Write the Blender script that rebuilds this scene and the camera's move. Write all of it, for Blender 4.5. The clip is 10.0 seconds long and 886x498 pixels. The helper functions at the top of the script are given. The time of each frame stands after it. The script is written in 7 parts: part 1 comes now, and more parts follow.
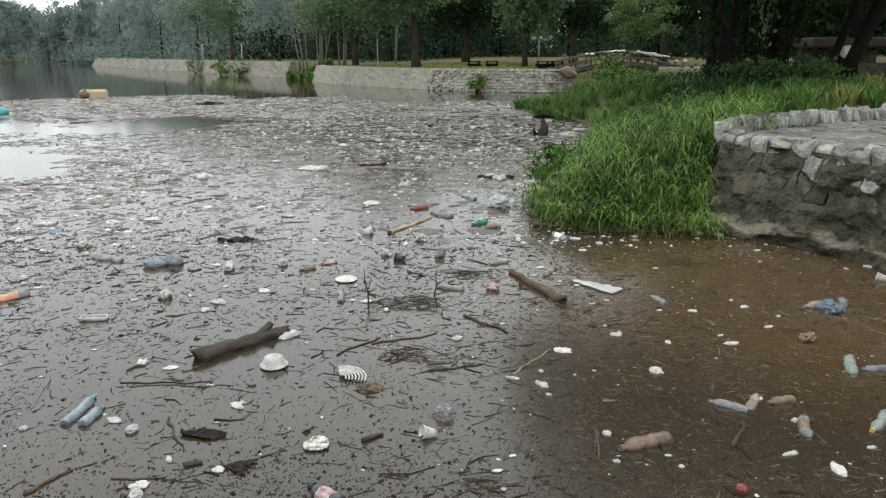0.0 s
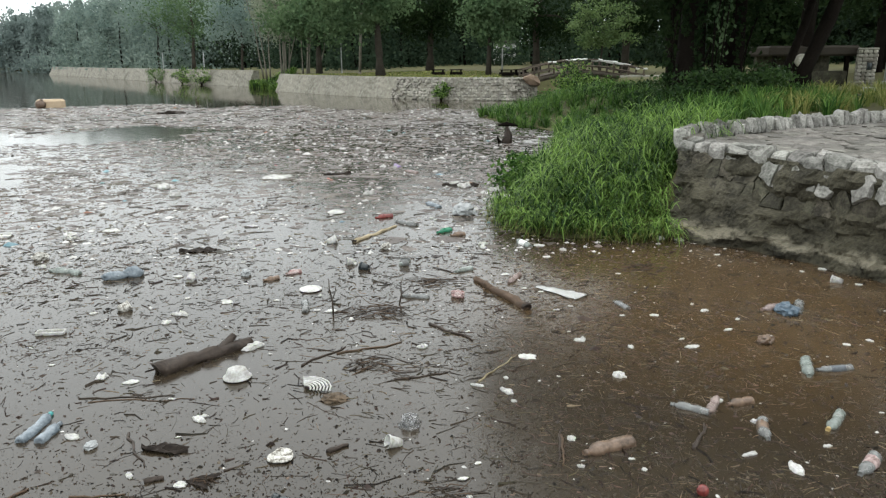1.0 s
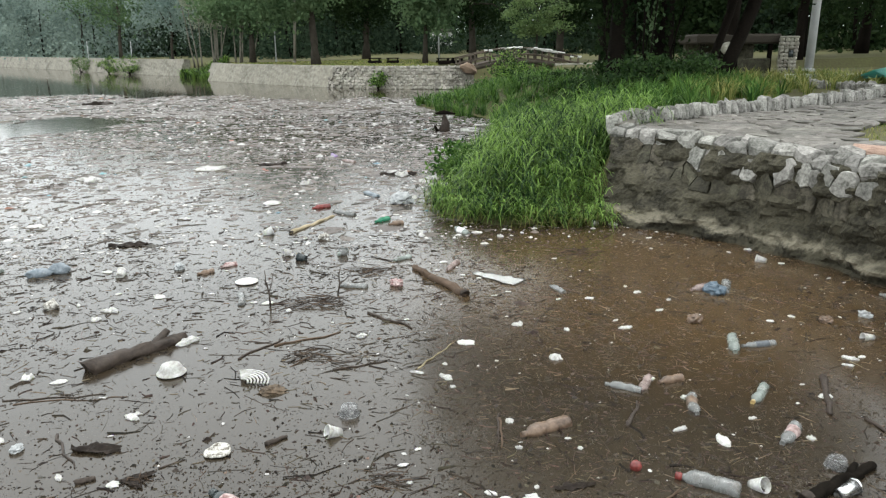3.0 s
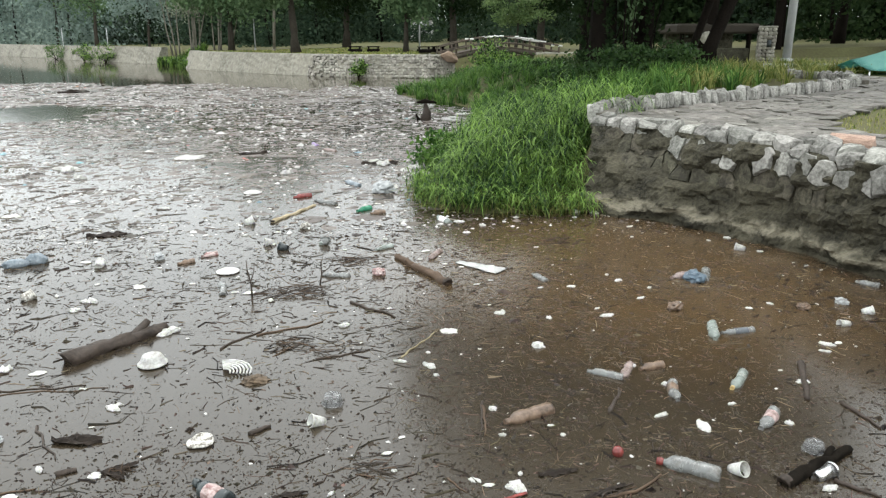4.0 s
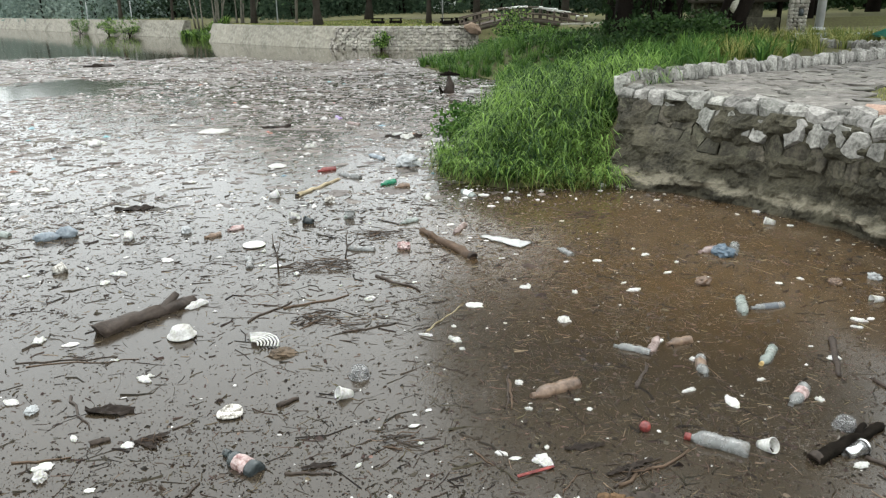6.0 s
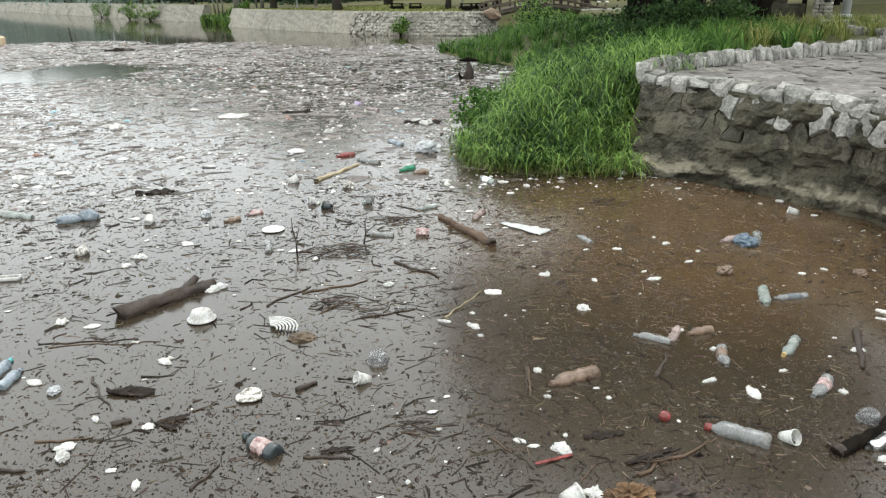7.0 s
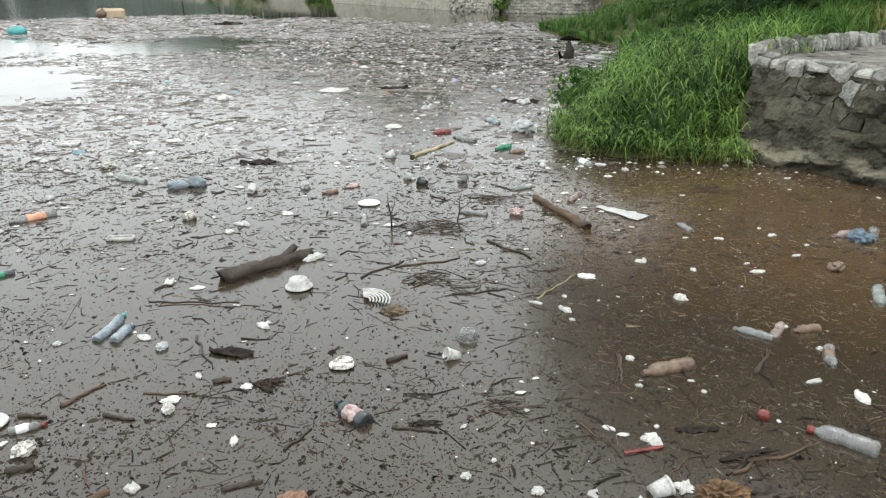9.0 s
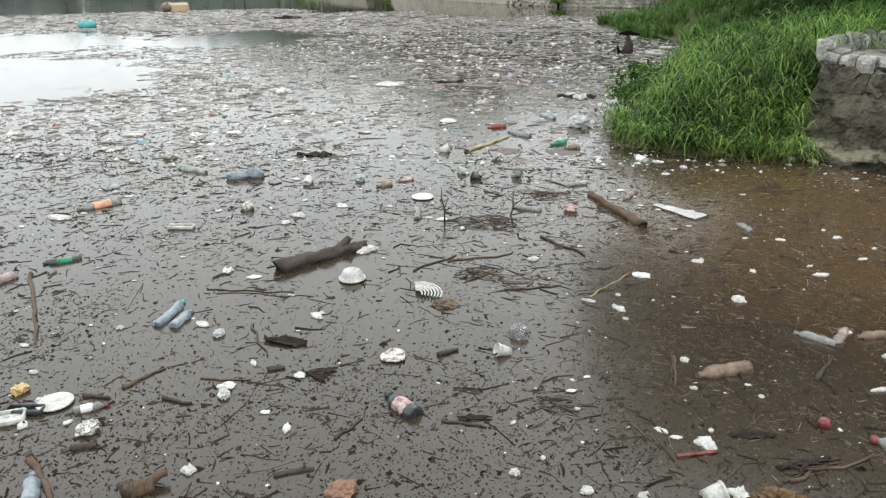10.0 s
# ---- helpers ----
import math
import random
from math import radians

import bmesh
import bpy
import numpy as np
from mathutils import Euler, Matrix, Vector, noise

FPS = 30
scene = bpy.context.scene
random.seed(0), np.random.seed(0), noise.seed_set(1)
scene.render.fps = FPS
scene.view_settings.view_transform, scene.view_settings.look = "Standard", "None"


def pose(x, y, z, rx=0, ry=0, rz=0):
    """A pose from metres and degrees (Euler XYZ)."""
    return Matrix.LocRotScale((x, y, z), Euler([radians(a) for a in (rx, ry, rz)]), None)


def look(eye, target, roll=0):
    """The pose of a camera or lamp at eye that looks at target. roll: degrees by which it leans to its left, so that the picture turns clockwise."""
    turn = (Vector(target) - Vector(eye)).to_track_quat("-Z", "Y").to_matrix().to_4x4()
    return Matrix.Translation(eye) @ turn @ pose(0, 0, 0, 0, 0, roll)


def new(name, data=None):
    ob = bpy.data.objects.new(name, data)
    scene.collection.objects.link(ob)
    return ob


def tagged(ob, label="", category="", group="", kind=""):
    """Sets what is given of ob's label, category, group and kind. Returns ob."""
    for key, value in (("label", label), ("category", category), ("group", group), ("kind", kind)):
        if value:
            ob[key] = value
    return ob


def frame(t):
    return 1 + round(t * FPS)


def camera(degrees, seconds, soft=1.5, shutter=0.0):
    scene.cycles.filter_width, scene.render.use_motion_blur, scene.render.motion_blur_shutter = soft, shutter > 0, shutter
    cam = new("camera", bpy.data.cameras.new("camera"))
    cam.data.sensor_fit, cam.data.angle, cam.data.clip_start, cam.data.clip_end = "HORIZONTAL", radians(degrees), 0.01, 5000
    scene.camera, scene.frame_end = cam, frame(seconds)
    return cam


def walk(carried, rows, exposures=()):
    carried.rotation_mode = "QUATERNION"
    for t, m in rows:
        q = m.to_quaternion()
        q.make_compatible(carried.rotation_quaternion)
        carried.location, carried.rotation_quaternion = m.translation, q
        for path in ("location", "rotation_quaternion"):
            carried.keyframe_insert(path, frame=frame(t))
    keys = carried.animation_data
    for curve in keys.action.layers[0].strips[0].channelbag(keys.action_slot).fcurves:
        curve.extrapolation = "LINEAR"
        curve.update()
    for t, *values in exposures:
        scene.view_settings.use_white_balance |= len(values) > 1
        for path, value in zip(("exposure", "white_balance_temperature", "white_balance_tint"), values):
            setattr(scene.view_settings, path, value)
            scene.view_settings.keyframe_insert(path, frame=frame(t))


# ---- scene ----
cam = camera(62.0, 10.0, soft=1.25)
PATH = [
    (0.0, pose(-0.000, -0.000, 2.000, 0, 0, -0.00) @ pose(0, 0, 0, 75.02) @ pose(0, 0, 0, 0, 0, -0.30)),
    (0.5, pose(0.006, -0.004, 2.002, 0, 0, -1.48) @ pose(0, 0, 0, 75.11) @ pose(0, 0, 0, 0, 0, -0.17)),
    (1.0, pose(0.019, -0.007, 2.005, 0, 0, -2.67) @ pose(0, 0, 0, 75.62) @ pose(0, 0, 0, 0, 0, -0.35)),
    (1.5, pose(0.031, -0.008, 2.001, 0, 0, -4.05) @ pose(0, 0, 0, 75.20) @ pose(0, 0, 0, 0, 0, -0.36)),
    (2.0, pose(0.041, -0.011, 2.002, 0, 0, -5.55) @ pose(0, 0, 0, 75.15) @ pose(0, 0, 0, 0, 0, -0.41)),
    (2.5, pose(0.050, -0.019, 2.001, 0, 0, -6.38) @ pose(0, 0, 0, 74.95) @ pose(0, 0, 0, 0, 0, -0.48)),
    (4.0, pose(0.039, -0.020, 1.995, 0, 0, -8.88) @ pose(0, 0, 0, 73.92) @ pose(0, 0, 0, 0, 0, -0.19)),
    (4.5, pose(0.032, -0.018, 1.996, 0, 0, -8.64) @ pose(0, 0, 0, 73.17) @ pose(0, 0, 0, 0, 0, -0.40)),
    (5.0, pose(0.027, -0.015, 1.994, 0, 0, -8.21) @ pose(0, 0, 0, 72.99) @ pose(0, 0, 0, 0, 0, -0.53)),
    (5.5, pose(0.024, -0.009, 1.994, 0, 0, -7.59) @ pose(0, 0, 0, 72.49) @ pose(0, 0, 0, 0, 0, -0.68)),
    (7.0, pose(0.005, 0.018, 1.982, 0, 0, -5.66) @ pose(0, 0, 0, 70.88) @ pose(0, 0, 0, 0, 0, -0.47)),
    (7.5, pose(0.000, 0.024, 1.979, 0, 0, -4.45) @ pose(0, 0, 0, 70.44) @ pose(0, 0, 0, 0, 0, -0.60)),
    (8.0, pose(-0.010, 0.030, 1.974, 0, 0, -3.01) @ pose(0, 0, 0, 69.72) @ pose(0, 0, 0, 0, 0, -0.32)),
    (8.5, pose(-0.023, 0.035, 1.972, 0, 0, -0.95) @ pose(0, 0, 0, 69.34) @ pose(0, 0, 0, 0, 0, -0.10)),
    (9.0, pose(-0.033, 0.029, 1.975, 0, 0, 1.61) @ pose(0, 0, 0, 69.31) @ pose(0, 0, 0, 0, 0, -0.13)),
    (9.5, pose(-0.039, 0.029, 1.975, 0, 0, 3.72) @ pose(0, 0, 0, 69.01) @ pose(0, 0, 0, 0, 0, -0.33)),
    (10.0, pose(-0.042, 0.029, 1.975, 0, 0, 5.88) @ pose(0, 0, 0, 68.91) @ pose(0, 0, 0, 0, 0, -0.37)),
]
walk(cam, PATH, exposures=[(0.0, -0.46), (1.5, -0.22), (2.5, -0.17), (4.0, 0.06), (8.0, -0.04), (9.0, -0.13), (10.0, -0.20)])

# ---- sky and light: a bright overcast day ----
world = bpy.data.worlds.new("overcast_sky")
scene.world = world
world.use_nodes = True
wn = world.node_tree.nodes
wl = world.node_tree.links
wn.clear()
w_out = wn.new("ShaderNodeOutputWorld")
w_bg = wn.new("ShaderNodeBackground")
w_sky = wn.new("ShaderNodeTexSky")
w_sky.sky_type = "NISHITA"
w_sky.sun_disc = False
w_sky.sun_elevation = radians(70)
w_sky.sun_rotation = radians(27)
w_sky.dust_density = 6.0
w_hsv = wn.new("ShaderNodeHueSaturation")
w_hsv.inputs["Saturation"].default_value = 0.25
w_mix = wn.new("ShaderNodeMixRGB")
w_mix.inputs[0].default_value = 0.7
w_mix.inputs[2].default_value = (20.1, 21.4, 21.7, 1)
wl.new(w_sky.outputs[0], w_hsv.inputs["Color"])
wl.new(w_hsv.outputs[0], w_mix.inputs[1])
wl.new(w_mix.outputs[0], w_bg.inputs["Color"])
w_bg.inputs["Strength"].default_value = 0.15
wl.new(w_bg.outputs[0], w_out.inputs[0])

sun = new("sun", bpy.data.lights.new("sun", "SUN"))
sun.data.energy = 0.8
sun.data.angle = radians(25)
sun.data.color = (1.0, 0.97, 0.92)
sun.matrix_world = look((0, 0, 30), (-5, -10, 0))

# ---- materials ----
def nodes_of(name):
    m = bpy.data.materials.new(name)
    m.use_nodes = True
    return m, m.node_tree.nodes, m.node_tree.links, m.node_tree.nodes["Principled BSDF"]


def material(name, dark, light, rough=0.7, coarse=3.0, fine=40.0, bump=0.3, metal=0.0, spec=0.5, vary="", amount=0.3,
             trans=0.0, spread=0.25, depth=0.01, ior=1.45, thin=0.0, world=False):
    """A surface of two tones mixed by noise at two scales, with fine relief; vary: 'object' or 'island'."""
    m, n, l, b = nodes_of(name)
    tc = n.new("ShaderNodeTexCoord")
    n1 = n.new("ShaderNodeTexNoise")
    n1.inputs["Scale"].default_value = coarse
    n1.inputs["Detail"].default_value = 6
    n2 = n.new("ShaderNodeTexNoise")
    n2.inputs["Scale"].default_value = fine
    n2.inputs["Detail"].default_value = 4
    where = n.new("ShaderNodeNewGeometry").outputs["Position"] if world else tc.outputs["Object"]
    for q in (n1, n2):
        l.new(where, q.inputs["Vector"])
    mx = n.new("ShaderNodeMath")
    mx.operation = "MULTIPLY_ADD"
    mx.inputs[1].default_value = 0.45
    l.new(n2.outputs["Fac"], mx.inputs[0])
    half = n.new("ShaderNodeMath")
    half.operation = "MULTIPLY"
    half.inputs[1].default_value = 0.55
    l.new(n1.outputs["Fac"], half.inputs[0])
    l.new(half.outputs[0], mx.inputs[2])
    ramp = n.new("ShaderNodeValToRGB")
    ramp.color_ramp.elements[0].position = 0.5 - spread * 0.6
    ramp.color_ramp.elements[1].position = 0.5 + spread * 0.6
    ramp.color_ramp.elements[0].color = (*dark, 1)
    ramp.color_ramp.elements[1].color = (*light, 1)
    l.new(mx.outputs[0], ramp.inputs[0])
    col = ramp.outputs[0]
    if vary:
        src = n.new("ShaderNodeObjectInfo" if vary == "object" else "ShaderNodeNewGeometry")
        rnd = src.outputs["Random" if vary == "object" else "Random Per Island"]
        mr = n.new("ShaderNodeMapRange")
        mr.inputs[3].default_value = 1 - amount
        mr.inputs[4].default_value = 1 + amount
        l.new(rnd, mr.inputs[0])
        hs = n.new("ShaderNodeHueSaturation")
        l.new(mr.outputs[0], hs.inputs["Value"])
        wob = n.new("ShaderNodeMath")
        wob.operation = "FRACT"
        sc = n.new("ShaderNodeMath")
        sc.operation = "MULTIPLY"
        sc.inputs[1].default_value = 7.31
        l.new(rnd, sc.inputs[0])
        l.new(sc.outputs[0], wob.inputs[0])
        mh = n.new("ShaderNodeMapRange")
        mh.inputs[3].default_value = 0.5 - amount * 0.06
        mh.inputs[4].default_value = 0.5 + amount * 0.06
        l.new(wob.outputs[0], mh.inputs[0])
        l.new(mh.outputs[0], hs.inputs["Hue"])
        l.new(col, hs.inputs["Color"])
        col = hs.outputs[0]
    l.new(col, b.inputs["Base Color"])
    b.inputs["Roughness"].default_value = rough
    b.inputs["Metallic"].default_value = metal
    b.inputs["Specular IOR Level"].default_value = spec
    b.inputs["IOR"].default_value = ior
    b.inputs["Transmission Weight"].default_value = trans
    if thin:
        b.inputs["Subsurface Weight"].default_value = thin
        b.inputs["Subsurface Radius"].default_value = (0.02, 0.03, 0.01)
    if bump:
        bp = n.new("ShaderNodeBump")
        bp.inputs["Strength"].default_value = bump
        bp.inputs["Distance"].default_value = depth
        l.new(mx.outputs[0], bp.inputs["Height"])
        l.new(bp.outputs[0], b.inputs["Normal"])
    return m


def leaf_material(name, dark, light, amount=0.4, through_light=0.25, rough=0.55, spec=0.14, blotch=0.9):
    """Leaves or blades: colour varies from leaf to leaf and some light passes through."""
    m, n, l, b = nodes_of(name)
    geo = n.new("ShaderNodeNewGeometry")
    tc = n.new("ShaderNodeTexCoord")
    nz = n.new("ShaderNodeTexNoise")
    nz.inputs["Scale"].default_value = blotch
    nz.inputs["Detail"].default_value = 4
    l.new(tc.outputs["Object"], nz.inputs["Vector"])
    add = n.new("ShaderNodeMath")
    add.operation = "MULTIPLY_ADD"
    add.inputs[1].default_value = amount
    l.new(geo.outputs["Random Per Island"], add.inputs[0])
    sub = n.new("ShaderNodeMath")
    sub.operation = "SUBTRACT"
    sub.inputs[1].default_value = amount * 0.5
    l.new(nz.outputs["Fac"], sub.inputs[0])
    l.new(sub.outputs[0], add.inputs[2])
    ramp = n.new("ShaderNodeValToRGB")
    ramp.color_ramp.elements[0].position = 0.25
    ramp.color_ramp.elements[1].position = 0.75
    ramp.color_ramp.elements[0].color = (*dark, 1)
    ramp.color_ramp.elements[1].color = (*light, 1)
    l.new(add.outputs[0], ramp.inputs[0])
    l.new(ramp.outputs[0], b.inputs["Base Color"])
    b.inputs["Roughness"].default_value = rough
    b.inputs["Specular IOR Level"].default_value = spec
    tr = n.new("ShaderNodeBsdfTranslucent")
    l.new(ramp.outputs[0], tr.inputs["Color"])
    mixs = n.new("ShaderNodeMixShader")
    mixs.inputs[0].default_value = through_light
    l.new(b.outputs[0], mixs.inputs[1])
    l.new(tr.outputs[0], mixs.inputs[2])
    l.new(mixs.outputs[0], n["Material Output"].inputs["Surface"])
    return m


def water_material():
    m, n, l, b = nodes_of("muddy_water")
    tc = n.new("ShaderNodeTexCoord")
    big = n.new("ShaderNodeTexNoise")
    big.inputs["Scale"].default_value = 0.35
    big.inputs["Detail"].default_value = 5
    l.new(tc.outputs["Object"], big.inputs["Vector"])
    # fine crumbs and dust lying on the surface
    dust = n.new("ShaderNodeTexNoise")
    dust.inputs["Scale"].default_value = 55
    dust.inputs["Detail"].default_value = 6
    dust.inputs["Roughness"].default_value = 0.75
    l.new(tc.outputs["Object"], dust.inputs["Vector"])
    patch = n.new("ShaderNodeTexNoise")
    patch.inputs["Scale"].default_value = 1.6
    patch.inputs["Detail"].default_value = 5
    l.new(tc.outputs["Object"], patch.inputs["Vector"])
    summed = n.new("ShaderNodeMath")
    summed.operation = "MULTIPLY_ADD"
    summed.inputs[1].default_value = 0.35
    l.new(patch.outputs["Fac"], summed.inputs[0])
    l.new(dust.outputs["Fac"], summed.inputs[2])
    mask = n.new("ShaderNodeValToRGB")
    mask.color_ramp.elements[0].position = 0.80
    mask.color_ramp.elements[1].position = 0.88
    l.new(summed.outputs[0], mask.inputs[0])
    base = n.new("ShaderNodeValToRGB")
    base.color_ramp.elements[0].position = 0.35
    base.color_ramp.elements[1].position = 0.65
    base.color_ramp.elements[0].color = (0.026, 0.0192, 0.0120, 1)
    base.color_ramp.elements[1].color = (0.037, 0.0278, 0.0175, 1)
    l.new(big.outputs["Fac"], base.inputs[0])
    mix = n.new("ShaderNodeMixRGB")
    mix.inputs[2].default_value = (0.045, 0.032, 0.020, 1)
    l.new(mask.outputs[0], mix.inputs[0])
    l.new(base.outputs[0], mix.inputs[1])
    # yellow-brown silt stirred up in the shallows between the grass and the wall
    far = n.new("ShaderNodeVectorMath")
    far.operation = "DISTANCE"
    far.inputs[1].default_value = (2.9, 6.2, 0)
    l.new(tc.outputs["Object"], far.inputs[0])
    reach = n.new("ShaderNodeMath")
    reach.operation = "MULTIPLY_ADD"
    reach.inputs[1].default_value = 2.4
    l.new(big.outputs["Fac"], reach.inputs[0])
    l.new(far.outputs["Value"], reach.inputs[2])
    silt = n.new("ShaderNodeMapRange")
    silt.interpolation_type = "SMOOTHSTEP"
    silt.inputs[1].default_value = 4.4
    silt.inputs[2].default_value = 1.9
    l.new(reach.outputs[0], silt.inputs[0])
    shallow = n.new("ShaderNodeMixRGB")
    shallow.inputs[2].default_value = (0.072, 0.045, 0.021, 1)
    l.new(silt.outputs[0], shallow.inputs[0])
    l.new(mix.outputs[0], shallow.inputs[1])
    l.new(shallow.outputs[0], b.inputs["Base Color"])
    rg = n.new("ShaderNodeMapRange")
    rg.inputs[3].default_value = 0.0
    rg.inputs[4].default_value = 0.36
    l.new(mask.outputs[0], rg.inputs[0])
    # an oily skin of dust dulls the littered water; the open water beyond it lies clear
    sep = n.new("ShaderNodeSeparateXYZ")
    l.new(tc.outputs["Object"], sep.inputs[0])
    skin = n.new("ShaderNodeMapRange")
    skin.inputs[1].default_value = 10.0
    skin.inputs[2].default_value = 30.0
    skin.inputs[3].default_value = 0.17
    skin.inputs[4].default_value = 0.06
    l.new(sep.outputs["Y"], skin.inputs[0])
    dull = n.new("ShaderNodeMath")
    dull.operation = "ADD"
    l.new(rg.outputs[0], dull.inputs[0])
    l.new(skin.outputs[0], dull.inputs[1])
    l.new(dull.outputs[0], b.inputs["Roughness"])
    b.inputs["IOR"].default_value = 1.52
    rip = n.new("ShaderNodeTexNoise")
    rip.inputs["Scale"].default_value = 9
    rip.inputs["Detail"].default_value = 3
    l.new(tc.outputs["Object"], rip.inputs["Vector"])
    b1 = n.new("ShaderNodeBump")
    b1.inputs["Strength"].default_value = 0.04
    b1.inputs["Distance"].default_value = 0.01
    l.new(rip.outputs["Fac"], b1.inputs["Height"])
    b2 = n.new("ShaderNodeBump")
    b2.inputs["Strength"].default_value = 0.25
    b2.inputs["Distance"].default_value = 0.004
    l.new(mask.outputs[0], b2.inputs["Height"])
    l.new(b1.outputs[0], b2.inputs["Normal"])
    l.new(b2.outputs[0], b.inputs["Normal"])
    return m


def tide_line(m):
    """A pale lime tide line that runs ragged a hand above the water."""
    n, l = m.node_tree.nodes, m.node_tree.links
    b = n["Principled BSDF"]
    where = n.new("ShaderNodeNewGeometry").outputs["Position"]
    sep = n.new("ShaderNodeSeparateXYZ")
    l.new(where, sep.inputs[0])
    nz = n.new("ShaderNodeTexNoise")
    nz.inputs["Scale"].default_value = 4.5
    nz.inputs["Detail"].default_value = 8
    nz.inputs["Roughness"].default_value = 0.65
    l.new(where, nz.inputs["Vector"])
    ad = n.new("ShaderNodeMath")
    ad.operation = "MULTIPLY_ADD"
    ad.inputs[1].default_value = 0.36
    l.new(nz.outputs["Fac"], ad.inputs[0])
    l.new(sep.outputs["Z"], ad.inputs[2])
    band = n.new("ShaderNodeValToRGB")
    e = band.color_ramp.elements
    e[0].position, e[0].color = 0.26, (0, 0, 0, 1)
    e[1].position, e[1].color = 0.40, (0, 0, 0, 1)
    k = band.color_ramp.elements.new(0.31)
    k.color = (0.8, 0.8, 0.8, 1)
    l.new(ad.outputs[0], band.inputs[0])
    wide = n.new("ShaderNodeTexNoise")
    wide.inputs["Scale"].default_value = 0.9
    wide.inputs["Detail"].default_value = 4
    l.new(where, wide.inputs["Vector"])
    fade = n.new("ShaderNodeMapRange")
    fade.inputs[1].default_value = 0.32
    fade.inputs[2].default_value = 0.50
    l.new(wide.outputs["Fac"], fade.inputs[0])
    much = n.new("ShaderNodeMath")
    much.operation = "MULTIPLY"
    l.new(band.outputs[0], much.inputs[0])
    l.new(fade.outputs[0], much.inputs[1])
    mix = n.new("ShaderNodeMixRGB")
    mix.inputs[2].default_value = (0.24, 0.215, 0.16, 1)
    l.new(much.outputs[0], mix.inputs[0])
    l.new(b.inputs["Base Color"].links[0].from_socket, mix.inputs[1])
    l.new(mix.outputs[0], b.inputs["Base Color"])
    return m


def soiled(m, scale=9.0, start=0.52, colour=(0.06, 0.042, 0.027), most=0.75):
    """Dried mud clinging in patches: browner and duller there."""
    n, l = m.node_tree.nodes, m.node_tree.links
    b = n["Principled BSDF"]
    nz = n.new("ShaderNodeTexNoise")
    nz.inputs["Scale"].default_value = scale
    nz.inputs["Detail"].default_value = 7
    nz.inputs["Roughness"].default_value = 0.7
    l.new(n.new("ShaderNodeNewGeometry").outputs["Position"], nz.inputs["Vector"])
    mr = n.new("ShaderNodeMapRange")
    mr.inputs[1].default_value = start
    mr.inputs[2].default_value = start + 0.16
    mr.inputs[4].default_value = most
    l.new(nz.outputs["Fac"], mr.inputs[0])
    mix = n.new("ShaderNodeMixRGB")
    mix.inputs[2].default_value = (*colour, 1)
    l.new(mr.outputs[0], mix.inputs[0])
    l.new(b.inputs["Base Color"].links[0].from_socket, mix.inputs[1])
    l.new(mix.outputs[0], b.inputs["Base Color"])
    rr = n.new("ShaderNodeMapRange")
    rr.inputs[3].default_value = b.inputs["Roughness"].default_value
    rr.inputs[4].default_value = 0.65
    l.new(mr.outputs[0], rr.inputs[0])
    l.new(rr.outputs[0], b.inputs["Roughness"])
    clear = b.inputs["Transmission Weight"].default_value
    if clear:
        tr = n.new("ShaderNodeMapRange")
        tr.inputs[3].default_value = clear
        tr.inputs[4].default_value = 0.0
        l.new(mr.outputs[0], tr.inputs[0])
        l.new(tr.outputs[0], b.inputs["Transmission Weight"])
    return m


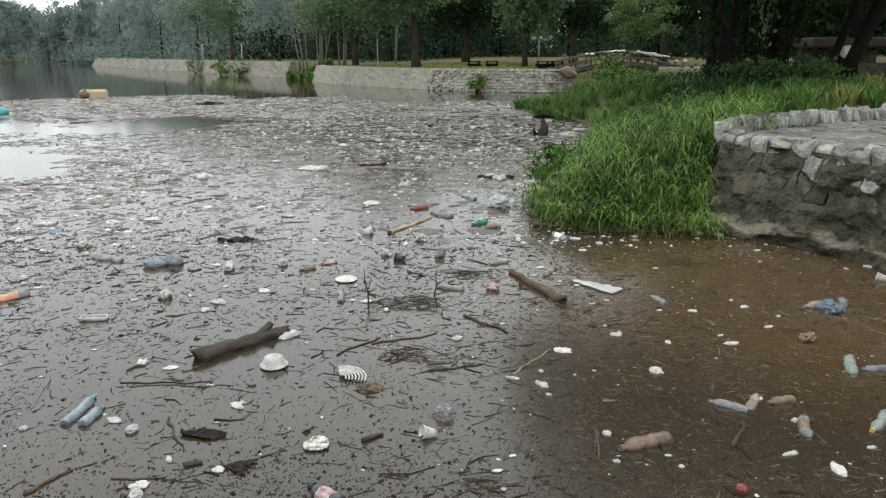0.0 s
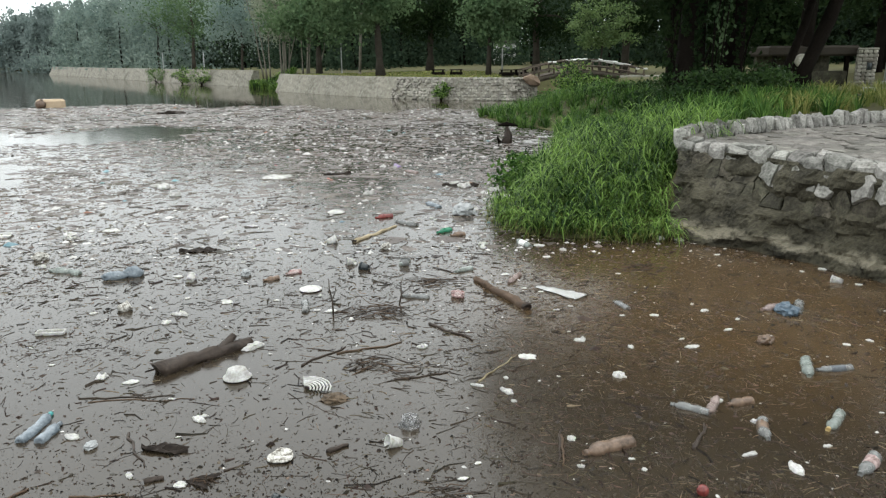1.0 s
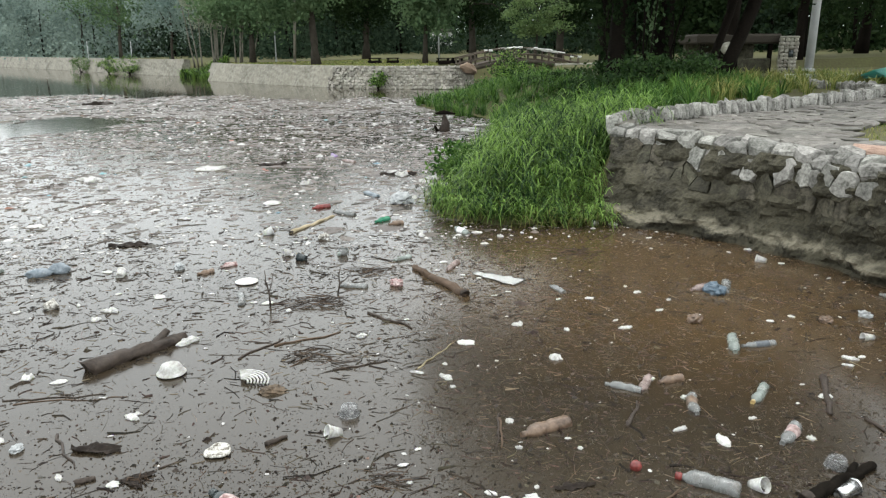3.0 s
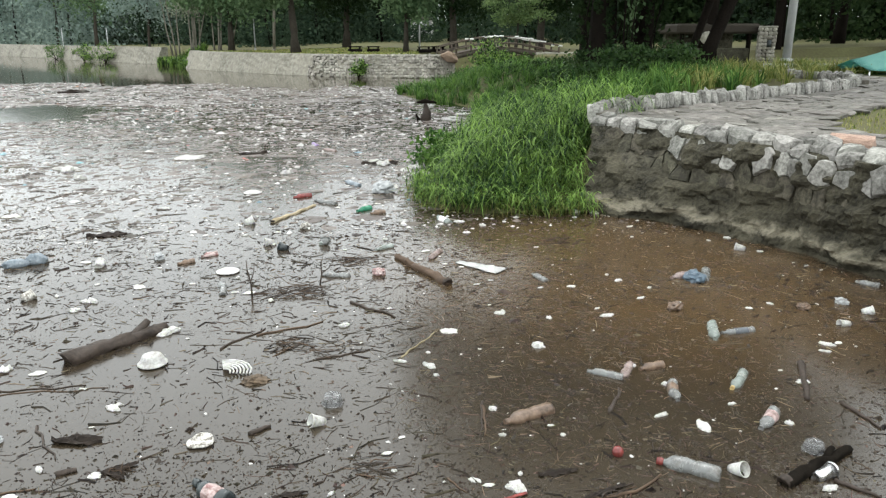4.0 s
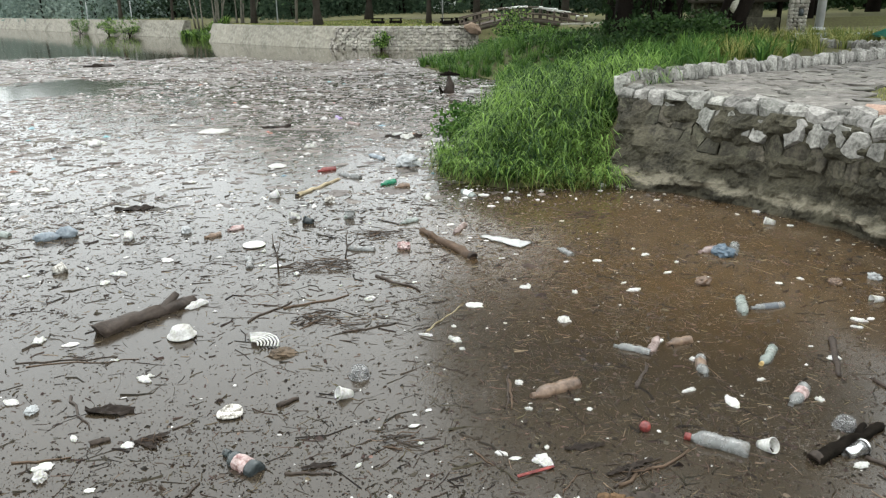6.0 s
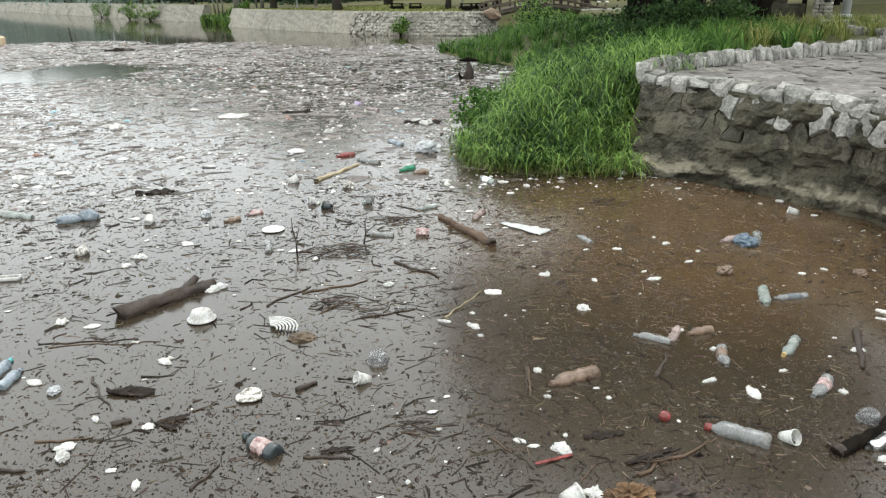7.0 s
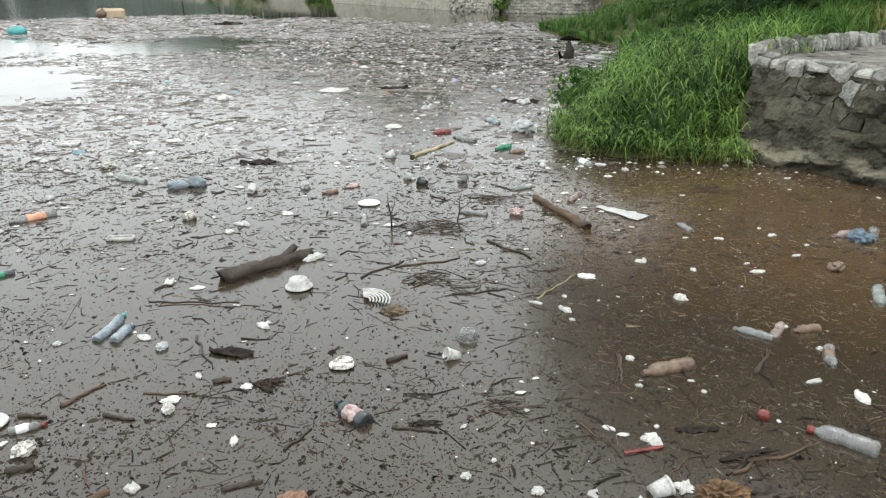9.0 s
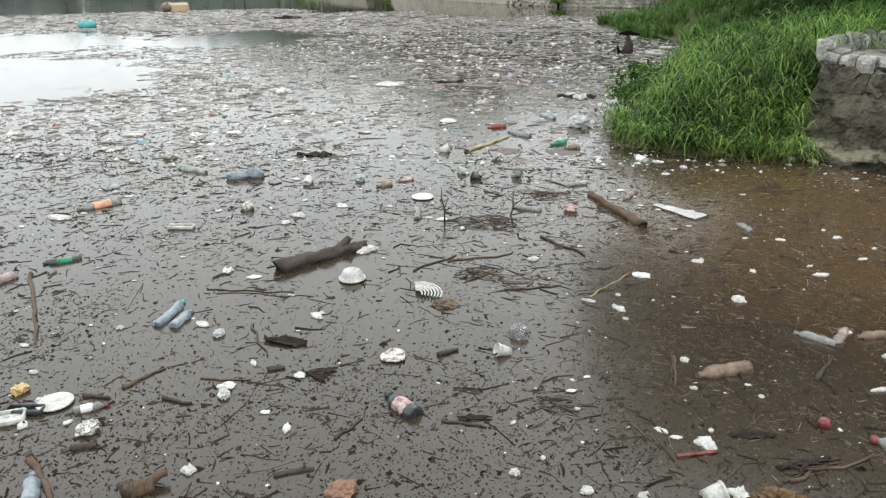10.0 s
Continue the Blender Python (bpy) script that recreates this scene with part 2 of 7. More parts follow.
M = {
    "river_mortar": tide_line(material("river_wall_mortar", (0.015, 0.0139, 0.0098), (0.074, 0.067, 0.046), 0.85, 2.6, 30, 1.0, spec=0.2, depth=0.05, spread=0.22)),
    "water": water_material(),
    "ground": material("lawn_and_soil", (0.055, 0.045, 0.028), (0.12, 0.125, 0.05), 0.9, 0.25, 9, 0.5, spec=0.15, depth=0.03, spread=0.4),
    "mortar": material("stained_mortar", (0.035, 0.032, 0.026), (0.135, 0.122, 0.098), 0.85, 2.2, 26, 1.0, depth=0.05, spread=0.45),
    "stone": soiled(material("grey_limestone", (0.06, 0.057, 0.048), (0.35, 0.34, 0.31), 0.8, 6, 34, 1.0, spec=0.3, vary="object", amount=0.35, depth=0.025, spread=0.28, world=True), 14.0, 0.56, (0.028, 0.026, 0.02), 0.9),
    "stone_muddy": soiled(material("mud_washed_limestone", (0.024, 0.022, 0.0155), (0.115, 0.105, 0.077), 0.85, 6, 34, 1.0, spec=0.2, vary="object", amount=0.3, depth=0.03, spread=0.28, world=True), 9.0, 0.47, (0.022, 0.020, 0.014), 0.95),
    "stone_dark": tide_line(material("mud_stained_stone", (0.026, 0.024, 0.017), (0.092, 0.085, 0.060), 0.85, 5, 32, 1.0, spec=0.2, vary="object", amount=0.25, depth=0.04, spread=0.2, world=True)),
    "stone_red": material("reddish_stone", (0.16, 0.10, 0.07), (0.42, 0.30, 0.22), 0.8, 6, 45, 0.6, vary="object", amount=0.2),
    "flag": soiled(material("wet_flagstone", (0.06, 0.054, 0.045), (0.215, 0.202, 0.178), 0.75, 3, 40, 0.6, vary="object", amount=0.3, spread=0.22), 3.0, 0.52, (0.07, 0.058, 0.045), 0.7),
    "wall_far": soiled(material("pale_plastered_masonry", (0.12, 0.11, 0.085), (0.35, 0.33, 0.275), 0.9, 0.7, 6, 0.8, depth=0.06, spread=0.24), 0.7, 0.48, (0.12, 0.105, 0.072), 0.6),
    "stone_far": material("pale_masonry_stone", (0.15, 0.14, 0.115), (0.36, 0.34, 0.29), 0.9, 2, 12, 0.5, vary="island", amount=0.3, spread=0.24),
    # blackened to carry the canopy shade on tree trunks; also plain black wood
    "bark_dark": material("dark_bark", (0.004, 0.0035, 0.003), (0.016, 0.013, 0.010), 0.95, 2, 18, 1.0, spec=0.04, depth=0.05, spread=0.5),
    "bark_pale": material("pale_stem_bark", (0.10, 0.092, 0.075), (0.27, 0.25, 0.21), 0.9, 3, 20, 0.5, spec=0.1, spread=0.5),
    "bark": material("grey_bark", (0.018, 0.0155, 0.012), (0.075, 0.066, 0.052), 0.95, 2, 18, 1.0, spec=0.1, depth=0.04, spread=0.5),
    "log": material("wet_dark_wood", (0.006, 0.0046, 0.0036), (0.074, 0.055, 0.043), 0.55, 9, 42, 1.0, spec=0.25, depth=0.012, spread=0.5),
    "log_light": material("brown_driftwood", (0.03, 0.019, 0.012), (0.13, 0.085, 0.055), 0.65, 6, 50, 1.0, spec=0.25, depth=0.012, spread=0.5),
    "bare_wood": material("pale_bare_wood", (0.20, 0.155, 0.09), (0.42, 0.35, 0.23), 0.6, 6, 50, 0.5, spread=0.5),
    "bridge_wood": material("weathered_bridge_log", (0.03, 0.023, 0.017), (0.12, 0.095, 0.07), 0.85, 4, 30, 0.6, vary="object", amount=0.3, spread=0.5),
    "white_paint": material("worn_white_paint", (0.5, 0.5, 0.47), (0.8, 0.8, 0.77), 0.6, 5, 40, 0.2),
    "concrete": material("grey_concrete", (0.28, 0.29, 0.29), (0.45, 0.46, 0.46), 0.8, 2, 30, 0.3, spread=0.5),
    "tan_stone": material("tan_broken_slab", (0.10, 0.068, 0.045), (0.25, 0.18, 0.125), 0.9, 3, 25, 0.6, spread=0.5),
    "straw": material("straw_and_twigs", (0.026, 0.017, 0.010), (0.088, 0.060, 0.034), 0.5, 3, 40, 0.2, vary="island", amount=0.75),
    "reed": material("tan_reed_stalk", (0.085, 0.06, 0.035), (0.21, 0.16, 0.10), 0.55, 3, 40, 0.2, vary="island", amount=0.4),
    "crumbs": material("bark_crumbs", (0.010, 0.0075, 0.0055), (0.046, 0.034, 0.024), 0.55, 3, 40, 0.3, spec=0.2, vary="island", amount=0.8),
    # paler copy of the near crumbs, the wet glint farther out put into colour
    "crumbs_far": material("sheen_paled_wet_bark_and_litter", (0.045, 0.037, 0.03), (0.15, 0.125, 0.10), 0.4, 3, 40, 0.3, vary="island", amount=0.7),
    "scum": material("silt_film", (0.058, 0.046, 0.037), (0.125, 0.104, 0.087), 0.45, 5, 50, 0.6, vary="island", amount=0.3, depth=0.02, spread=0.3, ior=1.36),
    "foam": soiled(material("dirty_white_foam", (0.27, 0.255, 0.225), (0.60, 0.60, 0.58), 0.75, 9, 70, 0.5, vary="object", amount=0.15, depth=0.006, spread=0.26, thin=0.1), 22.0, 0.66, (0.2, 0.165, 0.125), 0.4),
    "foam_dirty": material("muddy_foam", (0.10, 0.085, 0.065), (0.62, 0.60, 0.55), 0.75, 26, 110, 0.5, depth=0.006, spread=0.16),
    "grey_foam": material("grey_film", (0.2, 0.21, 0.21), (0.42, 0.43, 0.43), 0.5, 14, 90, 0.4, depth=0.006),
    "litter_white": material("white_litter", (0.27, 0.255, 0.235), (0.55, 0.545, 0.525), 0.7, 8, 60, 0.2, vary="island", amount=0.3),
    "litter_colour": material("coloured_litter", (0.25, 0.09, 0.07), (0.36, 0.16, 0.12), 0.5, 8, 60, 0.1, vary="island", amount=0.5),
    "litter_blue": material("blue_green_litter", (0.07, 0.16, 0.19), (0.16, 0.28, 0.30), 0.5, 8, 60, 0.1, vary="island", amount=0.5),
    "grey": soiled(material("cloudy_clear_plastic", (0.13, 0.128, 0.118), (0.38, 0.39, 0.38), 0.22, 16, 40, 0.25, trans=0.45, depth=0.004, spread=0.4), 16.0, 0.52),
    "clear": soiled(material("thin_clear_plastic", (0.5, 0.5, 0.5), (0.8, 0.8, 0.8), 0.12, 14, 60, 0.2, trans=0.9, depth=0.003, ior=1.2), 16.0, 0.58),
    "pale": soiled(material("pale_green_plastic", (0.16, 0.185, 0.165), (0.36, 0.40, 0.365), 0.2, 10, 60, 0.3, trans=0.3, depth=0.004, spread=0.22), 16.0, 0.52),
    "blue": soiled(material("blue_grey_plastic", (0.13, 0.16, 0.185), (0.30, 0.345, 0.38), 0.22, 10, 60, 0.4, trans=0.25, depth=0.006, spread=0.22), 16.0, 0.58),
    "blue_bag": material("blue_plastic_bag", (0.04, 0.065, 0.09), (0.12, 0.165, 0.205), 0.3, 14, 60, 0.6, depth=0.01, spread=0.5),
    "pink": soiled(material("pink_tinted_plastic", (0.15, 0.105, 0.09), (0.36, 0.28, 0.255), 0.22, 10, 60, 0.3, trans=0.2, depth=0.004, spread=0.22), 16.0, 0.52),
    "green": material("green_plastic", (0.01, 0.09, 0.05), (0.03, 0.20, 0.11), 0.2, 10, 60, 0.2, depth=0.004),
    "red": material("red_plastic", (0.07, 0.012, 0.011), (0.24, 0.05, 0.042), 0.25, 26, 60, 0.2, depth=0.004),
    "faded_red": soiled(material("faded_red_label", (0.15, 0.05, 0.045), (0.46, 0.36, 0.34), 0.4, 16, 60, 0.2, depth=0.004, spread=0.14), 16.0, 0.52),
    "orange": material("orange_label", (0.34, 0.14, 0.07), (0.56, 0.29, 0.18), 0.4, 10, 60, 0.2, depth=0.004),
    "brown": material("muddy_brown_plastic", (0.045, 0.027, 0.017), (0.20, 0.135, 0.092), 0.35, 18, 60, 0.4, depth=0.006, spread=0.22),
    "black": material("black_plastic", (0.012, 0.016, 0.018), (0.05, 0.06, 0.06), 0.25, 10, 60, 0.2, depth=0.004),
    "purple": material("purple_plastic", (0.13, 0.08, 0.20), (0.28, 0.20, 0.38), 0.3, 10, 60, 0.2, depth=0.004),
    "yellow": material("yellow_plastic", (0.34, 0.23, 0.08), (0.52, 0.38, 0.17), 0.4, 10, 60, 0.2, depth=0.004),
    "teal": material("teal_plastic", (0.03, 0.22, 0.22), (0.08, 0.38, 0.37), 0.35, 4, 60, 0.2, depth=0.004),
    "dark": material("dark_label", (0.03, 0.04, 0.05), (0.12, 0.13, 0.14), 0.4, 10, 60, 0.2, depth=0.004),
    "white": material("white_label", (0.55, 0.55, 0.53), (0.78, 0.78, 0.76), 0.45, 10, 60, 0.2, depth=0.004),
    "brick": material("reddish_block", (0.12, 0.06, 0.04), (0.26, 0.15, 0.10), 0.8, 10, 60, 0.5, depth=0.006),
    "tin": soiled(material("silver_metal", (0.5, 0.5, 0.5), (0.72, 0.72, 0.72), 0.25, 8, 60, 0.2, metal=0.95, depth=0.003), 16.0, 0.58),
    "rot": material("orange_rotten_wood", (0.02, 0.012, 0.006), (0.19, 0.105, 0.045), 0.75, 14, 70, 1.0, depth=0.012, spread=0.3),
    "mud": material("brown_mud", (0.04, 0.028, 0.017), (0.13, 0.09, 0.055), 0.7, 14, 70, 0.9, depth=0.015),
    "tent": material("green_tarpaulin", (0.10, 0.34, 0.29), (0.17, 0.46, 0.40), 0.55, 1.5, 30, 0.3),
    "roof": material("grey_brown_roof", (0.022, 0.019, 0.015), (0.06, 0.052, 0.042), 0.85, 2, 20, 0.5, spec=0.1, spread=0.5),
    "crate": material("tan_foam_block", (0.30, 0.215, 0.135), (0.56, 0.44, 0.30), 0.7, 1.5, 20, 0.4, spread=0.5),
    "grass_near": leaf_material("tall_green_grass", (0.009, 0.036, 0.006), (0.19, 0.31, 0.066), 0.95, 0.35, 0.5, 0.2),
    "grass_mid": leaf_material("deep_green_grass", (0.022, 0.066, 0.013), (0.125, 0.225, 0.048), 0.6, 0.3),
    "grass_dry": leaf_material("yellowing_grass", (0.07, 0.12, 0.02), (0.30, 0.29, 0.10), 0.6, 0.25),
    "shrub": leaf_material("dark_shrub_leaves", (0.014, 0.034, 0.010), (0.045, 0.085, 0.022), 0.5, 0.2),
    # tree leaves darkened in colour for the shade under the canopy
    "leaf_shaded": leaf_material("shade_darkened_leaves", (0.009, 0.019, 0.008), (0.030, 0.050, 0.018), 0.3, 0.4, 0.7, 0.03, 0.5),
    "leaf": leaf_material("tree_leaves", (0.042, 0.082, 0.038), (0.14, 0.205, 0.10), 0.25, 0.45, 0.7, 0.05, 0.6),
    "leaf_light": leaf_material("light_green_leaves", (0.05, 0.095, 0.03), (0.16, 0.225, 0.085), 0.4, 0.3),
    # green greyed and lifted for haze; broad blotches stand for lit and shaded crowns
    "leaf_hazed": leaf_material("hazed_grey_green_leaves", (0.125, 0.18, 0.16), (0.30, 0.365, 0.315), 0.1, 0.5, 0.8, 0.02, 0.25),
    # darker copy of the tree leaves, the wood's own shade mixed into the colour
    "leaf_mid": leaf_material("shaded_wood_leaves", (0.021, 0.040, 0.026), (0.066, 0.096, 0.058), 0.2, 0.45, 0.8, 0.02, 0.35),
    # haze of the far shore put into the leaf colour, paler and bluer
    "leaf_far_hazed": leaf_material("haze_paled_far_leaves", (0.12, 0.16, 0.15), (0.25, 0.30, 0.275), 0.1, 0.5, 0.8, 0.02, 0.16),
    "leaf_olive": leaf_material("olive_feathery_leaves", (0.20, 0.225, 0.165), (0.36, 0.39, 0.29), 0.3, 0.45, 0.7, 0.05),
}

# ---- building helpers ----
rng = np.random.default_rng(7)


def mesh_object(name, verts, faces, mat, parent=None, smooth=False):
    me = bpy.data.meshes.new(name)
    me.from_pydata(verts if isinstance(verts, list) else verts.tolist(), [], faces if isinstance(faces, list) else faces.tolist())
    me.materials.append(mat)
    if smooth:
        me.polygons.foreach_set("use_smooth", [True] * len(me.polygons))
    ob = new(name, me)
    ob.parent = parent
    return ob


def part(name, bm, mat, parent=None, label="", smooth=True):
    me = bpy.data.meshes.new(name)
    bm.to_mesh(me)
    bm.free()
    me.materials.append(mat)
    if smooth:
        me.polygons.foreach_set("use_smooth", [True] * len(me.polygons))
    ob = new(name, me)
    ob.parent = parent
    return tagged(ob, label)


def thing(name, m, label, category, group="", kind=""):
    ob = new(name)
    ob.empty_display_size = 0.05
    ob.matrix_basis = m
    return tagged(ob, label, category, group, kind)


def lathe(profile, segs=14, dent=0.0, seed=0, closed=True):
    """A turned shape along x from (x, radius) pairs, dented by noise."""
    bm = bmesh.new()
    rings = []
    for x, r in profile:
        ring = []
        for k in range(segs):
            a = 2 * math.pi * k / segs
            p = Vector((x, r * math.cos(a), r * math.sin(a)))
            if dent:
                q = noise.noise(Vector((x * 14 + seed * 3.7, p.y * 16, p.z * 16)))
                p.y *= 1 + dent * q
                p.z *= 1 + dent * q * 1.4
            ring.append(bm.verts.new(p))
        rings.append(ring)
    for a, b in zip(rings, rings[1:]):
        for k in range(segs):
            bm.faces.new((a[k], a[(k + 1) % segs], b[(k + 1) % segs], b[k]))
    if closed:
        bm.faces.new(list(reversed(rings[0])))
        bm.faces.new(rings[-1])
    return bm


def tube(points, radii, segs=8, rough=0.0, seed=0, bm=None):
    """A tapering tube along points, closed at both ends."""
    bm = bm or bmesh.new()
    pts = [Vector(p) for p in points]
    rings = []
    for i, p in enumerate(pts):
        way = (pts[min(i + 1, len(pts) - 1)] - pts[max(i - 1, 0)]).normalized()
        side = way.cross(Vector((0, 0, 1)))
        side = side.normalized() if side.length > 0.05 else Vector((1, 0, 0))
        up = side.cross(way)
        ring = []
        for k in range(segs):
            a = 2 * math.pi * k / segs
            r = radii[i]
            if rough:
                r *= 1 + rough * noise.noise(Vector((p.x * 9 + seed, p.y * 9 + 2 * math.cos(a), p.z * 9 + 2 * math.sin(a))))
            ring.append(bm.verts.new(p + side * (r * math.cos(a)) + up * (r * math.sin(a))))
        rings.append(ring)
    for a, b in zip(rings, rings[1:]):
        for k in range(segs):
            bm.faces.new((a[k], a[(k + 1) % segs], b[(k + 1) % segs], b[k]))
    bm.faces.new(list(reversed(rings[0])))
    bm.faces.new(rings[-1])
    return bm


def box(sx, sy, sz, at=(0, 0, 0), bevel=0.01, bm=None, turn=None):
    """A bevelled block of full sizes sx, sy, sz standing on its base at the point."""
    new_bm = bmesh.new()
    bmesh.ops.create_cube(new_bm, size=1, matrix=Matrix.Translation((0, 0, 0.5)))
    bmesh.ops.transform(new_bm, matrix=Matrix.Diagonal((sx, sy, sz, 1)), verts=new_bm.verts)
    if bevel:
        bmesh.ops.bevel(new_bm, geom=list(new_bm.edges), offset=bevel, segments=1, affect="EDGES")
    m = Matrix.Translation(at) @ (turn or Matrix.Identity(4))
    bmesh.ops.transform(new_bm, matrix=m, verts=new_bm.verts)
    if bm is None:
        return new_bm
    me = bpy.data.meshes.new("tmp")
    new_bm.to_mesh(me)
    new_bm.free()
    bm.from_mesh(me)
    bpy.data.meshes.remove(me)
    return bm


def blob(sx, sy, sz, seed, rough=0.25, freq=2.0, sub=2):
    bm = bmesh.new()
    bmesh.ops.create_icosphere(bm, subdivisions=sub, radius=1)
    for v in bm.verts:
        v.co *= 1 + rough * noise.fractal(v.co * freq + Vector((seed * 5.1, seed, 0)), 1.0, 2.0, 3)
        v.co = Vector((v.co.x * sx, v.co.y * sy, v.co.z * sz))
    return bm


def hull_mesh(name, seed, mat, points=20, box_like=0.62):
    """An irregular flat-faced stone inside a unit box."""
    r = random.Random(seed)
    bm = bmesh.new()
    for sx in (-1, 1):
        for sy in (-1, 1):
            for sz in (-1, 1):
                k = box_like + (1 - box_like) * r.random()
                bm.verts.new((sx * 0.5 * k * r.uniform(0.75, 1), sy * 0.5 * k * r.uniform(0.75, 1), sz * 0.5 * k * r.uniform(0.75, 1)))
    for _ in range(points - 8):
        v = Vector((r.gauss(0, 1), r.gauss(0, 1), r.gauss(0, 1))).normalized() * 0.5 * r.uniform(0.95, 1.18)
        bm.verts.new(v)
    res = bmesh.ops.convex_hull(bm, input=list(bm.verts))
    junk = [e for e in res["geom_interior"] + res["geom_unused"] if isinstance(e, bmesh.types.BMVert)]
    bmesh.ops.delete(bm, geom=list(set(junk)), context="VERTS")
    me = bpy.data.meshes.new(name)
    bm.to_mesh(me)
    bm.free()
    me.materials.append(mat)
    me.polygons.foreach_set("use_smooth", [True] * len(me.polygons))
    me.set_sharp_from_angle(angle=radians(48))
    return me


def along(line, s):
    """The point and the direction at distance s on a polyline."""
    for (a, b) in zip(line, line[1:]):
        a, b = Vector(a), Vector(b)
        d = (b - a).length
        if s <= d or (b - Vector(line[-1])).length < 1e-6:
            return a + (b - a) * (s / d), (b - a) / d
        s -= d


def length_of(line):
    return sum((Vector(b) - Vector(a)).length for a, b in zip(line, line[1:]))


# ---- the shore line and the ground ----
SHORE = [(4.62, 5.25), (4.7, 4.2), (4.5, 3.0), (3.8, 1.9), (2.4, 1.2), (0, 1.0), (-4, 0.9), (-12, -2), (-40, -15), (-160, -20),
         (-260, 60), (-260, 200), (-140, 185), (-99, 174), (-77, 166.5), (-54.6, 121.8), (-39, 98.5), (-20.3, 71.1),
         (-13.6, 62.3), (-9.8, 56), (-8.75, 51.4), (-2.65, 42.75), (1.4, 38.7), (5.4, 37.2), (6.6, 38), (7.5, 46), (10, 46),
         (9.5, 38), (7, 33), (4.6, 30), (2.68, 26.9), (3.2, 23.2), (4.35, 20.8), (3.25, 16.3), (1.95, 12.8), (1.35, 10.6),
         (1.15, 8.95), (1.45, 8.45), (1.9, 8.15), (3.1, 7.98), (3.55, 7.6), (3.83, 7.21), (4.12, 6.8), (4.37, 6.22), (4.54, 5.64)]


def inland(px, py):
    """Distance to the shore line, positive on land."""
    px, py = np.asarray(px, float), np.asarray(py, float)
    best = np.full(px.shape, 1e9)
    inside = np.zeros(px.shape, bool)
    n = len(SHORE)
    for i in range(n):
        (ax, ay), (bx, by) = SHORE[i], SHORE[(i + 1) % n]
        dx, dy = bx - ax, by - ay
        t = np.clip(((px - ax) * dx + (py - ay) * dy) / (dx * dx + dy * dy), 0, 1)
        best = np.minimum(best, np.hypot(px - ax - t * dx, py - ay - t * dy))
        cross = ((ay > py) != (by > py)) & (px < (bx - ax) * (py - ay) / (by - ay + 1e-12) + ax)
        inside ^= cross
    return np.where(inside, -best, best)


def smooth(a, b, v):
    t = np.clip((v - a) / (b - a), 0, 1)
    return t * t * (3 - 2 * t)


def ripple(x, y, f, k):
    return np.sin(x * f + 1.3 * k + 1.7 * np.sin(y * f * 0.7 + k)) * np.sin(y * f * 1.1 + 2.1 * k + 1.3 * np.sin(x * f * 0.6 - k))


def ground_height(x, y):
    x, y = np.asarray(x, float), np.asarray(y, float)
    s = inland(x, y)
    natural = (x > 0.5) & (x < 30) & (y > 7.9) & (y < 36.5) & ~((x > 3.55 + (8.95 - y) * 0.6) & (y < 9.4 + (x - 3.6) * 0.72))
    bank = 0.88 * smooth(-0.15, 4.5, s) + 0.05 * ripple(x, y, 0.9, 2)
    steep = 0.88 * smooth(0.25, 0.7, s)
    near_cam = (y < 4) & (x < 4.2)
    steep = np.where(near_cam, 0.45 * smooth(-0.1, 0.8, s), steep)
    far = (y > 36.5)
    steep = np.where(far, 1.05 * smooth(np.where(y > 58, 1.4, 0.75), np.where(y > 58, 3.6, 1.9), s) + 0.022 * np.clip(s - 4, 0, 60) + 0.03 * np.clip(s - 45, 0, 120) * (s > 45), steep)
    h = np.where(natural, bank, steep)
    h = np.where(s < 0, np.maximum(-0.7, h + s * 0.5 - 0.02), h)
    return h


def build_ground():
    gx = np.concatenate([np.linspace(-700, -110, 14)[:-1], np.linspace(-110, -14, 70)[:-1], np.linspace(-14, 22, 120)[:-1],
                         np.linspace(22, 70, 40)[:-1], np.linspace(70, 700, 16)])
    gy = np.concatenate([np.linspace(-300, -6, 10)[:-1], np.linspace(-6, 32, 126)[:-1], np.linspace(32, 62, 60)[:-1],
                         np.linspace(62, 200, 90)[:-1], np.linspace(200, 900, 14)])
    X, Y = np.meshgrid(gx, gy)
    Z = ground_height(X, Y)
    Z = np.minimum(Z, 14)
    V = np.stack([X.ravel(), Y.ravel(), Z.ravel()], -1)
    nx, ny = len(gx), len(gy)
    i = np.arange((ny - 1) * nx).reshape(ny - 1, nx)[:, :-1].ravel()
    F = np.stack([i, i + 1, i + 1 + nx, i + nx], -1)
    g = mesh_object("ground", V, F, M["ground"], smooth=True)
    tagged(g, "grassy earth banks and park lawn round the river", "ground", kind="structure")


build_ground()
wm = mesh_object("water", [(-700, -300, 0), (700, -300, 0), (700, 900, 0), (-700, 900, 0)], [(0, 1, 2, 3)], M["water"])
tagged(wm, "still muddy brown water covered with floating litter", "water", kind="structure")


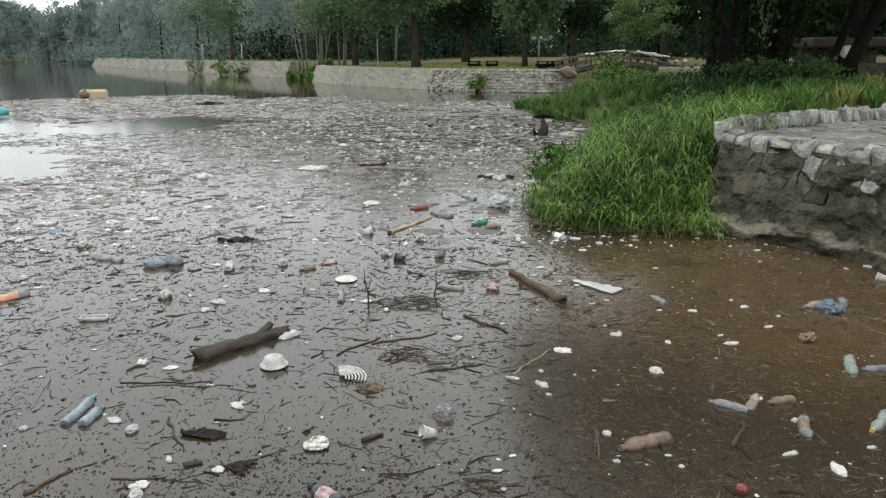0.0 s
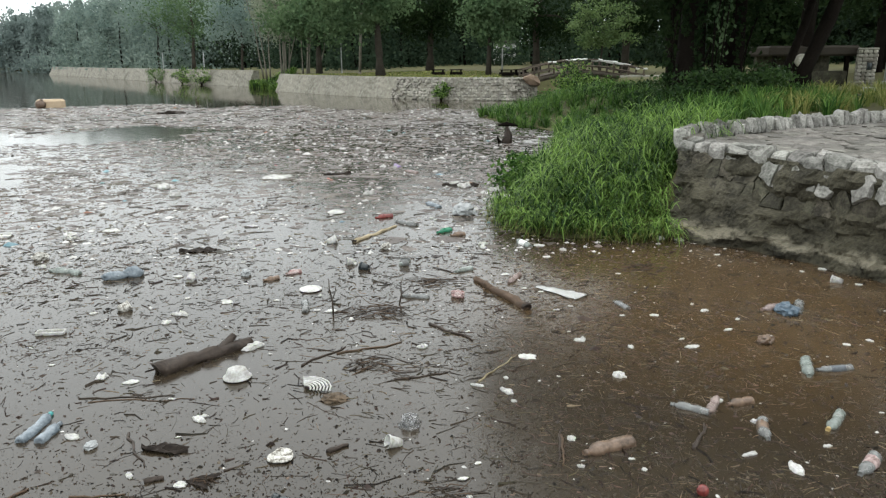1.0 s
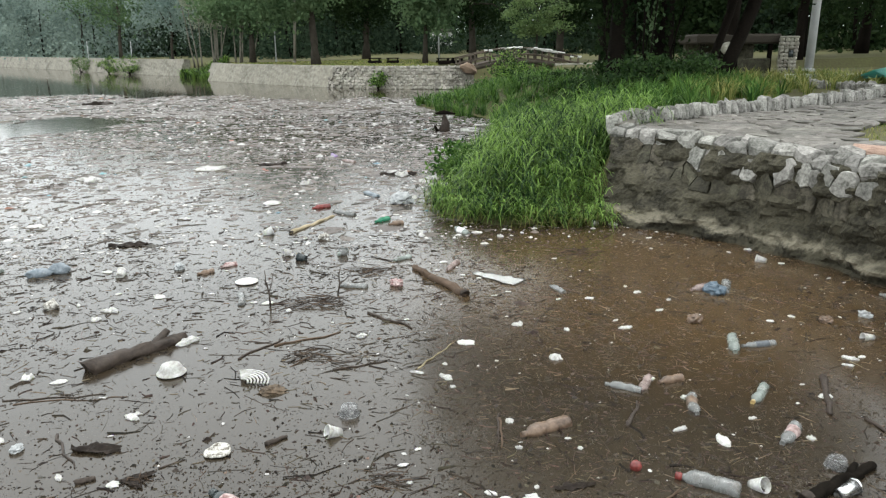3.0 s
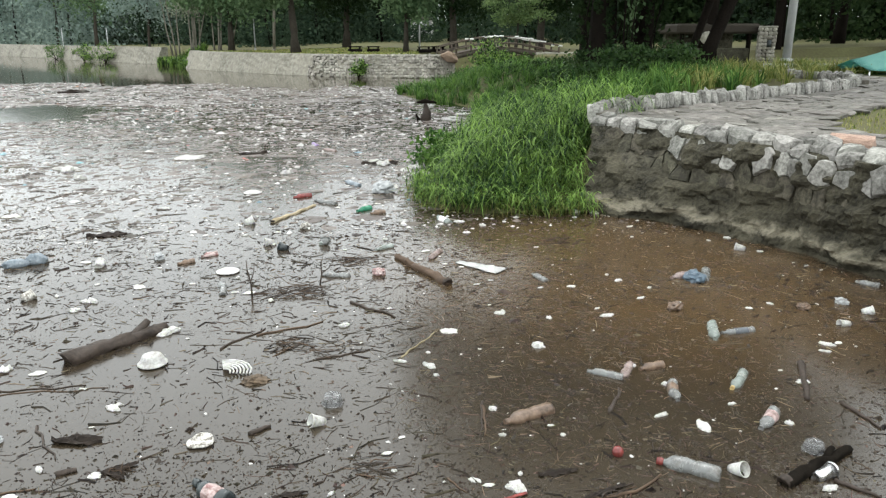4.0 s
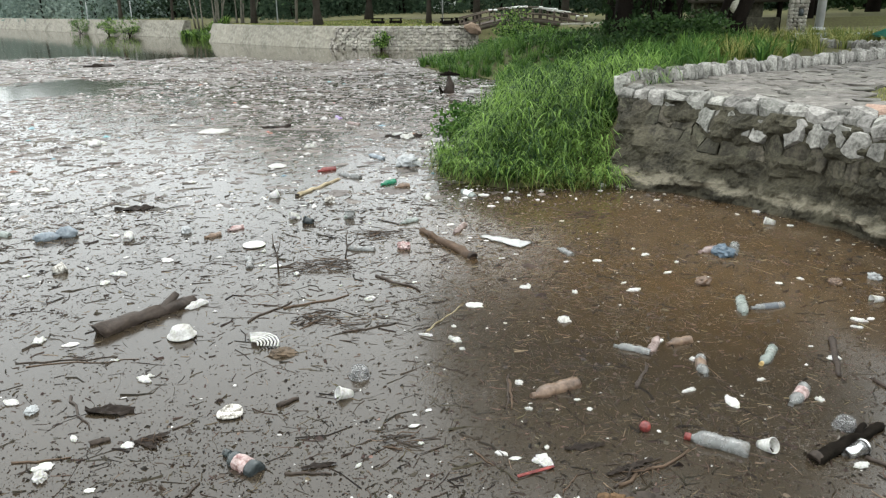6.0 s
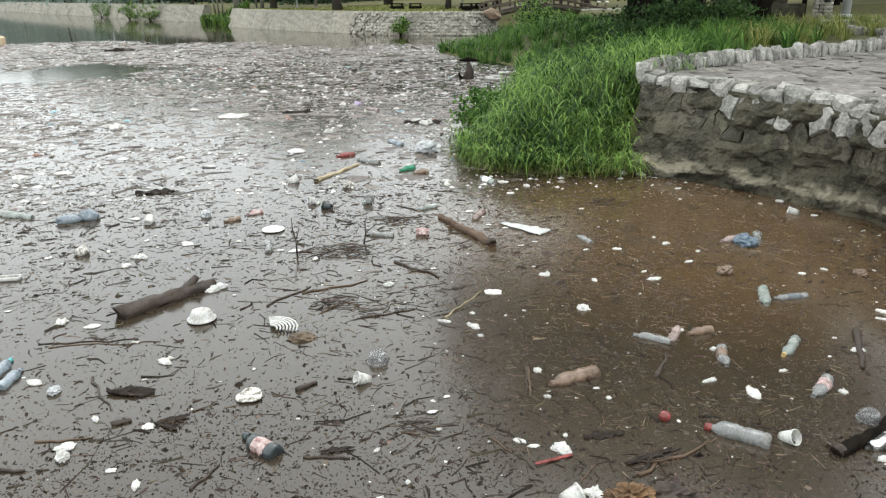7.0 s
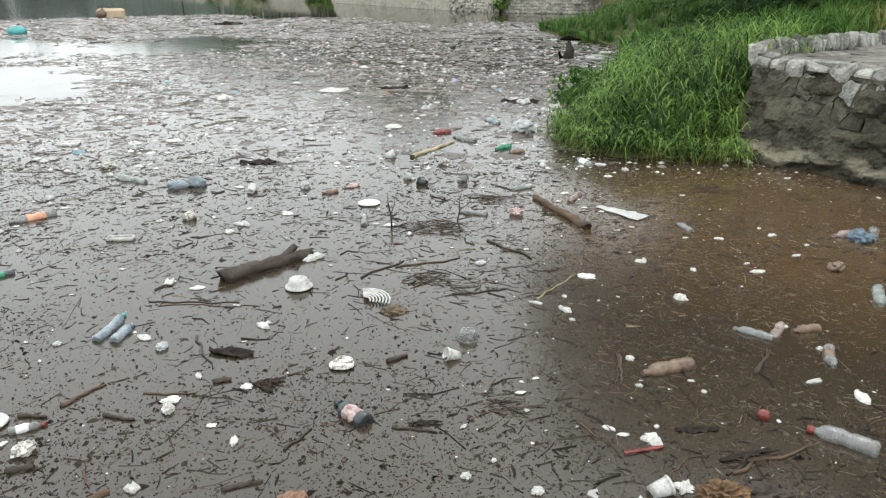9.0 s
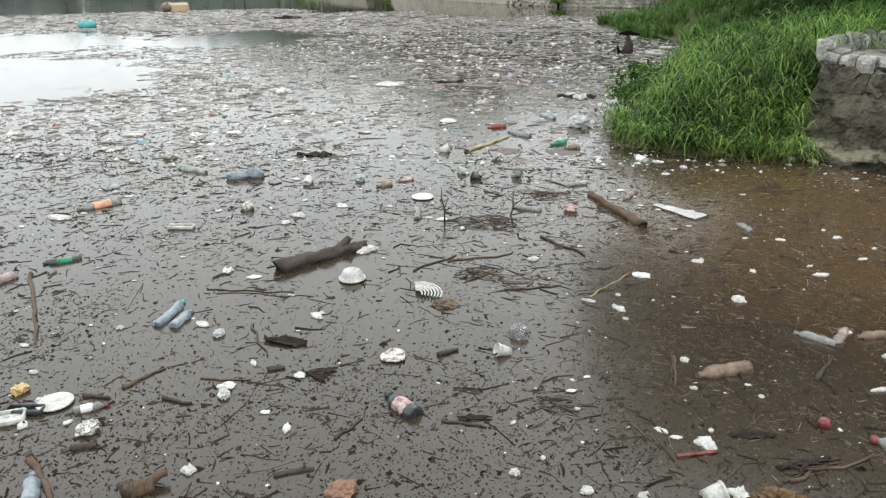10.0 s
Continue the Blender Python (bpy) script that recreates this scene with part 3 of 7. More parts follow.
# ---- retaining walls ----
def battered_wall(name, base, top, z_top, mat, label, thick=0.6, rough=0.03, rows=8, step=0.0, rubble=0.0):
    """A wall between a base line at the water and a top line set back from it, with a rough face and real thickness."""
    L = length_of(base)
    n = max(6, int(L / (step or (0.16 if L < 15 else 0.8))))
    verts, faces = [], []
    lt = length_of(top)
    ring = rows + 3
    for i in range(n + 1):
        p, d = along(base, L * i / n * 0.99999)
        q, _ = along(top, lt * i / n * 0.99999)
        back = (Vector((q.x, q.y)) - Vector((p.x, p.y)))
        side = Vector((d.y, -d.x))
        if side.dot(back) < 0:
            side = -side
        for k in range(rows + 1):
            f = k / rows
            z = -0.35 + (z_top + 0.35) * f
            f2 = max(0, z / z_top)
            w = p.lerp(q, f2)
            o = rough * noise.fractal(Vector((w.x * 2.6, w.y * 2.6, z * 4.2)), 0.8, 2.0, 4)
            if rubble:
                # half-buried stones swell out of the mortar between crooked joints
                wob = 0.05 * noise.noise(Vector((w.x * 6, w.y * 6, z * 6)))
                near, _ = noise.voronoi(Vector((L * i / n * 3.4 + wob, 0.0, (z + wob) * 4.6)))
                o += rubble * min(1.0, (near[1] - near[0]) * 2.6) * (0.35 + 0.65 * abs(noise.noise(Vector((w.x * 1.4, w.y * 1.4, z * 2 + 9)))) * 2)
            verts.append((w.x - side.x * o, w.y - side.y * o, z))
        b = q + side * thick
        verts.append((b.x, b.y, z_top))
        verts.append((b.x, b.y, -0.35))
    for i in range(n):
        for k in range(ring):
            a, b = i * ring + k, i * ring + (k + 1) % ring
            faces.append((a, b, b + ring, a + ring))
    faces.append(tuple(range(ring - 1, -1, -1)))
    faces.append(tuple(n * ring + k for k in range(ring)))
    ob = mesh_object(name, verts, faces, mat, smooth=False)
    return tagged(ob, label, "wall", kind="structure")


BASE_R = [(3.0, 8.15), (3.2, 7.93), (3.55, 7.6), (3.83, 7.21), (4.12, 6.8), (4.37, 6.22), (4.54, 5.64), (4.62, 5.25), (4.7, 4.2), (4.5, 3.0), (3.8, 1.9)]
RIM_R = [(3.36, 8.95), (3.42, 8.85), (3.9, 8.05), (4.22, 7.14), (4.43, 6.48), (4.57, 5.86), (4.62, 5.4), (4.85, 4.2), (4.7, 2.9), (4.0, 1.7)]
wall_river = battered_wall("wall_riverside", BASE_R, RIM_R, 0.95, M["river_mortar"], "mud stained rubble retaining wall with a pale tide line", rough=0.10, rows=44, step=0.035, rubble=0.06)
wall_park = battered_wall("wall_park", [(6.6, 37.9), (5.4, 37.2), (1.4, 38.7), (-2.65, 42.75), (-8.75, 51.4), (-9.6, 55)],
                          [(6.7, 38.3), (5.5, 37.7), (1.75, 39.15), (-2.2, 43.1), (-8.2, 51.7), (-9.1, 55.2)], 1.12, M["wall_far"],
                          "pale battered masonry wall of the park bank", thick=0.5, rough=0.05)
wall_lake = battered_wall("wall_lakeside", [(-12.6, 61), (-13.6, 62.3), (-20.3, 71.1), (-39, 98.5), (-54.6, 121.8), (-58, 126)],
                          [(-12.2, 61.2), (-13.1, 62.6), (-19.8, 71.4), (-38.5, 98.8), (-54.1, 122.1), (-57.5, 126.3)], 1.28, M["wall_far"],
                          "long pale masonry wall along the lake", thick=0.5, rough=0.06)


# ---- trees and grass ----
def leaf_quads(centres, size, r, droop=0.0):
    """Small pointed leaves, one rhombus each, at the given places."""
    n = len(centres)
    a = r.normal(size=(n, 3))
    a[:, 2] -= droop
    a /= np.linalg.norm(a, axis=1)[:, None]
    b = np.cross(a, r.normal(size=(n, 3)))
    b /= np.linalg.norm(b, axis=1)[:, None] + 1e-9
    s = (size * r.uniform(0.6, 1.3, n))[:, None]
    V = np.stack([centres - a * s * 0.5, centres + b * s * 0.3, centres + a * s * 0.5, centres - b * s * 0.3], 1).reshape(-1, 3)
    F = np.arange(4 * n).reshape(n, 4)
    return V, F


def crown_places(r, centre, radii, clumps, leaves, spread=0.28, low=-0.7):
    """Leaf places gathered in clumps through an uneven crown."""
    d = r.normal(size=(clumps, 3))
    d /= np.linalg.norm(d, axis=1)[:, None]
    d[:, 2] = np.maximum(d[:, 2], low)
    c = np.array(centre) + d * np.array(radii) * r.uniform(0.45, 1.05, clumps)[:, None]
    w = r.uniform(0.4, 1.6, clumps)
    pick = r.choice(clumps, leaves, p=w / w.sum())
    off = r.normal(size=(leaves, 3)) * np.array(radii) * spread * np.array([1, 1, 0.7])
    return c[pick] + off * w[pick][:, None], c


def tree(x, y, h, trunk_r, crown, radii, leaves, size, leaf, bark, label, lean=(0, 0), seed=1, clumps=26, stems=1, droop=0.0, spread=0.22):
    """A tree: a leaning tapered trunk with limbs that reach into a crown of clumped leaves."""
    r = np.random.default_rng(seed)
    z0 = float(ground_height(np.array([x]), np.array([y]))[0]) - 0.1
    t = thing("tree", pose(x, y, z0), label, "tree")
    places, centres = crown_places(r, crown, radii, clumps, leaves, spread)
    bm = bmesh.new()
    for k in range(stems):
        ox, oy = (r.normal(0, 0.5, 2) if stems > 1 else (0, 0))
        tip = Vector((lean[0] + ox * 2.5, lean[1] + oy, h))
        pts, rad = [], []
        for i in range(9):
            f = i / 8
            p = Vector((ox, oy, 0)).lerp(tip, f)
            p += Vector((noise.noise(Vector((seed + k, f * 3, 0))), noise.noise(Vector((f * 3, seed + k, 4))), 0)) * 0.25 * h / 6 * f
            pts.append(p)
            rad.append(trunk_r * (1.35 - 0.35 * min(1, f * 8)) * (1 - 0.62 * f))
        tube(pts, rad, 9, 0.25, seed, bm)
        for j in range(7 if stems == 1 else 2):
            c = centres[r.integers(len(centres))]
            i = int(r.integers(4, 9))
            a = pts[i]
            mid = a.lerp(Vector(c), 0.5) + Vector((0, 0, 0.12 * h * r.random()))
            tube([a, a.lerp(mid, 0.5), mid, Vector(c)], [rad[i] * 0.55, rad[i] * 0.42, rad[i] * 0.28, rad[i] * 0.1], 6, 0.2, seed + j, bm)
    part("trunk", bm, M[bark], t)
    V, F = leaf_quads(places, size, r, droop)
    mesh_object("crown", V, F, M[leaf], t)
    return t


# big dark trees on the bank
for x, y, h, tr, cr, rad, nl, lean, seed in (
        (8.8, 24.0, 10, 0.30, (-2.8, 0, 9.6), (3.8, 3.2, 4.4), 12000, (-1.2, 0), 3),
        # crown swollen forward, out of view, to block sky light from the trunks
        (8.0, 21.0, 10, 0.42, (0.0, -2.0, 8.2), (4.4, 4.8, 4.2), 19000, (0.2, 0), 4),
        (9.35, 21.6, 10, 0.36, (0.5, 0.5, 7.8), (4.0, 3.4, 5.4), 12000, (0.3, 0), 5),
        # crown also pushed forward above the view to shade the trunks
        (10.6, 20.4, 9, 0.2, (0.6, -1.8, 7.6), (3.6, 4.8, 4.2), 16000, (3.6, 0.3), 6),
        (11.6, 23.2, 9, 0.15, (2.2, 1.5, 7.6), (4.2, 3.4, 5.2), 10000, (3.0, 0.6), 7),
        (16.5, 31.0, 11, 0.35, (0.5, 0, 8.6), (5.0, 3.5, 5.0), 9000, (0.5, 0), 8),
        # this tree and the next two are added to shade and hide the lawn
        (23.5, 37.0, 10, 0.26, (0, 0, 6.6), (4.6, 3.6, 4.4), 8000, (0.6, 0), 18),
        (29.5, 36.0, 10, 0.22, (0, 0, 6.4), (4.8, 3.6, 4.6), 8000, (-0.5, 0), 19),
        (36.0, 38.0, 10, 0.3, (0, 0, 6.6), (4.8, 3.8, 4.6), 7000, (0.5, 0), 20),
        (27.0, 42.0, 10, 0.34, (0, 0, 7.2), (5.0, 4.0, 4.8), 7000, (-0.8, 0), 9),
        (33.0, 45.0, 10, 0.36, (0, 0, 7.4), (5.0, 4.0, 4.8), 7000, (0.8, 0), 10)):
    tree(x, y, h, tr, cr, rad, nl, 0.26, "leaf_shaded", "bark_dark", "large dark tree with hanging foliage on the river bank", lean, seed, clumps=60, droop=0.6, spread=0.16)

def ivy(x, y, r0, h, n, leaf, label, seed):
    """Creepers hanging round a trunk down to the bank."""
    r = np.random.default_rng(seed)
    z0 = float(ground_height(np.array([x]), np.array([y]))[0])
    t = thing("creeper", pose(x, y, z0), label, "creeper")
    k = r.integers(0, 14, n)
    a = k * 0.45 + r.normal(0, 0.09, n)
    z = h * (1 - r.random(n) ** 1.4 * (0.6 + 0.4 * np.sin(k * 2.1)))
    rad = r0 * (0.7 + 0.5 * (z / h)) + r.normal(0, 0.09, n)
    V, F = leaf_quads(np.stack([rad * np.cos(a), rad * np.sin(a), z], -1), 0.17, r, 0.8)
    mesh_object("leaves", V, F, M[leaf], t)
    bm = bmesh.new()
    for i in range(5):
        q = i * 1.3
        tube([(r0 * (0.6 + 0.1 * f) * math.cos(q + 0.5 * math.sin(f + i)), r0 * (0.6 + 0.1 * f) * math.sin(q + 0.5 * math.sin(f + i)), h * f / 6) for f in range(7)], [0.02] * 7, 5, 0, 0, bm)
    part("vines", bm, M["bark_dark"], t)


ivy(8.0, 20.9, 0.85, 4.8, 6500, "leaf_shaded", "dark creeper hanging round a bank tree", 91)
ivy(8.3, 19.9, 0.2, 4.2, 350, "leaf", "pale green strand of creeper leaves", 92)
ivy(9.4, 21.5, 0.7, 4.8, 3600, "leaf_shaded", "dark creeper hanging round a bank tree", 94)

# park trees behind the pale wall
for x, y, h, tr, cr, rad, nl, lean, seed, leaf in (
        (-1.6, 47.5, 6, 0.27, (-1.4, 0, 5.0), (3.2, 2.4, 2.6), 7000, (-0.3, 0), 21, "leaf"),
        (5.2, 48.0, 6, 0.17, (0.4, 0, 3.7), (1.9, 1.8, 2.0), 5200, (0.2, 0), 22, "leaf"),
        (-6.5, 57.0, 7, 0.22, (-0.2, 0, 4.6), (3.2, 2.6, 2.6), 6500, (0.2, 0), 23, "leaf"),
        (1.8, 58.0, 8, 0.28, (0, 0, 5.0), (3.8, 3.0, 2.8), 7000, (0.3, 0), 24, "leaf_shaded"),
        (9.5, 55.0, 8, 0.28, (0, 0, 4.8), (3.8, 3.0, 3.2), 7000, (-0.3, 0), 25, "leaf_shaded"),
        (14.5, 50.0, 8, 0.28, (0, 0, 4.8), (3.8, 3.0, 3.2), 7000, (0.3, 0), 26, "leaf_shaded"),
        (-14.5, 68.0, 6, 0.14, (0, 0, 5.2), (2.6, 2.4, 3.0), 3400, (0.2, 0), 27, "leaf_hazed"),
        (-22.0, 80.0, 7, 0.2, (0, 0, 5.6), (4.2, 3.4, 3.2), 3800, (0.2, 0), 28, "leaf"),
        (-31.0, 97.0, 7, 0.2, (0, 0, 5.8), (5.0, 4.0, 3.6), 3800, (0.2, 0), 29, "leaf_hazed")):
    tree(x, y, h, tr, cr, rad, nl, 0.27, leaf, "bark", "broad leafy park tree on the lawn", lean, seed, clumps=34)

tree(11.3, 44.0, 3.6, 0.09, (0.1, 0, 3.3), (2.0, 1.5, 1.6), 4200, 0.17, "leaf_light", "bark", "small light green tree beside the log bridge", (0.2, 0), 41, clumps=46, spread=0.13)
for x, y, seed in ((-9.3, 60.6, 51), (-10.7, 62.8, 52), (-7.7, 59.6, 53)):
    tree(x, y, 7.2, 0.06, (0.2, 0, 5.4), (2.2, 1.6, 2.9), 6000, 0.17, "leaf_olive", "bark_pale", "feathery olive tree with several thin pale stems", (0.5, 0), seed, clumps=60, stems=5, droop=-0.8, spread=0.12)


def woods(name, line, depth, low, high, count, leaves, size, leaf, label, seed):
    """A far wood: many clumped crowns along a line, down to the ground, joined."""
    r = np.random.default_rng(seed)
    L = length_of(line)
    allp = []
    tv = bmesh.new()
    for i in range(count):
        p, d = along(line, L * r.random() * 0.9999)
        back = r.random() * depth
        x, y = p.x + d.y * back, p.y - d.x * back
        z = min(14.0, float(ground_height(np.array([x]), np.array([y]))[0]))
        h = r.uniform(low, high) * (1 + 0.25 * back / depth)
        w = h * r.uniform(0.25, 0.36)
        pl, _ = crown_places(r, (x, y, z + h * 0.56), (w, w, h * 0.46), 24, leaves, 0.16, low=-0.95)
        allp.append(pl)
        under = r.normal(size=(leaves // 3, 3)) * (w * 0.9, w * 0.9, h * 0.12) + (x, y, z + h * 0.12)
        under[:, 2] = np.maximum(under[:, 2], z)
        allp.append(under)
        tube([(x, y, z - 0.3), (x + r.normal(0, 0.2), y, z + h * 0.35), (x + r.normal(0, 0.5), y, z + h * 0.75)], [0.16, 0.12, 0.05], 5, 0, 0, tv)
    V, F = leaf_quads(np.concatenate(allp), size, r)
    ob = mesh_object(name, V, F, M[leaf])
    tagged(ob, label, "woodland", kind="stuff")
    part("trunks", tv, M["bark_dark"], ob)
    return ob


# the two far woods carry their haze in the leaf colour
woods("far_woods", [(-72, 156), (-104, 177), (-170, 191), (-250, 202)], 40, 9.5, 13, 85, 1900, 0.72, "leaf_far_hazed", "grey green woods on the far lake shore, paled for haze", 61)
woods("lakeside_woods", [(-24, 90), (-44, 118), (-62, 140), (-80, 172)], 34, 9.5, 13, 80, 2500, 0.42, "leaf_hazed", "grey green woods behind the long lake wall, paled for haze", 62)
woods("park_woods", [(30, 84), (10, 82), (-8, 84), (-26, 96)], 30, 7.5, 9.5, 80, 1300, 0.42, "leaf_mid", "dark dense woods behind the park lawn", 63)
woods("bank_woods", [(70, 44), (50, 49), (25, 57)], 26, 8, 10.5, 66, 1500, 0.5, "leaf_shaded", "dark dense woods behind the riverside path", 64)
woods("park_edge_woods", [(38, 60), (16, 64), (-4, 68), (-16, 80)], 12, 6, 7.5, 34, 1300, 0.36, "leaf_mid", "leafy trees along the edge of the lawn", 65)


def grass(name, xy, heights, widths, bend, mat, label, seed, toward=None, kind="stuff", tuft=0.0, nod=2.2):
    """Arching blades, each a curved tapering ribbon, rooted on the ground."""
    r = np.random.default_rng(seed)
    n = len(xy)
    a = r.uniform(0, 2 * np.pi, n)
    d = np.stack([np.cos(a), np.sin(a)], -1)
    if tuft:
        # gather the blades in tufts that open outwards
        roots = xy[r.choice(n, max(8, n // 34), replace=False)]
        pick = r.integers(0, len(roots), n)
        xy = roots[pick] + d * (tuft * np.abs(r.normal(0, 0.5, n)))[:, None]
        heights = heights * r.uniform(0.72, 1.2, len(roots))[pick]
    z = np.maximum(ground_height(xy[:, 0], xy[:, 1]), -0.05)
    if toward is not None:
        d = d * 0.8 + toward
        d /= np.linalg.norm(d, axis=1)[:, None]
    side = np.stack([-d[:, 1], d[:, 0]], -1)
    b = bend * r.uniform(0.3, 1.3, n)
    V = np.zeros((n, 9, 3))
    levels = [0, 0.3, 0.58, 0.82, 1.0] if nod < 2.5 else [0, 0.42, 0.68, 0.87, 1.0]
    for i, f in enumerate(levels):
        out = (b * f ** nod * heights)[:, None] * d
        zz = z + heights * (f - 0.42 * np.minimum(b, 1.3) * f ** (nod + 0.8))
        w = widths * (1 - 0.15 * f) * 0.5 if i < 3 else widths * 0.3
        base = np.concatenate([xy + out, zz[:, None]], 1)
        if i < 4:
            V[:, 2 * i] = base
            V[:, 2 * i, :2] -= side * w[:, None]
            V[:, 2 * i + 1] = base
            V[:, 2 * i + 1, :2] += side * w[:, None]
        else:
            V[:, 8] = base
    o = (np.arange(n) * 9)[:, None]
    quads = np.concatenate([o + np.array([2 * i, 2 * i + 1, 2 * i + 3, 2 * i + 2]) for i in range(3)])
    tris = o + np.array([6, 7, 8])
    ob = mesh_object(name, V.reshape(-1, 3), quads.tolist() + tris.tolist(), M[mat])
    return tagged(ob, label, "grass", kind=kind)


def scatter(r, n, x0, x1, y0, y1, keep):
    out = np.zeros((0, 2))
    while len(out) < n:
        p = np.stack([r.uniform(x0, x1, 4 * n), r.uniform(y0, y1, 4 * n)], -1)
        out = np.concatenate([out, p[keep(p[:, 0], p[:, 1])]])
    return out[:n]


def wall_side(x, y):
    """True on the grass side of the riverside wall and the low wall behind the path."""
    return ~((x > 3.15) & (y < 9.6 + (x - 3.6) * 0.80)) & ~((x > 3.22) & (y < 8.7))


gr = np.random.default_rng(11)
# the tall clump at the corner of the wall
def shoots(name, xy, heights, leaves, mat, label, seed, lean):
    """Grass shoots: thin leaning culms that carry arching leaves on alternate sides, the tips nodding."""
    r = np.random.default_rng(seed)
    n = len(xy)
    z = np.maximum(ground_height(xy[:, 0], xy[:, 1]), -0.05)
    tilt = lean + r.normal(0, 0.16, (n, 2))
    a0 = r.uniform(0, 2 * np.pi, n)
    V, Q, T = [], [], []
    count_v = 0

    def ribbon(root, way, length, width, climb, sag):
        """Curved tapering blades from their roots: up and out, then down."""
        nonlocal count_v
        m = len(root)
        side = np.stack([-way[:, 1], way[:, 0]], -1)
        P = np.zeros((m, 9, 3))
        for i, f in enumerate((0.0, 0.3, 0.58, 0.82, 1.0)):
            out = way * (length * f * (0.5 + 0.35 * f))[:, None]
            zz = root[:, 2] + length * (climb * f - sag * f ** 2.4)
            c = np.concatenate([root[:, :2] + out, zz[:, None]], 1)
            w = width * (0.42, 0.5, 0.46, 0.3, 0)[i]
            if i < 4:
                P[:, 2 * i] = c
                P[:, 2 * i, :2] -= side * w[:, None]
                P[:, 2 * i + 1] = c
                P[:, 2 * i + 1, :2] += side * w[:, None]
            else:
                P[:, 8] = c
        o = (count_v + np.arange(m) * 9)[:, None]
        Q.extend(o + np.array([2 * i, 2 * i + 1, 2 * i + 3, 2 * i + 2]) for i in range(3))
        T.append(o + np.array([6, 7, 8]))
        V.append(P.reshape(-1, 3))
        count_v += 9 * m

    for k in range(leaves):
        f = (k + 0.7) / leaves
        bow = tilt * (heights * f * (0.6 + 0.6 * f))[:, None]
        root = np.concatenate([xy + bow, (z + heights * f * (1 - 0.18 * np.hypot(tilt[:, 0], tilt[:, 1])))[:, None]], 1)
        a = a0 + k * 2.5 + r.normal(0, 0.5, n)
        way = np.stack([np.cos(a), np.sin(a)], -1) + tilt * 0.7
        way /= np.linalg.norm(way, axis=1)[:, None] + 1e-9
        length = heights * r.uniform(0.45, 0.95, n) * (1.1 - 0.3 * f)
        ribbon(root, way, length, r.uniform(0.008, 0.017, n), r.uniform(0.5, 1.1, n), r.uniform(0.5, 1.4, n))
    # the culms
    way = tilt / (np.linalg.norm(tilt, axis=1)[:, None] + 1e-9)
    reach = np.hypot(tilt[:, 0], tilt[:, 1])
    ribbon(np.concatenate([xy, z[:, None]], 1), way * np.minimum(reach, 1.2)[:, None], heights, np.full(n, 0.007), np.full(n, 1.0), 0.18 * reach)
    ob = mesh_object(name, np.concatenate(V), np.concatenate(Q).tolist() + np.concatenate(T).tolist(), M[mat])
    return tagged(ob, label, "grass", kind="stuff")


p = scatter(gr, 3500, 0.8, 4.6, 7.95, 13.5, lambda x, y: (inland(x, y) > 0.10 + 0.22 * (y > 9.2)) & wall_side(x, y) & (x < 1.2 + (y - 7.5) * 0.7 + 1.7))
s = inland(p[:, 0], p[:, 1])
hh = (0.24 + 0.38 * smooth(0.1, 1.0, s)) * gr.uniform(0.6, 1.2, len(p)) * (1 + 0.22 * ripple(p[:, 0], p[:, 1], 3.1, 3))
fall = np.array([-0.30, -0.55]) * smooth(0.9, 0.1, s)[:, None] + np.array([-0.05, -0.12])
shoots("tall_grass", p, hh, 5, "grass_near", "thick clump of tall bright green grass at the water", 12, fall)
p = scatter(gr, 260, 0.9, 3.1, 7.9, 10.5, lambda x, y: (np.abs(inland(x, y) - 0.1) < 0.14) & wall_side(x, y))
shoots("overhanging_grass", p, gr.uniform(0.14, 0.42, len(p)), 4, "grass_near", "green blades hanging over the water edge", 13, np.tile(np.array([-0.35, -0.8]), (len(p), 1)))
p = scatter(gr, 420, 1.0, 3.3, 7.9, 10.0, lambda x, y: (np.abs(inland(x, y) - 0.05) < 0.25) & wall_side(x, y))
grass("dead_grass", p, gr.uniform(0.18, 0.4, len(p)), gr.uniform(0.004, 0.008, len(p)), 1.2, "grass_dry", "dead straw coloured blades at the water edge", 14, toward=np.array([-0.3, -0.9]))
# lower grass behind, out to the spit
p = scatter(gr, 15000, 1.2, 9, 11, 34, lambda x, y: (inland(x, y) > -0.05) & wall_side(x, y) & (x < 4.2 + (y - 11) * 0.28))
hh = (0.22 + 0.25 * smooth(0, 2.5, inland(p[:, 0], p[:, 1]))) * gr.uniform(0.7, 1.3, len(p))
grass("bank_grass", p, hh, gr.uniform(0.014, 0.03, len(p)), 0.7, "grass_mid", "deep green grass spreading over the river bank", 15, tuft=0.16)
p = scatter(gr, 9000, 4.0, 14, 12, 21, lambda x, y: (y > 10.6 + (x - 3.6) * 0.72) & (x < 8.2 + (y - 12) * 0.35))
grass("mound_grass", p, gr.uniform(0.3, 0.62, len(p)), gr.uniform(0.012, 0.026, len(p)), 0.6, "grass_mid", "long deep green grass on the mound behind the wall", 16, tuft=0.16)
p = scatter(gr, 7500, 7.0, 17, 13, 24, lambda x, y: (y > 10.9 + (x - 3.6) * 0.72) & (x > 6.2 + (y - 12) * 0.3))
grass("yellowing_grass", p, gr.uniform(0.25, 0.55, len(p)), gr.uniform(0.012, 0.024, len(p)), 0.7, "grass_dry", "yellowing grass between the low wall and the trees", 17, tuft=0.14)
p = scatter(gr, 3000, -12.4, -8.9, 53, 62, lambda x, y: inland(x, y) > -0.1)
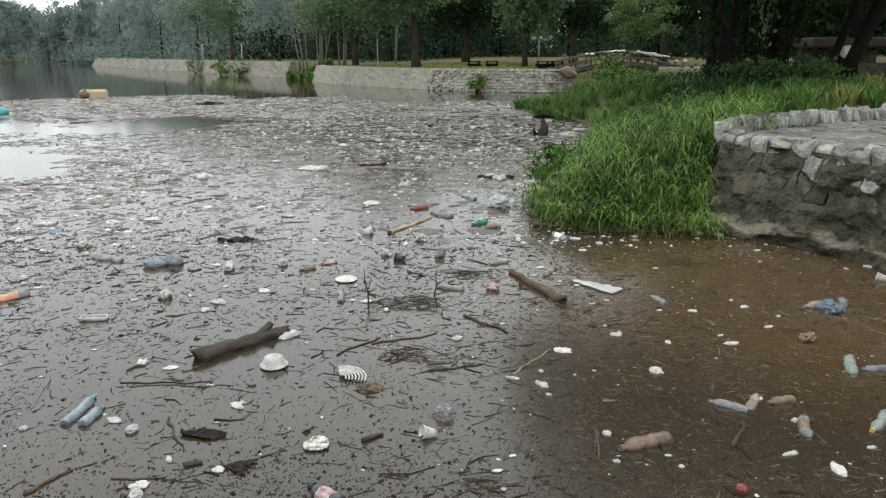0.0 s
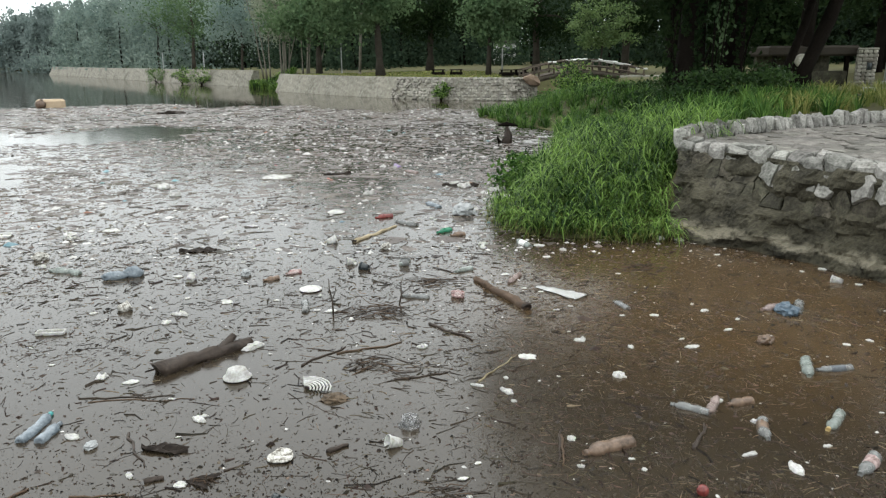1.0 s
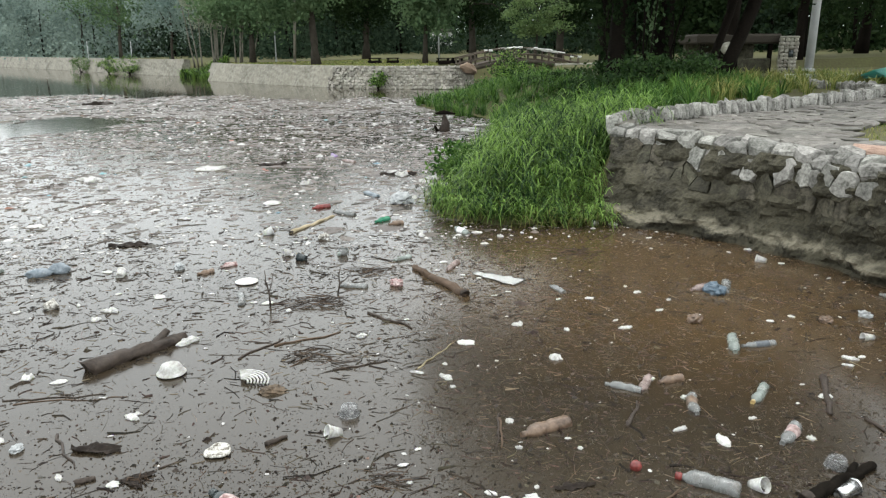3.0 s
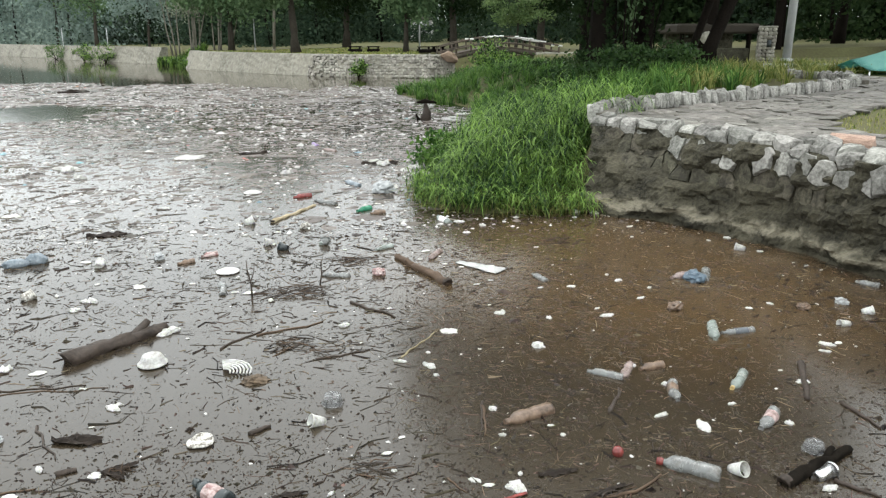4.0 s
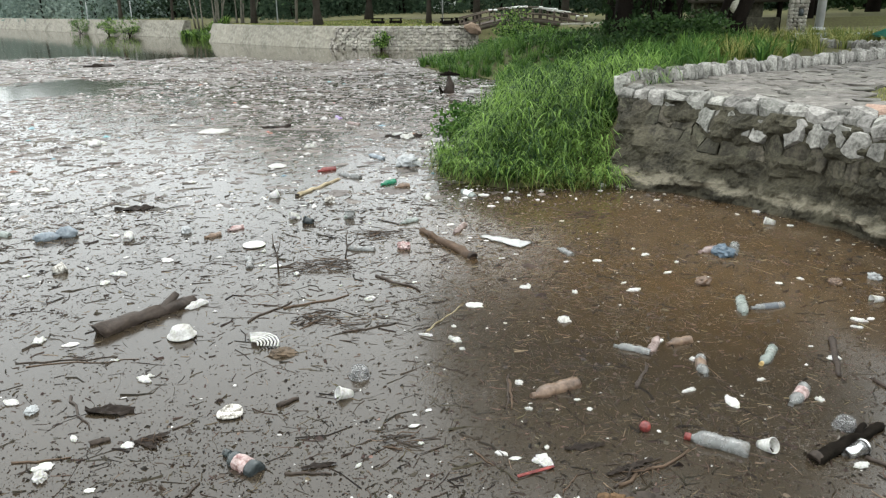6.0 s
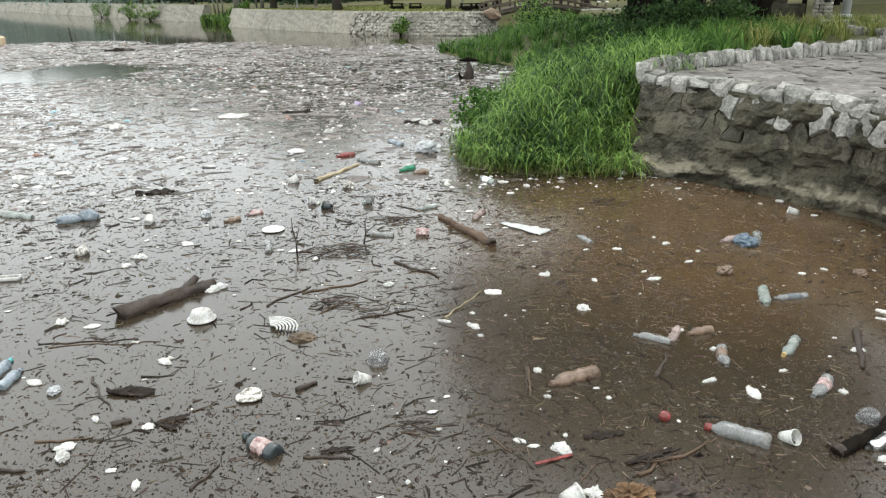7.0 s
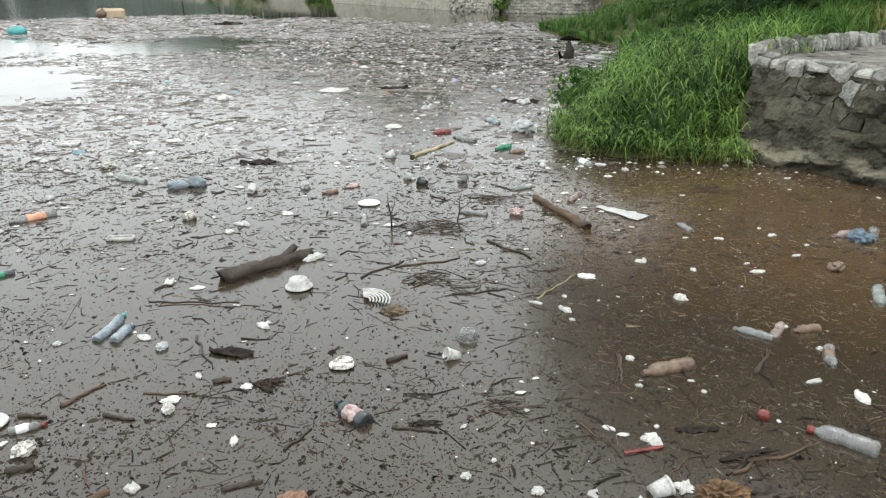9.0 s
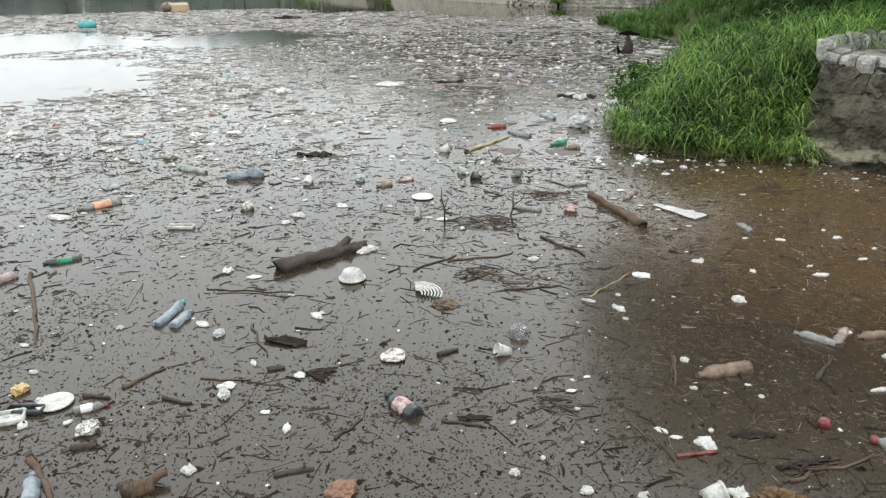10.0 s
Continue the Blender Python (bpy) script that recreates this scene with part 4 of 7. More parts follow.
grass("lake_grass", p, gr.uniform(0.4, 0.85, len(p)), gr.uniform(0.05, 0.1, len(p)), 1.0, "grass_near", "bright green grass bank between two pale walls", 18)
# lawn beside the paved path and park lawn
p = scatter(gr, 9000, 6.0, 15, 5.5, 13.5, lambda x, y: (y < 9.0 + (x - 6.6) * 0.76) & (x > 5.6 + (9.4 - y) * 0.1))
grass("short_lawn", p, gr.uniform(0.03, 0.07, len(p)), gr.uniform(0.006, 0.012, len(p)), 0.6, "grass_dry", "short yellow green lawn beside the paved path", 19)
p = scatter(gr, 7000, -8, 7, 39, 56, lambda x, y: (inland(x, y) > 0.9) & (x < 6))
grass("park_lawn", p, gr.uniform(0.04, 0.10, len(p)), gr.uniform(0.03, 0.06, len(p)), 0.7, "grass_dry", "thin yellowish park lawn above the pale wall", 20)


def shrub(x, y, radii, leaves, size, leaf, label, seed, lift=0.5):
    """A low bush: a few stems and clumped leaves down to the ground."""
    r = np.random.default_rng(seed)
    z0 = max(0.0, float(ground_height(np.array([x]), np.array([y]))[0]))
    t = thing("shrub", pose(x, y, z0), label, "shrub")
    places, centres = crown_places(r, (0, 0, radii[2] * lift), radii, 26, leaves, 0.2, low=-0.6)
    places[:, 2] = np.maximum(places[:, 2], 0.02)
    bm = bmesh.new()
    for c in centres[:7]:
        tube([(0, 0, -0.05), (c[0] * 0.4, c[1] * 0.4, c[2] * 0.6), tuple(c)], [0.03, 0.02, 0.008], 5, 0, 0, bm)
    part("stems", bm, M["bark_dark"], t)
    V, F = leaf_quads(places, size, r)
    mesh_object("foliage", V, F, M[leaf], t)
    return t


for x, y, rad, nl, seed in ((7.0, 19.6, (1.2, 1.0, 0.45), 3000, 71), (8.4, 18.6, (1.6, 1.1, 0.65), 3600, 72), 
                            (7.8, 24.5, (2.0, 1.3, 0.35), 3000, 74), (10.6, 22.5, (2.0, 1.3, 0.7), 3000, 75)):
    shrub(x, y, rad, nl, 0.11, "shrub", "dense dark green shrub under the bank trees", seed)
shrub(1.72, 11.7, (0.42, 0.34, 0.3), 900, 0.085, "grass_mid", "broad leaved dark green weed beside the tall grass", 90, 0.7)
shrub(1.75, 38.3, (0.5, 0.35, 0.5), 900, 0.1, "grass_near", "green bush growing at the foot of the pale wall", 81, 0.9)
shrub(8.9, 36.0, (1.3, 0.8, 0.7), 1800, 0.12, "grass_mid", "green bush beside the bridge abutment", 86, 0.8)
shrub(9.0, 70.5, (2.2, 1.0, 1.0), 2200, 0.2, "leaf_mid", "dark bush in front of a white shed", 88, 0.7)
shrub(6.4, 31.2, (1.0, 0.8, 0.5), 1500, 0.11, "grass_mid", "low green bush on the grassy spit", 87, 0.8)
shrub(7.5, 33.2, (0.9, 0.7, 0.9), 1500, 0.12, "grass_near", "bright green bush in front of the log bridge", 82, 0.8)
shrub(-20.6, 70.6, (0.9, 0.7, 0.8), 1500, 0.11, "grass_near", "green bush at the foot of the lake wall", 83, 0.9)
shrub(-18.0, 67.4, (1.1, 0.7, 0.9), 1500, 0.11, "grass_near", "green bush at the foot of the lake wall", 84, 0.9)
shrub(-25.2, 77.6, (0.8, 0.6, 0.8), 1300, 0.11, "grass_mid", "dark bush against the lake wall", 85, 0.9)


# ---- the log bridge ----
def log_bridge():
    t = thing("log_bridge", pose(0, 0, 0), "arched log footbridge with pale cut rail ends", "bridge")
    x0, x1 = 6.3, 12.7

    def deck_z(f):
        return 0.76 + 0.52 * math.sin(math.pi * min(1, max(0, f)))

    for side, yy in (("front", 40.2), ("back", 41.6)):
        bm = tube([(x0 + (x1 - x0) * i / 12, yy, deck_z(i / 12)) for i in range(13)], [0.13] * 13, 8, 0.1, 3)
        part("beam", bm, M["bridge_wood"], t)
        n = 9
        for i in range(n):
            f = i / (n - 1)
            x = x0 + (x1 - x0) * f
            z = deck_z(f)
            lean_x = (f - 0.5) * 0.16
            bm = tube([(x, yy, z - 0.1), (x + lean_x * 0.5, yy, z + 0.4), (x + lean_x, yy, z + 0.76)], [0.06, 0.055, 0.05], 7, 0.15, i)
            post = part("post", bm, M["bridge_wood"], t)
            if i in (2, 4, 5, 6, 8):
                cap = tube([(x + lean_x - 0.06, yy - 0.07, z + 0.72), (x + lean_x + 0.14, yy - 0.07, z + 0.72)], [0.055, 0.05], 7, 0.1, i)
                part("rail_end", cap, M["white_paint"], post, "pale cut rail end")
        for lift in (0.37, 0.70):
            for i in range(n - 1):
                f, f2 = i / (n - 1), (i + 1) / (n - 1)
                bm = tube([(x0 + (x1 - x0) * f - 0.08 + (f - 0.5) * 0.1, yy - 0.05, deck_z(f) + lift),
                           (x0 + (x1 - x0) * f2 + 0.08 + (f2 - 0.5) * 0.1, yy - 0.05, deck_z(f2) + lift + 0.03)], [0.038, 0.034], 7, 0.12, i)
                part("rail", bm, M["white_paint"] if lift > 0.5 and i in (3, 5, 6) else M["bridge_wood"], t)
    for i in range(28):
        f = (i + 0.5) / 28
        bm = box(0.24, 1.6, 0.06, (x0 + (x1 - x0) * f, 40.9, deck_z(f) + 0.11), 0.012, turn=pose(0, 0, 0, 0, math.degrees(-math.atan(0.42 * math.pi * math.cos(math.pi * f) / (x1 - x0)))))
        part("plank", bm, M["bridge_wood"], t, smooth=False)
    return t


log_bridge()
rb = blob(0.45, 0.3, 0.26, 5, 0.55, 1.4)
tagged(part("boulder", rb, M["tan_stone"], None, smooth=False), "tan broken boulder under the bridge end", "boulder").matrix_basis = pose(6.35, 37.8, 0.98, 0, 25, 10)
rb = box(3.6, 0.5, 0.9, (0, 0, 0), 0.06)
tagged(part("abutment", rb, M["stone_far"], None, smooth=False), "pale stone abutment under the bridge end", "abutment").matrix_basis = pose(13.2, 40.4, 0.25, 0, 0, 4)


# ---- poles, kiosk, tables, tent ----
def pole(x, y, h, r, mat, label, lean=0.0):
    z = float(ground_height(np.array([x]), np.array([y]))[0])
    t = thing("pole", pose(x, y, z), label, "pole")
    part("shaft", tube([(0, 0, -0.2), (lean * 0.5, 0, h * 0.5), (lean, 0, h)], [r, r * 0.9, r * 0.8], 10), M[mat], t)
    part("collar", lathe([(0, r * 1.5), (0.12, r * 1.5), (0.14, r * 1.05)], 10), M[mat], t).matrix_basis = pose(0, 0, 0, 0, -90, 0)
    return t


pole(21.0, 32.0, 9.0, 0.19, "concrete", "thick grey concrete lamp post beyond the path", 0.10)
pole(-3.25, 53.0, 6.0, 0.10, "bark_pale", "tall leaning wooden pole on the park lawn", 0.35)
pole(6.6, 52.0, 3.6, 0.055, "concrete", "thin grey metal post on the park lawn")
pole(-4.9, 58.0, 2.6, 0.05, "concrete", "thin pole with a pale base on the lawn")
pole(-24.5, 78.0, 2.9, 0.045, "concrete", "thin pale pole above the lake wall")
pole(-19.0, 72.5, 2.7, 0.045, "concrete", "thin pale pole above the lake wall")


def picnic_table(x, y, a):
    z = float(ground_height(np.array([x]), np.array([y]))[0])
    t = thing("picnic_table", pose(x, y, z, 0, 0, a), "low dark picnic table on the park lawn", "table", "picnic tables")
    part("tabletop", box(0.8, 0.5, 0.05, (0, 0, 0.3), 0.01), M["bark_dark"], t)
    for sx in (-0.3, 0.3):
        part("leg", box(0.08, 0.34, 0.32, (sx, 0, -0.02), 0.01), M["bark_dark"], t)
    for sy in (-0.42, 0.42):
        part("bench", box(0.75, 0.16, 0.2, (0, sy, -0.02), 0.01), M["bark_dark"], t)


for x, y, a in ((2.0, 47.5, 5), (3.2, 48.5, -8), (6.3, 47.5, 3), (7.3, 48.2, 12)):
    picnic_table(x, y, a)


def kiosk():
    t = thing("kiosk", pose(16.5, 31.5, 0.85, 0, 0, -4), "low stone kiosk with a grey brown roof under trees", "kiosk")
    part("roof", box(3.7, 2.4, 0.42, (0.4, 0.4, 1.22), 0.08), M["roof"], t, smooth=False)
    part("back_wall", box(3.2, 0.25, 1.25, (0.4, 1.3, 0), 0.02), M["stone_dark"], t, smooth=False)
    part("counter", box(3.0, 0.3, 0.62, (0.4, -0.5, 0), 0.03), M["stone_dark"], t, smooth=False)
    for sx in (-1.1, 0.4, 1.9):
        part("post", box(0.16, 0.16, 1.25, (sx, -0.5, 0), 0.02), M["bark_dark"], t)
    part("vent_hood", blob(0.28, 0.18, 0.28, 4, 0.2), M["stone_far"], t).matrix_basis = pose(-0.1, -0.75, 1.05)


kiosk()


def shed():
    t = thing("white_shed", pose(9.6, 74.0, 2.0, 0, 0, 5), "small white walled shed among the park trees", "shed")
    part("wall", box(1.9, 1.6, 2.0, (0, 0, -0.4), 0.02), M["white_paint"], t)
    part("roof", box(2.2, 2.0, 0.14, (0, 0, 1.6), 0.02, turn=pose(0, 0, 0, 6)), M["roof"], t)
    part("door", box(0.8, 0.06, 1.7, (0.3, -0.83, -0.4), 0.01), M["grey_foam"], t)


shed()


def tent():
    t = thing("canopy_tent", pose(16.75, 19.6, 0.86, 0, 0, -9), "low green tarpaulin stretched over stakes beside the path", "tent")
    bm = bmesh.new()
    n = 10
    grid = [[bm.verts.new((-1.7 + 3.4 * i / n, -1.0 + 2.0 * j / n,
                           0.2 + 0.56 * (1 - abs(2 * j / n - 1)) * (0.45 + 0.55 * math.sin(math.pi * i / n)) - 0.03 * math.sin(2 * math.pi * i / n * 2)))
             for j in range(n + 1)] for i in range(n + 1)]
    for i in range(n):
        for j in range(n):
            bm.faces.new((grid[i][j], grid[i + 1][j], grid[i + 1][j + 1], grid[i][j + 1]))
    bmesh.ops.solidify(bm, geom=list(bm.faces), thickness=0.03)
    part("canopy", bm, M["tent"], t)
    for sx in (-1.62, 1.62):
        for sy in (-0.95, 0.95):
            part("stake", tube([(sx, sy, -0.1), (sx, sy, 0.2)], [0.025, 0.025], 6), M["tin"], t)


tent()


def crate():
    t = thing("floating_block", pose(-16.2, 35.0, 0, 0, 0, 12), "tan weathered foam dock block afloat in debris", "float")
    part("block", box(1.15, 0.6, 0.46, (0, 0, -0.08), 0.09), M["crate"], t, smooth=False)
    part("strap", box(0.12, 0.66, 0.5, (-0.3, 0, -0.1), 0.03), M["brown"], t, "brown stained strap", smooth=False)
    part("torn_side", blob(0.25, 0.12, 0.2, 3), M["brown"], t, "torn brown side").matrix_basis = pose(-0.35, -0.3, 0.16)


crate()
tb = blob(0.32, 0.22, 0.2, 8, 0.3)
tagged(part("plastic_drum", tb, M["teal"]), "teal plastic drum floating near open water", "drum").matrix_basis = pose(-15.0, 25.3, 0.08)


# ---- floating debris: crumbs, straw and small litter ----
def debris_density(x, y):
    """How thickly the surface is covered, 0 to 1."""
    s = -inland(x, y)
    edge = 31.0 + np.clip(2.5 - x, 0, 40) * 0.45 + 1.2 * np.sin(x * 0.9) + 0.6 * np.sin(x * 2.3)
    edge = np.minimum(edge, 38.5 - np.clip(-x - 12, 0, 30) * 0.6)
    d = smooth(0.0, 2.0, edge - y) * (s > 0.02)

    def hole(cx, cy, rx, ry, a=0.0):
        c, sn = math.cos(a), math.sin(a)
        u, v = (x - cx) * c + (y - cy) * sn, -(x - cx) * sn + (y - cy) * c
        q = np.hypot(u / rx, v / ry) + 0.22 * ripple(x, y, 1.3, 1.0) + 0.12 * ripple(x, y, 3.4, 2.0)
        return smooth(0.8, 1.1, q)

    d = d * hole(-14.6, 20.0, 5.0, 3.1) * hole(-9.4, 13.6, 2.6, 3.0, 0.4) * hole(-8.1, 21.6, 2.5, 2.7) * hole(-14.0, 14.5, 4.5, 3.0)
    d = np.maximum(d, 0.65 * (np.abs(y - 17.1 - 0.25 * np.sin(x * 1.1)) < 0.45) * (x > -13.5) * (x < -8.5) * (ripple(x, y, 2.0, 4) > -0.2))
    d = d * (0.55 + 0.45 * (ripple(x, y, 0.8, 3) + ripple(x, y, 2.1, 5) * 0.6 > -0.35))
    return d


def debris_points(r, n, y0, y1, extra=None):
    """Places in the stretch of water seen from the shore, as many as asked for, following the density."""
    out = np.zeros((0, 2))
    while len(out) < n:
        y = np.sqrt(r.uniform(y0 * y0, y1 * y1, 3 * n))
        x = r.uniform(-0.78, 0.98, 3 * n) * (y + 0.6)
        d = debris_density(x, y)
        if extra is not None:
            d = d * extra(x, y)
        k = r.random(3 * n) < d
        out = np.concatenate([out, np.stack([x[k], y[k]], -1)])
    return out[:n]


def crumbs(name, xy, size, aspect, mat, label, seed, lift=0.3):
    """Low irregular flakes with a raised middle, joined into one surface litter."""
    r = np.random.default_rng(seed)
    n = len(xy)
    a0 = r.uniform(0, 2 * np.pi, n)
    k = 5
    V = np.zeros((n, k + 1, 3))
    asp = aspect * r.uniform(0.5, 1.5, n)
    for i in range(k):
        a = 2 * np.pi * i / k
        rad = size * r.uniform(0.55, 1.2, n)
        u, v = rad * math.cos(a), rad * math.sin(a) / asp
        V[:, i, 0] = xy[:, 0] + u * np.cos(a0) - v * np.sin(a0)
        V[:, i, 1] = xy[:, 1] + u * np.sin(a0) + v * np.cos(a0)
        V[:, i, 2] = r.uniform(-0.004, 0.002, n)
    V[:, k, :2] = xy + (size * 0.2)[:, None] * r.normal(size=(n, 2)) * 0.4
    V[:, k, 2] = size * lift * r.uniform(0.4, 1.6, n)
    o = (np.arange(n) * (k + 1))[:, None]
    F = np.concatenate([o + np.array([i, (i + 1) % k, k]) for i in range(k)])
    ob = mesh_object(name, V.reshape(-1, 3), F, M[mat])
    return tagged(ob, label, "debris", kind="stuff")


def straws(name, xy, lengths, radii, mat, label, seed, wild=0.15, turn=1.1):
    """Thin bent sticks lying in the surface, three-sided, joined."""
    r = np.random.default_rng(seed)
    n = len(xy)
    a = r.normal(0.35, turn, n)
    d = np.stack([np.cos(a), np.sin(a)], -1)
    s = np.stack([-d[:, 1], d[:, 0]], -1)
    bend = r.normal(0, wild, n) * lengths
    V = np.zeros((n, 9, 3))
    for i, f in enumerate((-0.5, 0.05, 0.5)):
        c = xy + d * (f * lengths)[:, None] + s * (bend * (1 - 4 * f * f) * 0.5)[:, None]
        rr = radii * (1.0, 0.9, 0.55)[i]
        z = 0.3 * radii + np.abs(r.normal(0, 1, n)) * radii * (0.9 if i != 1 else 0.3)
        for k, (u, w) in enumerate(((-1, -0.6), (1, -0.6), (0, 1.0))):
            V[:, 3 * i + k, :2] = c + s * (rr * u)[:, None]
            V[:, 3 * i + k, 2] = z + rr * w
    o = (np.arange(n) * 9)[:, None]
    q = [o + np.array([3 * i + k, 3 * i + (k + 1) % 3, 3 * i + 3 + (k + 1) % 3, 3 * i + 3 + k]) for i in range(2) for k in range(3)]
    F = np.concatenate(q).tolist() + (o + np.array([0, 2, 1])).tolist() + (o + np.array([6, 7, 8])).tolist()
    ob = mesh_object(name, V.reshape(-1, 3), F, M[mat])
    return tagged(ob, label, "debris", kind="stuff")


dr = np.random.default_rng(31)
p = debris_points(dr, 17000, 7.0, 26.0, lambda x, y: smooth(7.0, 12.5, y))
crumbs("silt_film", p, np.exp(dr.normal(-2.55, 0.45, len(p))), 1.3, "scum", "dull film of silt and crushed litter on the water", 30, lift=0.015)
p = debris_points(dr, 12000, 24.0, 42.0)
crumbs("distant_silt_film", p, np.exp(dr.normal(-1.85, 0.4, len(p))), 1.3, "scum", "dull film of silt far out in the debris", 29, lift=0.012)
p = debris_points(dr, 700, 2.0, 7.5, lambda x, y: 0.25 + 0.75 * (ripple(x, y, 2.2, 6) + ripple(x, y, 5.3, 7) * 0.5 > 0.1))
crumbs("bark_flakes", p, np.exp(dr.normal(-4.75, 0.4, len(p))), 3.6, "crumbs", "dark flakes of bark and rotten leaves", 28, lift=0.15)
p = debris_points(dr, 48000, 2.0, 8.0, lambda x, y: 0.35 + 0.65 * (ripple(x, y, 1.9, 3) + 0.7 * ripple(x, y, 4.3, 5) > -0.1))
crumbs("bark_crumbs", p, np.exp(dr.normal(-5.3, 0.6, len(p))), 2.4, "crumbs", "dark crumbs of bark and leaf on muddy water", 32)
p = debris_points(dr, 21000, 1.9, 4.6, lambda x, y: smooth(4.6, 2.6, y) * (0.35 + 0.65 * (ripple(x, y, 3.1, 4) > -0.1)))
crumbs("shore_crumbs", p, np.exp(dr.normal(-5.25, 0.55, len(p))), 2.6, "crumbs", "dark rotting crumbs gathered close to the shore", 25, lift=0.5)
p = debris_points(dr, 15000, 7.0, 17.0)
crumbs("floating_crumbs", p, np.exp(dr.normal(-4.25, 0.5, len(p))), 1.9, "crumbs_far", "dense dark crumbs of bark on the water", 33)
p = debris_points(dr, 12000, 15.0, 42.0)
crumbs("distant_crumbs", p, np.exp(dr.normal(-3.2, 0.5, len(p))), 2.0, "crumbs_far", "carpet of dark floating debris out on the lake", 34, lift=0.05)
p = debris_points(dr, 13000, 2.0, 7.8, lambda x, y: 0.15 + 0.85 * smooth(0.1, 1.2, x))
crumbs("tan_crumbs", p, np.exp(dr.normal(-5.0, 0.5, len(p))), 2.0, "straw", "tan crumbs of straw and seed on muddy water", 27)
p = debris_points(dr, 700, 2.2, 8.5)
crumbs("white_specks", p, np.exp(dr.normal(-4.8, 0.35, len(p))), 1.4, "litter_white", "tiny white specks of foam on the water", 26, lift=0.4)
p = debris_points(dr, 7500, 2.0, 8.5)
straws("thin_sticks", p, np.exp(dr.normal(-3.45, 0.75, len(p))), np.exp(dr.normal(-6.2, 0.35, len(p))), "crumbs", "dark thin sticks and bark strips floating on water", 35)
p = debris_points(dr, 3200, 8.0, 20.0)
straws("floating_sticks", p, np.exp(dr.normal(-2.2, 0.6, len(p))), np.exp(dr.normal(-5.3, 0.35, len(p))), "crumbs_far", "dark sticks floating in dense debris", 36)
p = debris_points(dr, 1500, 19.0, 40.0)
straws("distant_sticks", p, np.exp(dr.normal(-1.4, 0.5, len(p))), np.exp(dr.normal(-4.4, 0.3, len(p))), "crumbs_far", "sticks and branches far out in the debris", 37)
p = debris_points(dr, 1000, 2.1, 8.0, lambda x, y: 0.3 + 0.7 * (ripple(x, y, 2.4, 2) > 0.0))
straws("stray_twigs", p, np.exp(dr.normal(-2.4, 0.45, len(p))), np.exp(dr.normal(-5.7, 0.35, len(p))), "crumbs", "scattered dark twigs floating on muddy water", 24, 0.3, 2.0)
p = debris_points(dr, 700, 2.1, 7.5, lambda x, y: 0.4 + 0.6 * smooth(0.3, 1.4, x))
straws("pale_reeds", p, np.exp(dr.normal(-2.75, 0.45, len(p))), np.exp(dr.normal(-6.3, 0.3, len(p))), "reed", "pale tan reed stalks floating in shallow water", 23, 0.1, 3.0)
p = debris_points(dr, 6500, 2.3, 7.8, lambda x, y: (0.12 + 0.88 * smooth(0.2, 1.2, x) * smooth(4.6, 3.2, x)) * smooth(8.2, 4.6, y) * (0.3 + 0.7 * (ripple(x, y, 1.7, 8) + 0.6 * ripple(x, y, 4.1, 9) > 0.0)))
straws("straw", p, np.exp(dr.normal(-3.35, 0.6, len(p))), np.exp(dr.normal(-6.4, 0.3, len(p))), "straw", "fine brown straw floating in shallow brown water", 38, 0.16, 3.0)
p = debris_points(dr, 2300, 7.5, 16.0)
crumbs("white_litter", p, np.exp(dr.normal(-3.75, 0.45, len(p))), 1.5, "litter_white", "many small white scraps of foam and plastic", 39, lift=0.38)
p = debris_points(dr, 5600, 15.0, 40.0)
crumbs("distant_litter", p, np.exp(dr.normal(-3.15, 0.42, len(p))), 1.5, "litter_white", "countless white scraps far out in the debris", 40, lift=0.26)
p = debris_points(dr, 90, 9.0, 38.0)
crumbs("red_litter", p, np.exp(dr.normal(-2.9, 0.3, len(p))), 1.6, "litter_colour", "scattered reddish scraps of plastic", 41, lift=0.3)
p = debris_points(dr, 90, 8.0, 38.0)
crumbs("blue_litter", p, np.exp(dr.normal(-2.9, 0.3, len(p))), 1.6, "litter_blue", "scattered blue and green scraps of plastic", 42, lift=0.3)


# ---- floating things one by one ----
count = [0]


def heading(x1, y1, x2, y2):
    return math.degrees(math.atan2(y2 - y1, x2 - x1)), math.hypot(x2 - x1, y2 - y1)


def crumple(bm, k, L, r, much=1.0):
    """Push dents and a slight bend into a lathed shell along x."""
    bend = 0.05 * L * math.sin(k * 2.3)
    for v in bm.verts:
        f = v.co.x / L
        q = noise.noise(Vector((v.co.x * 0.55 / r + k * 1.9, v.co.y * 0.8 / r, v.co.z * 0.8 / r)))
        fine = noise.noise(Vector((v.co.x * 1.7 / r + k, v.co.y * 2.1 / r, v.co.z * 2.1 / r + 3)))
        squeeze = 1 + much * (0.34 * min(0.0, q) + 0.07 * fine)
        v.co.y = v.co.y * squeeze + bend * math.sin(math.pi * min(1, max(0, f)))
        v.co.z = v.co.z * (0.9 + 0.1 * squeeze) * squeeze
    return bm


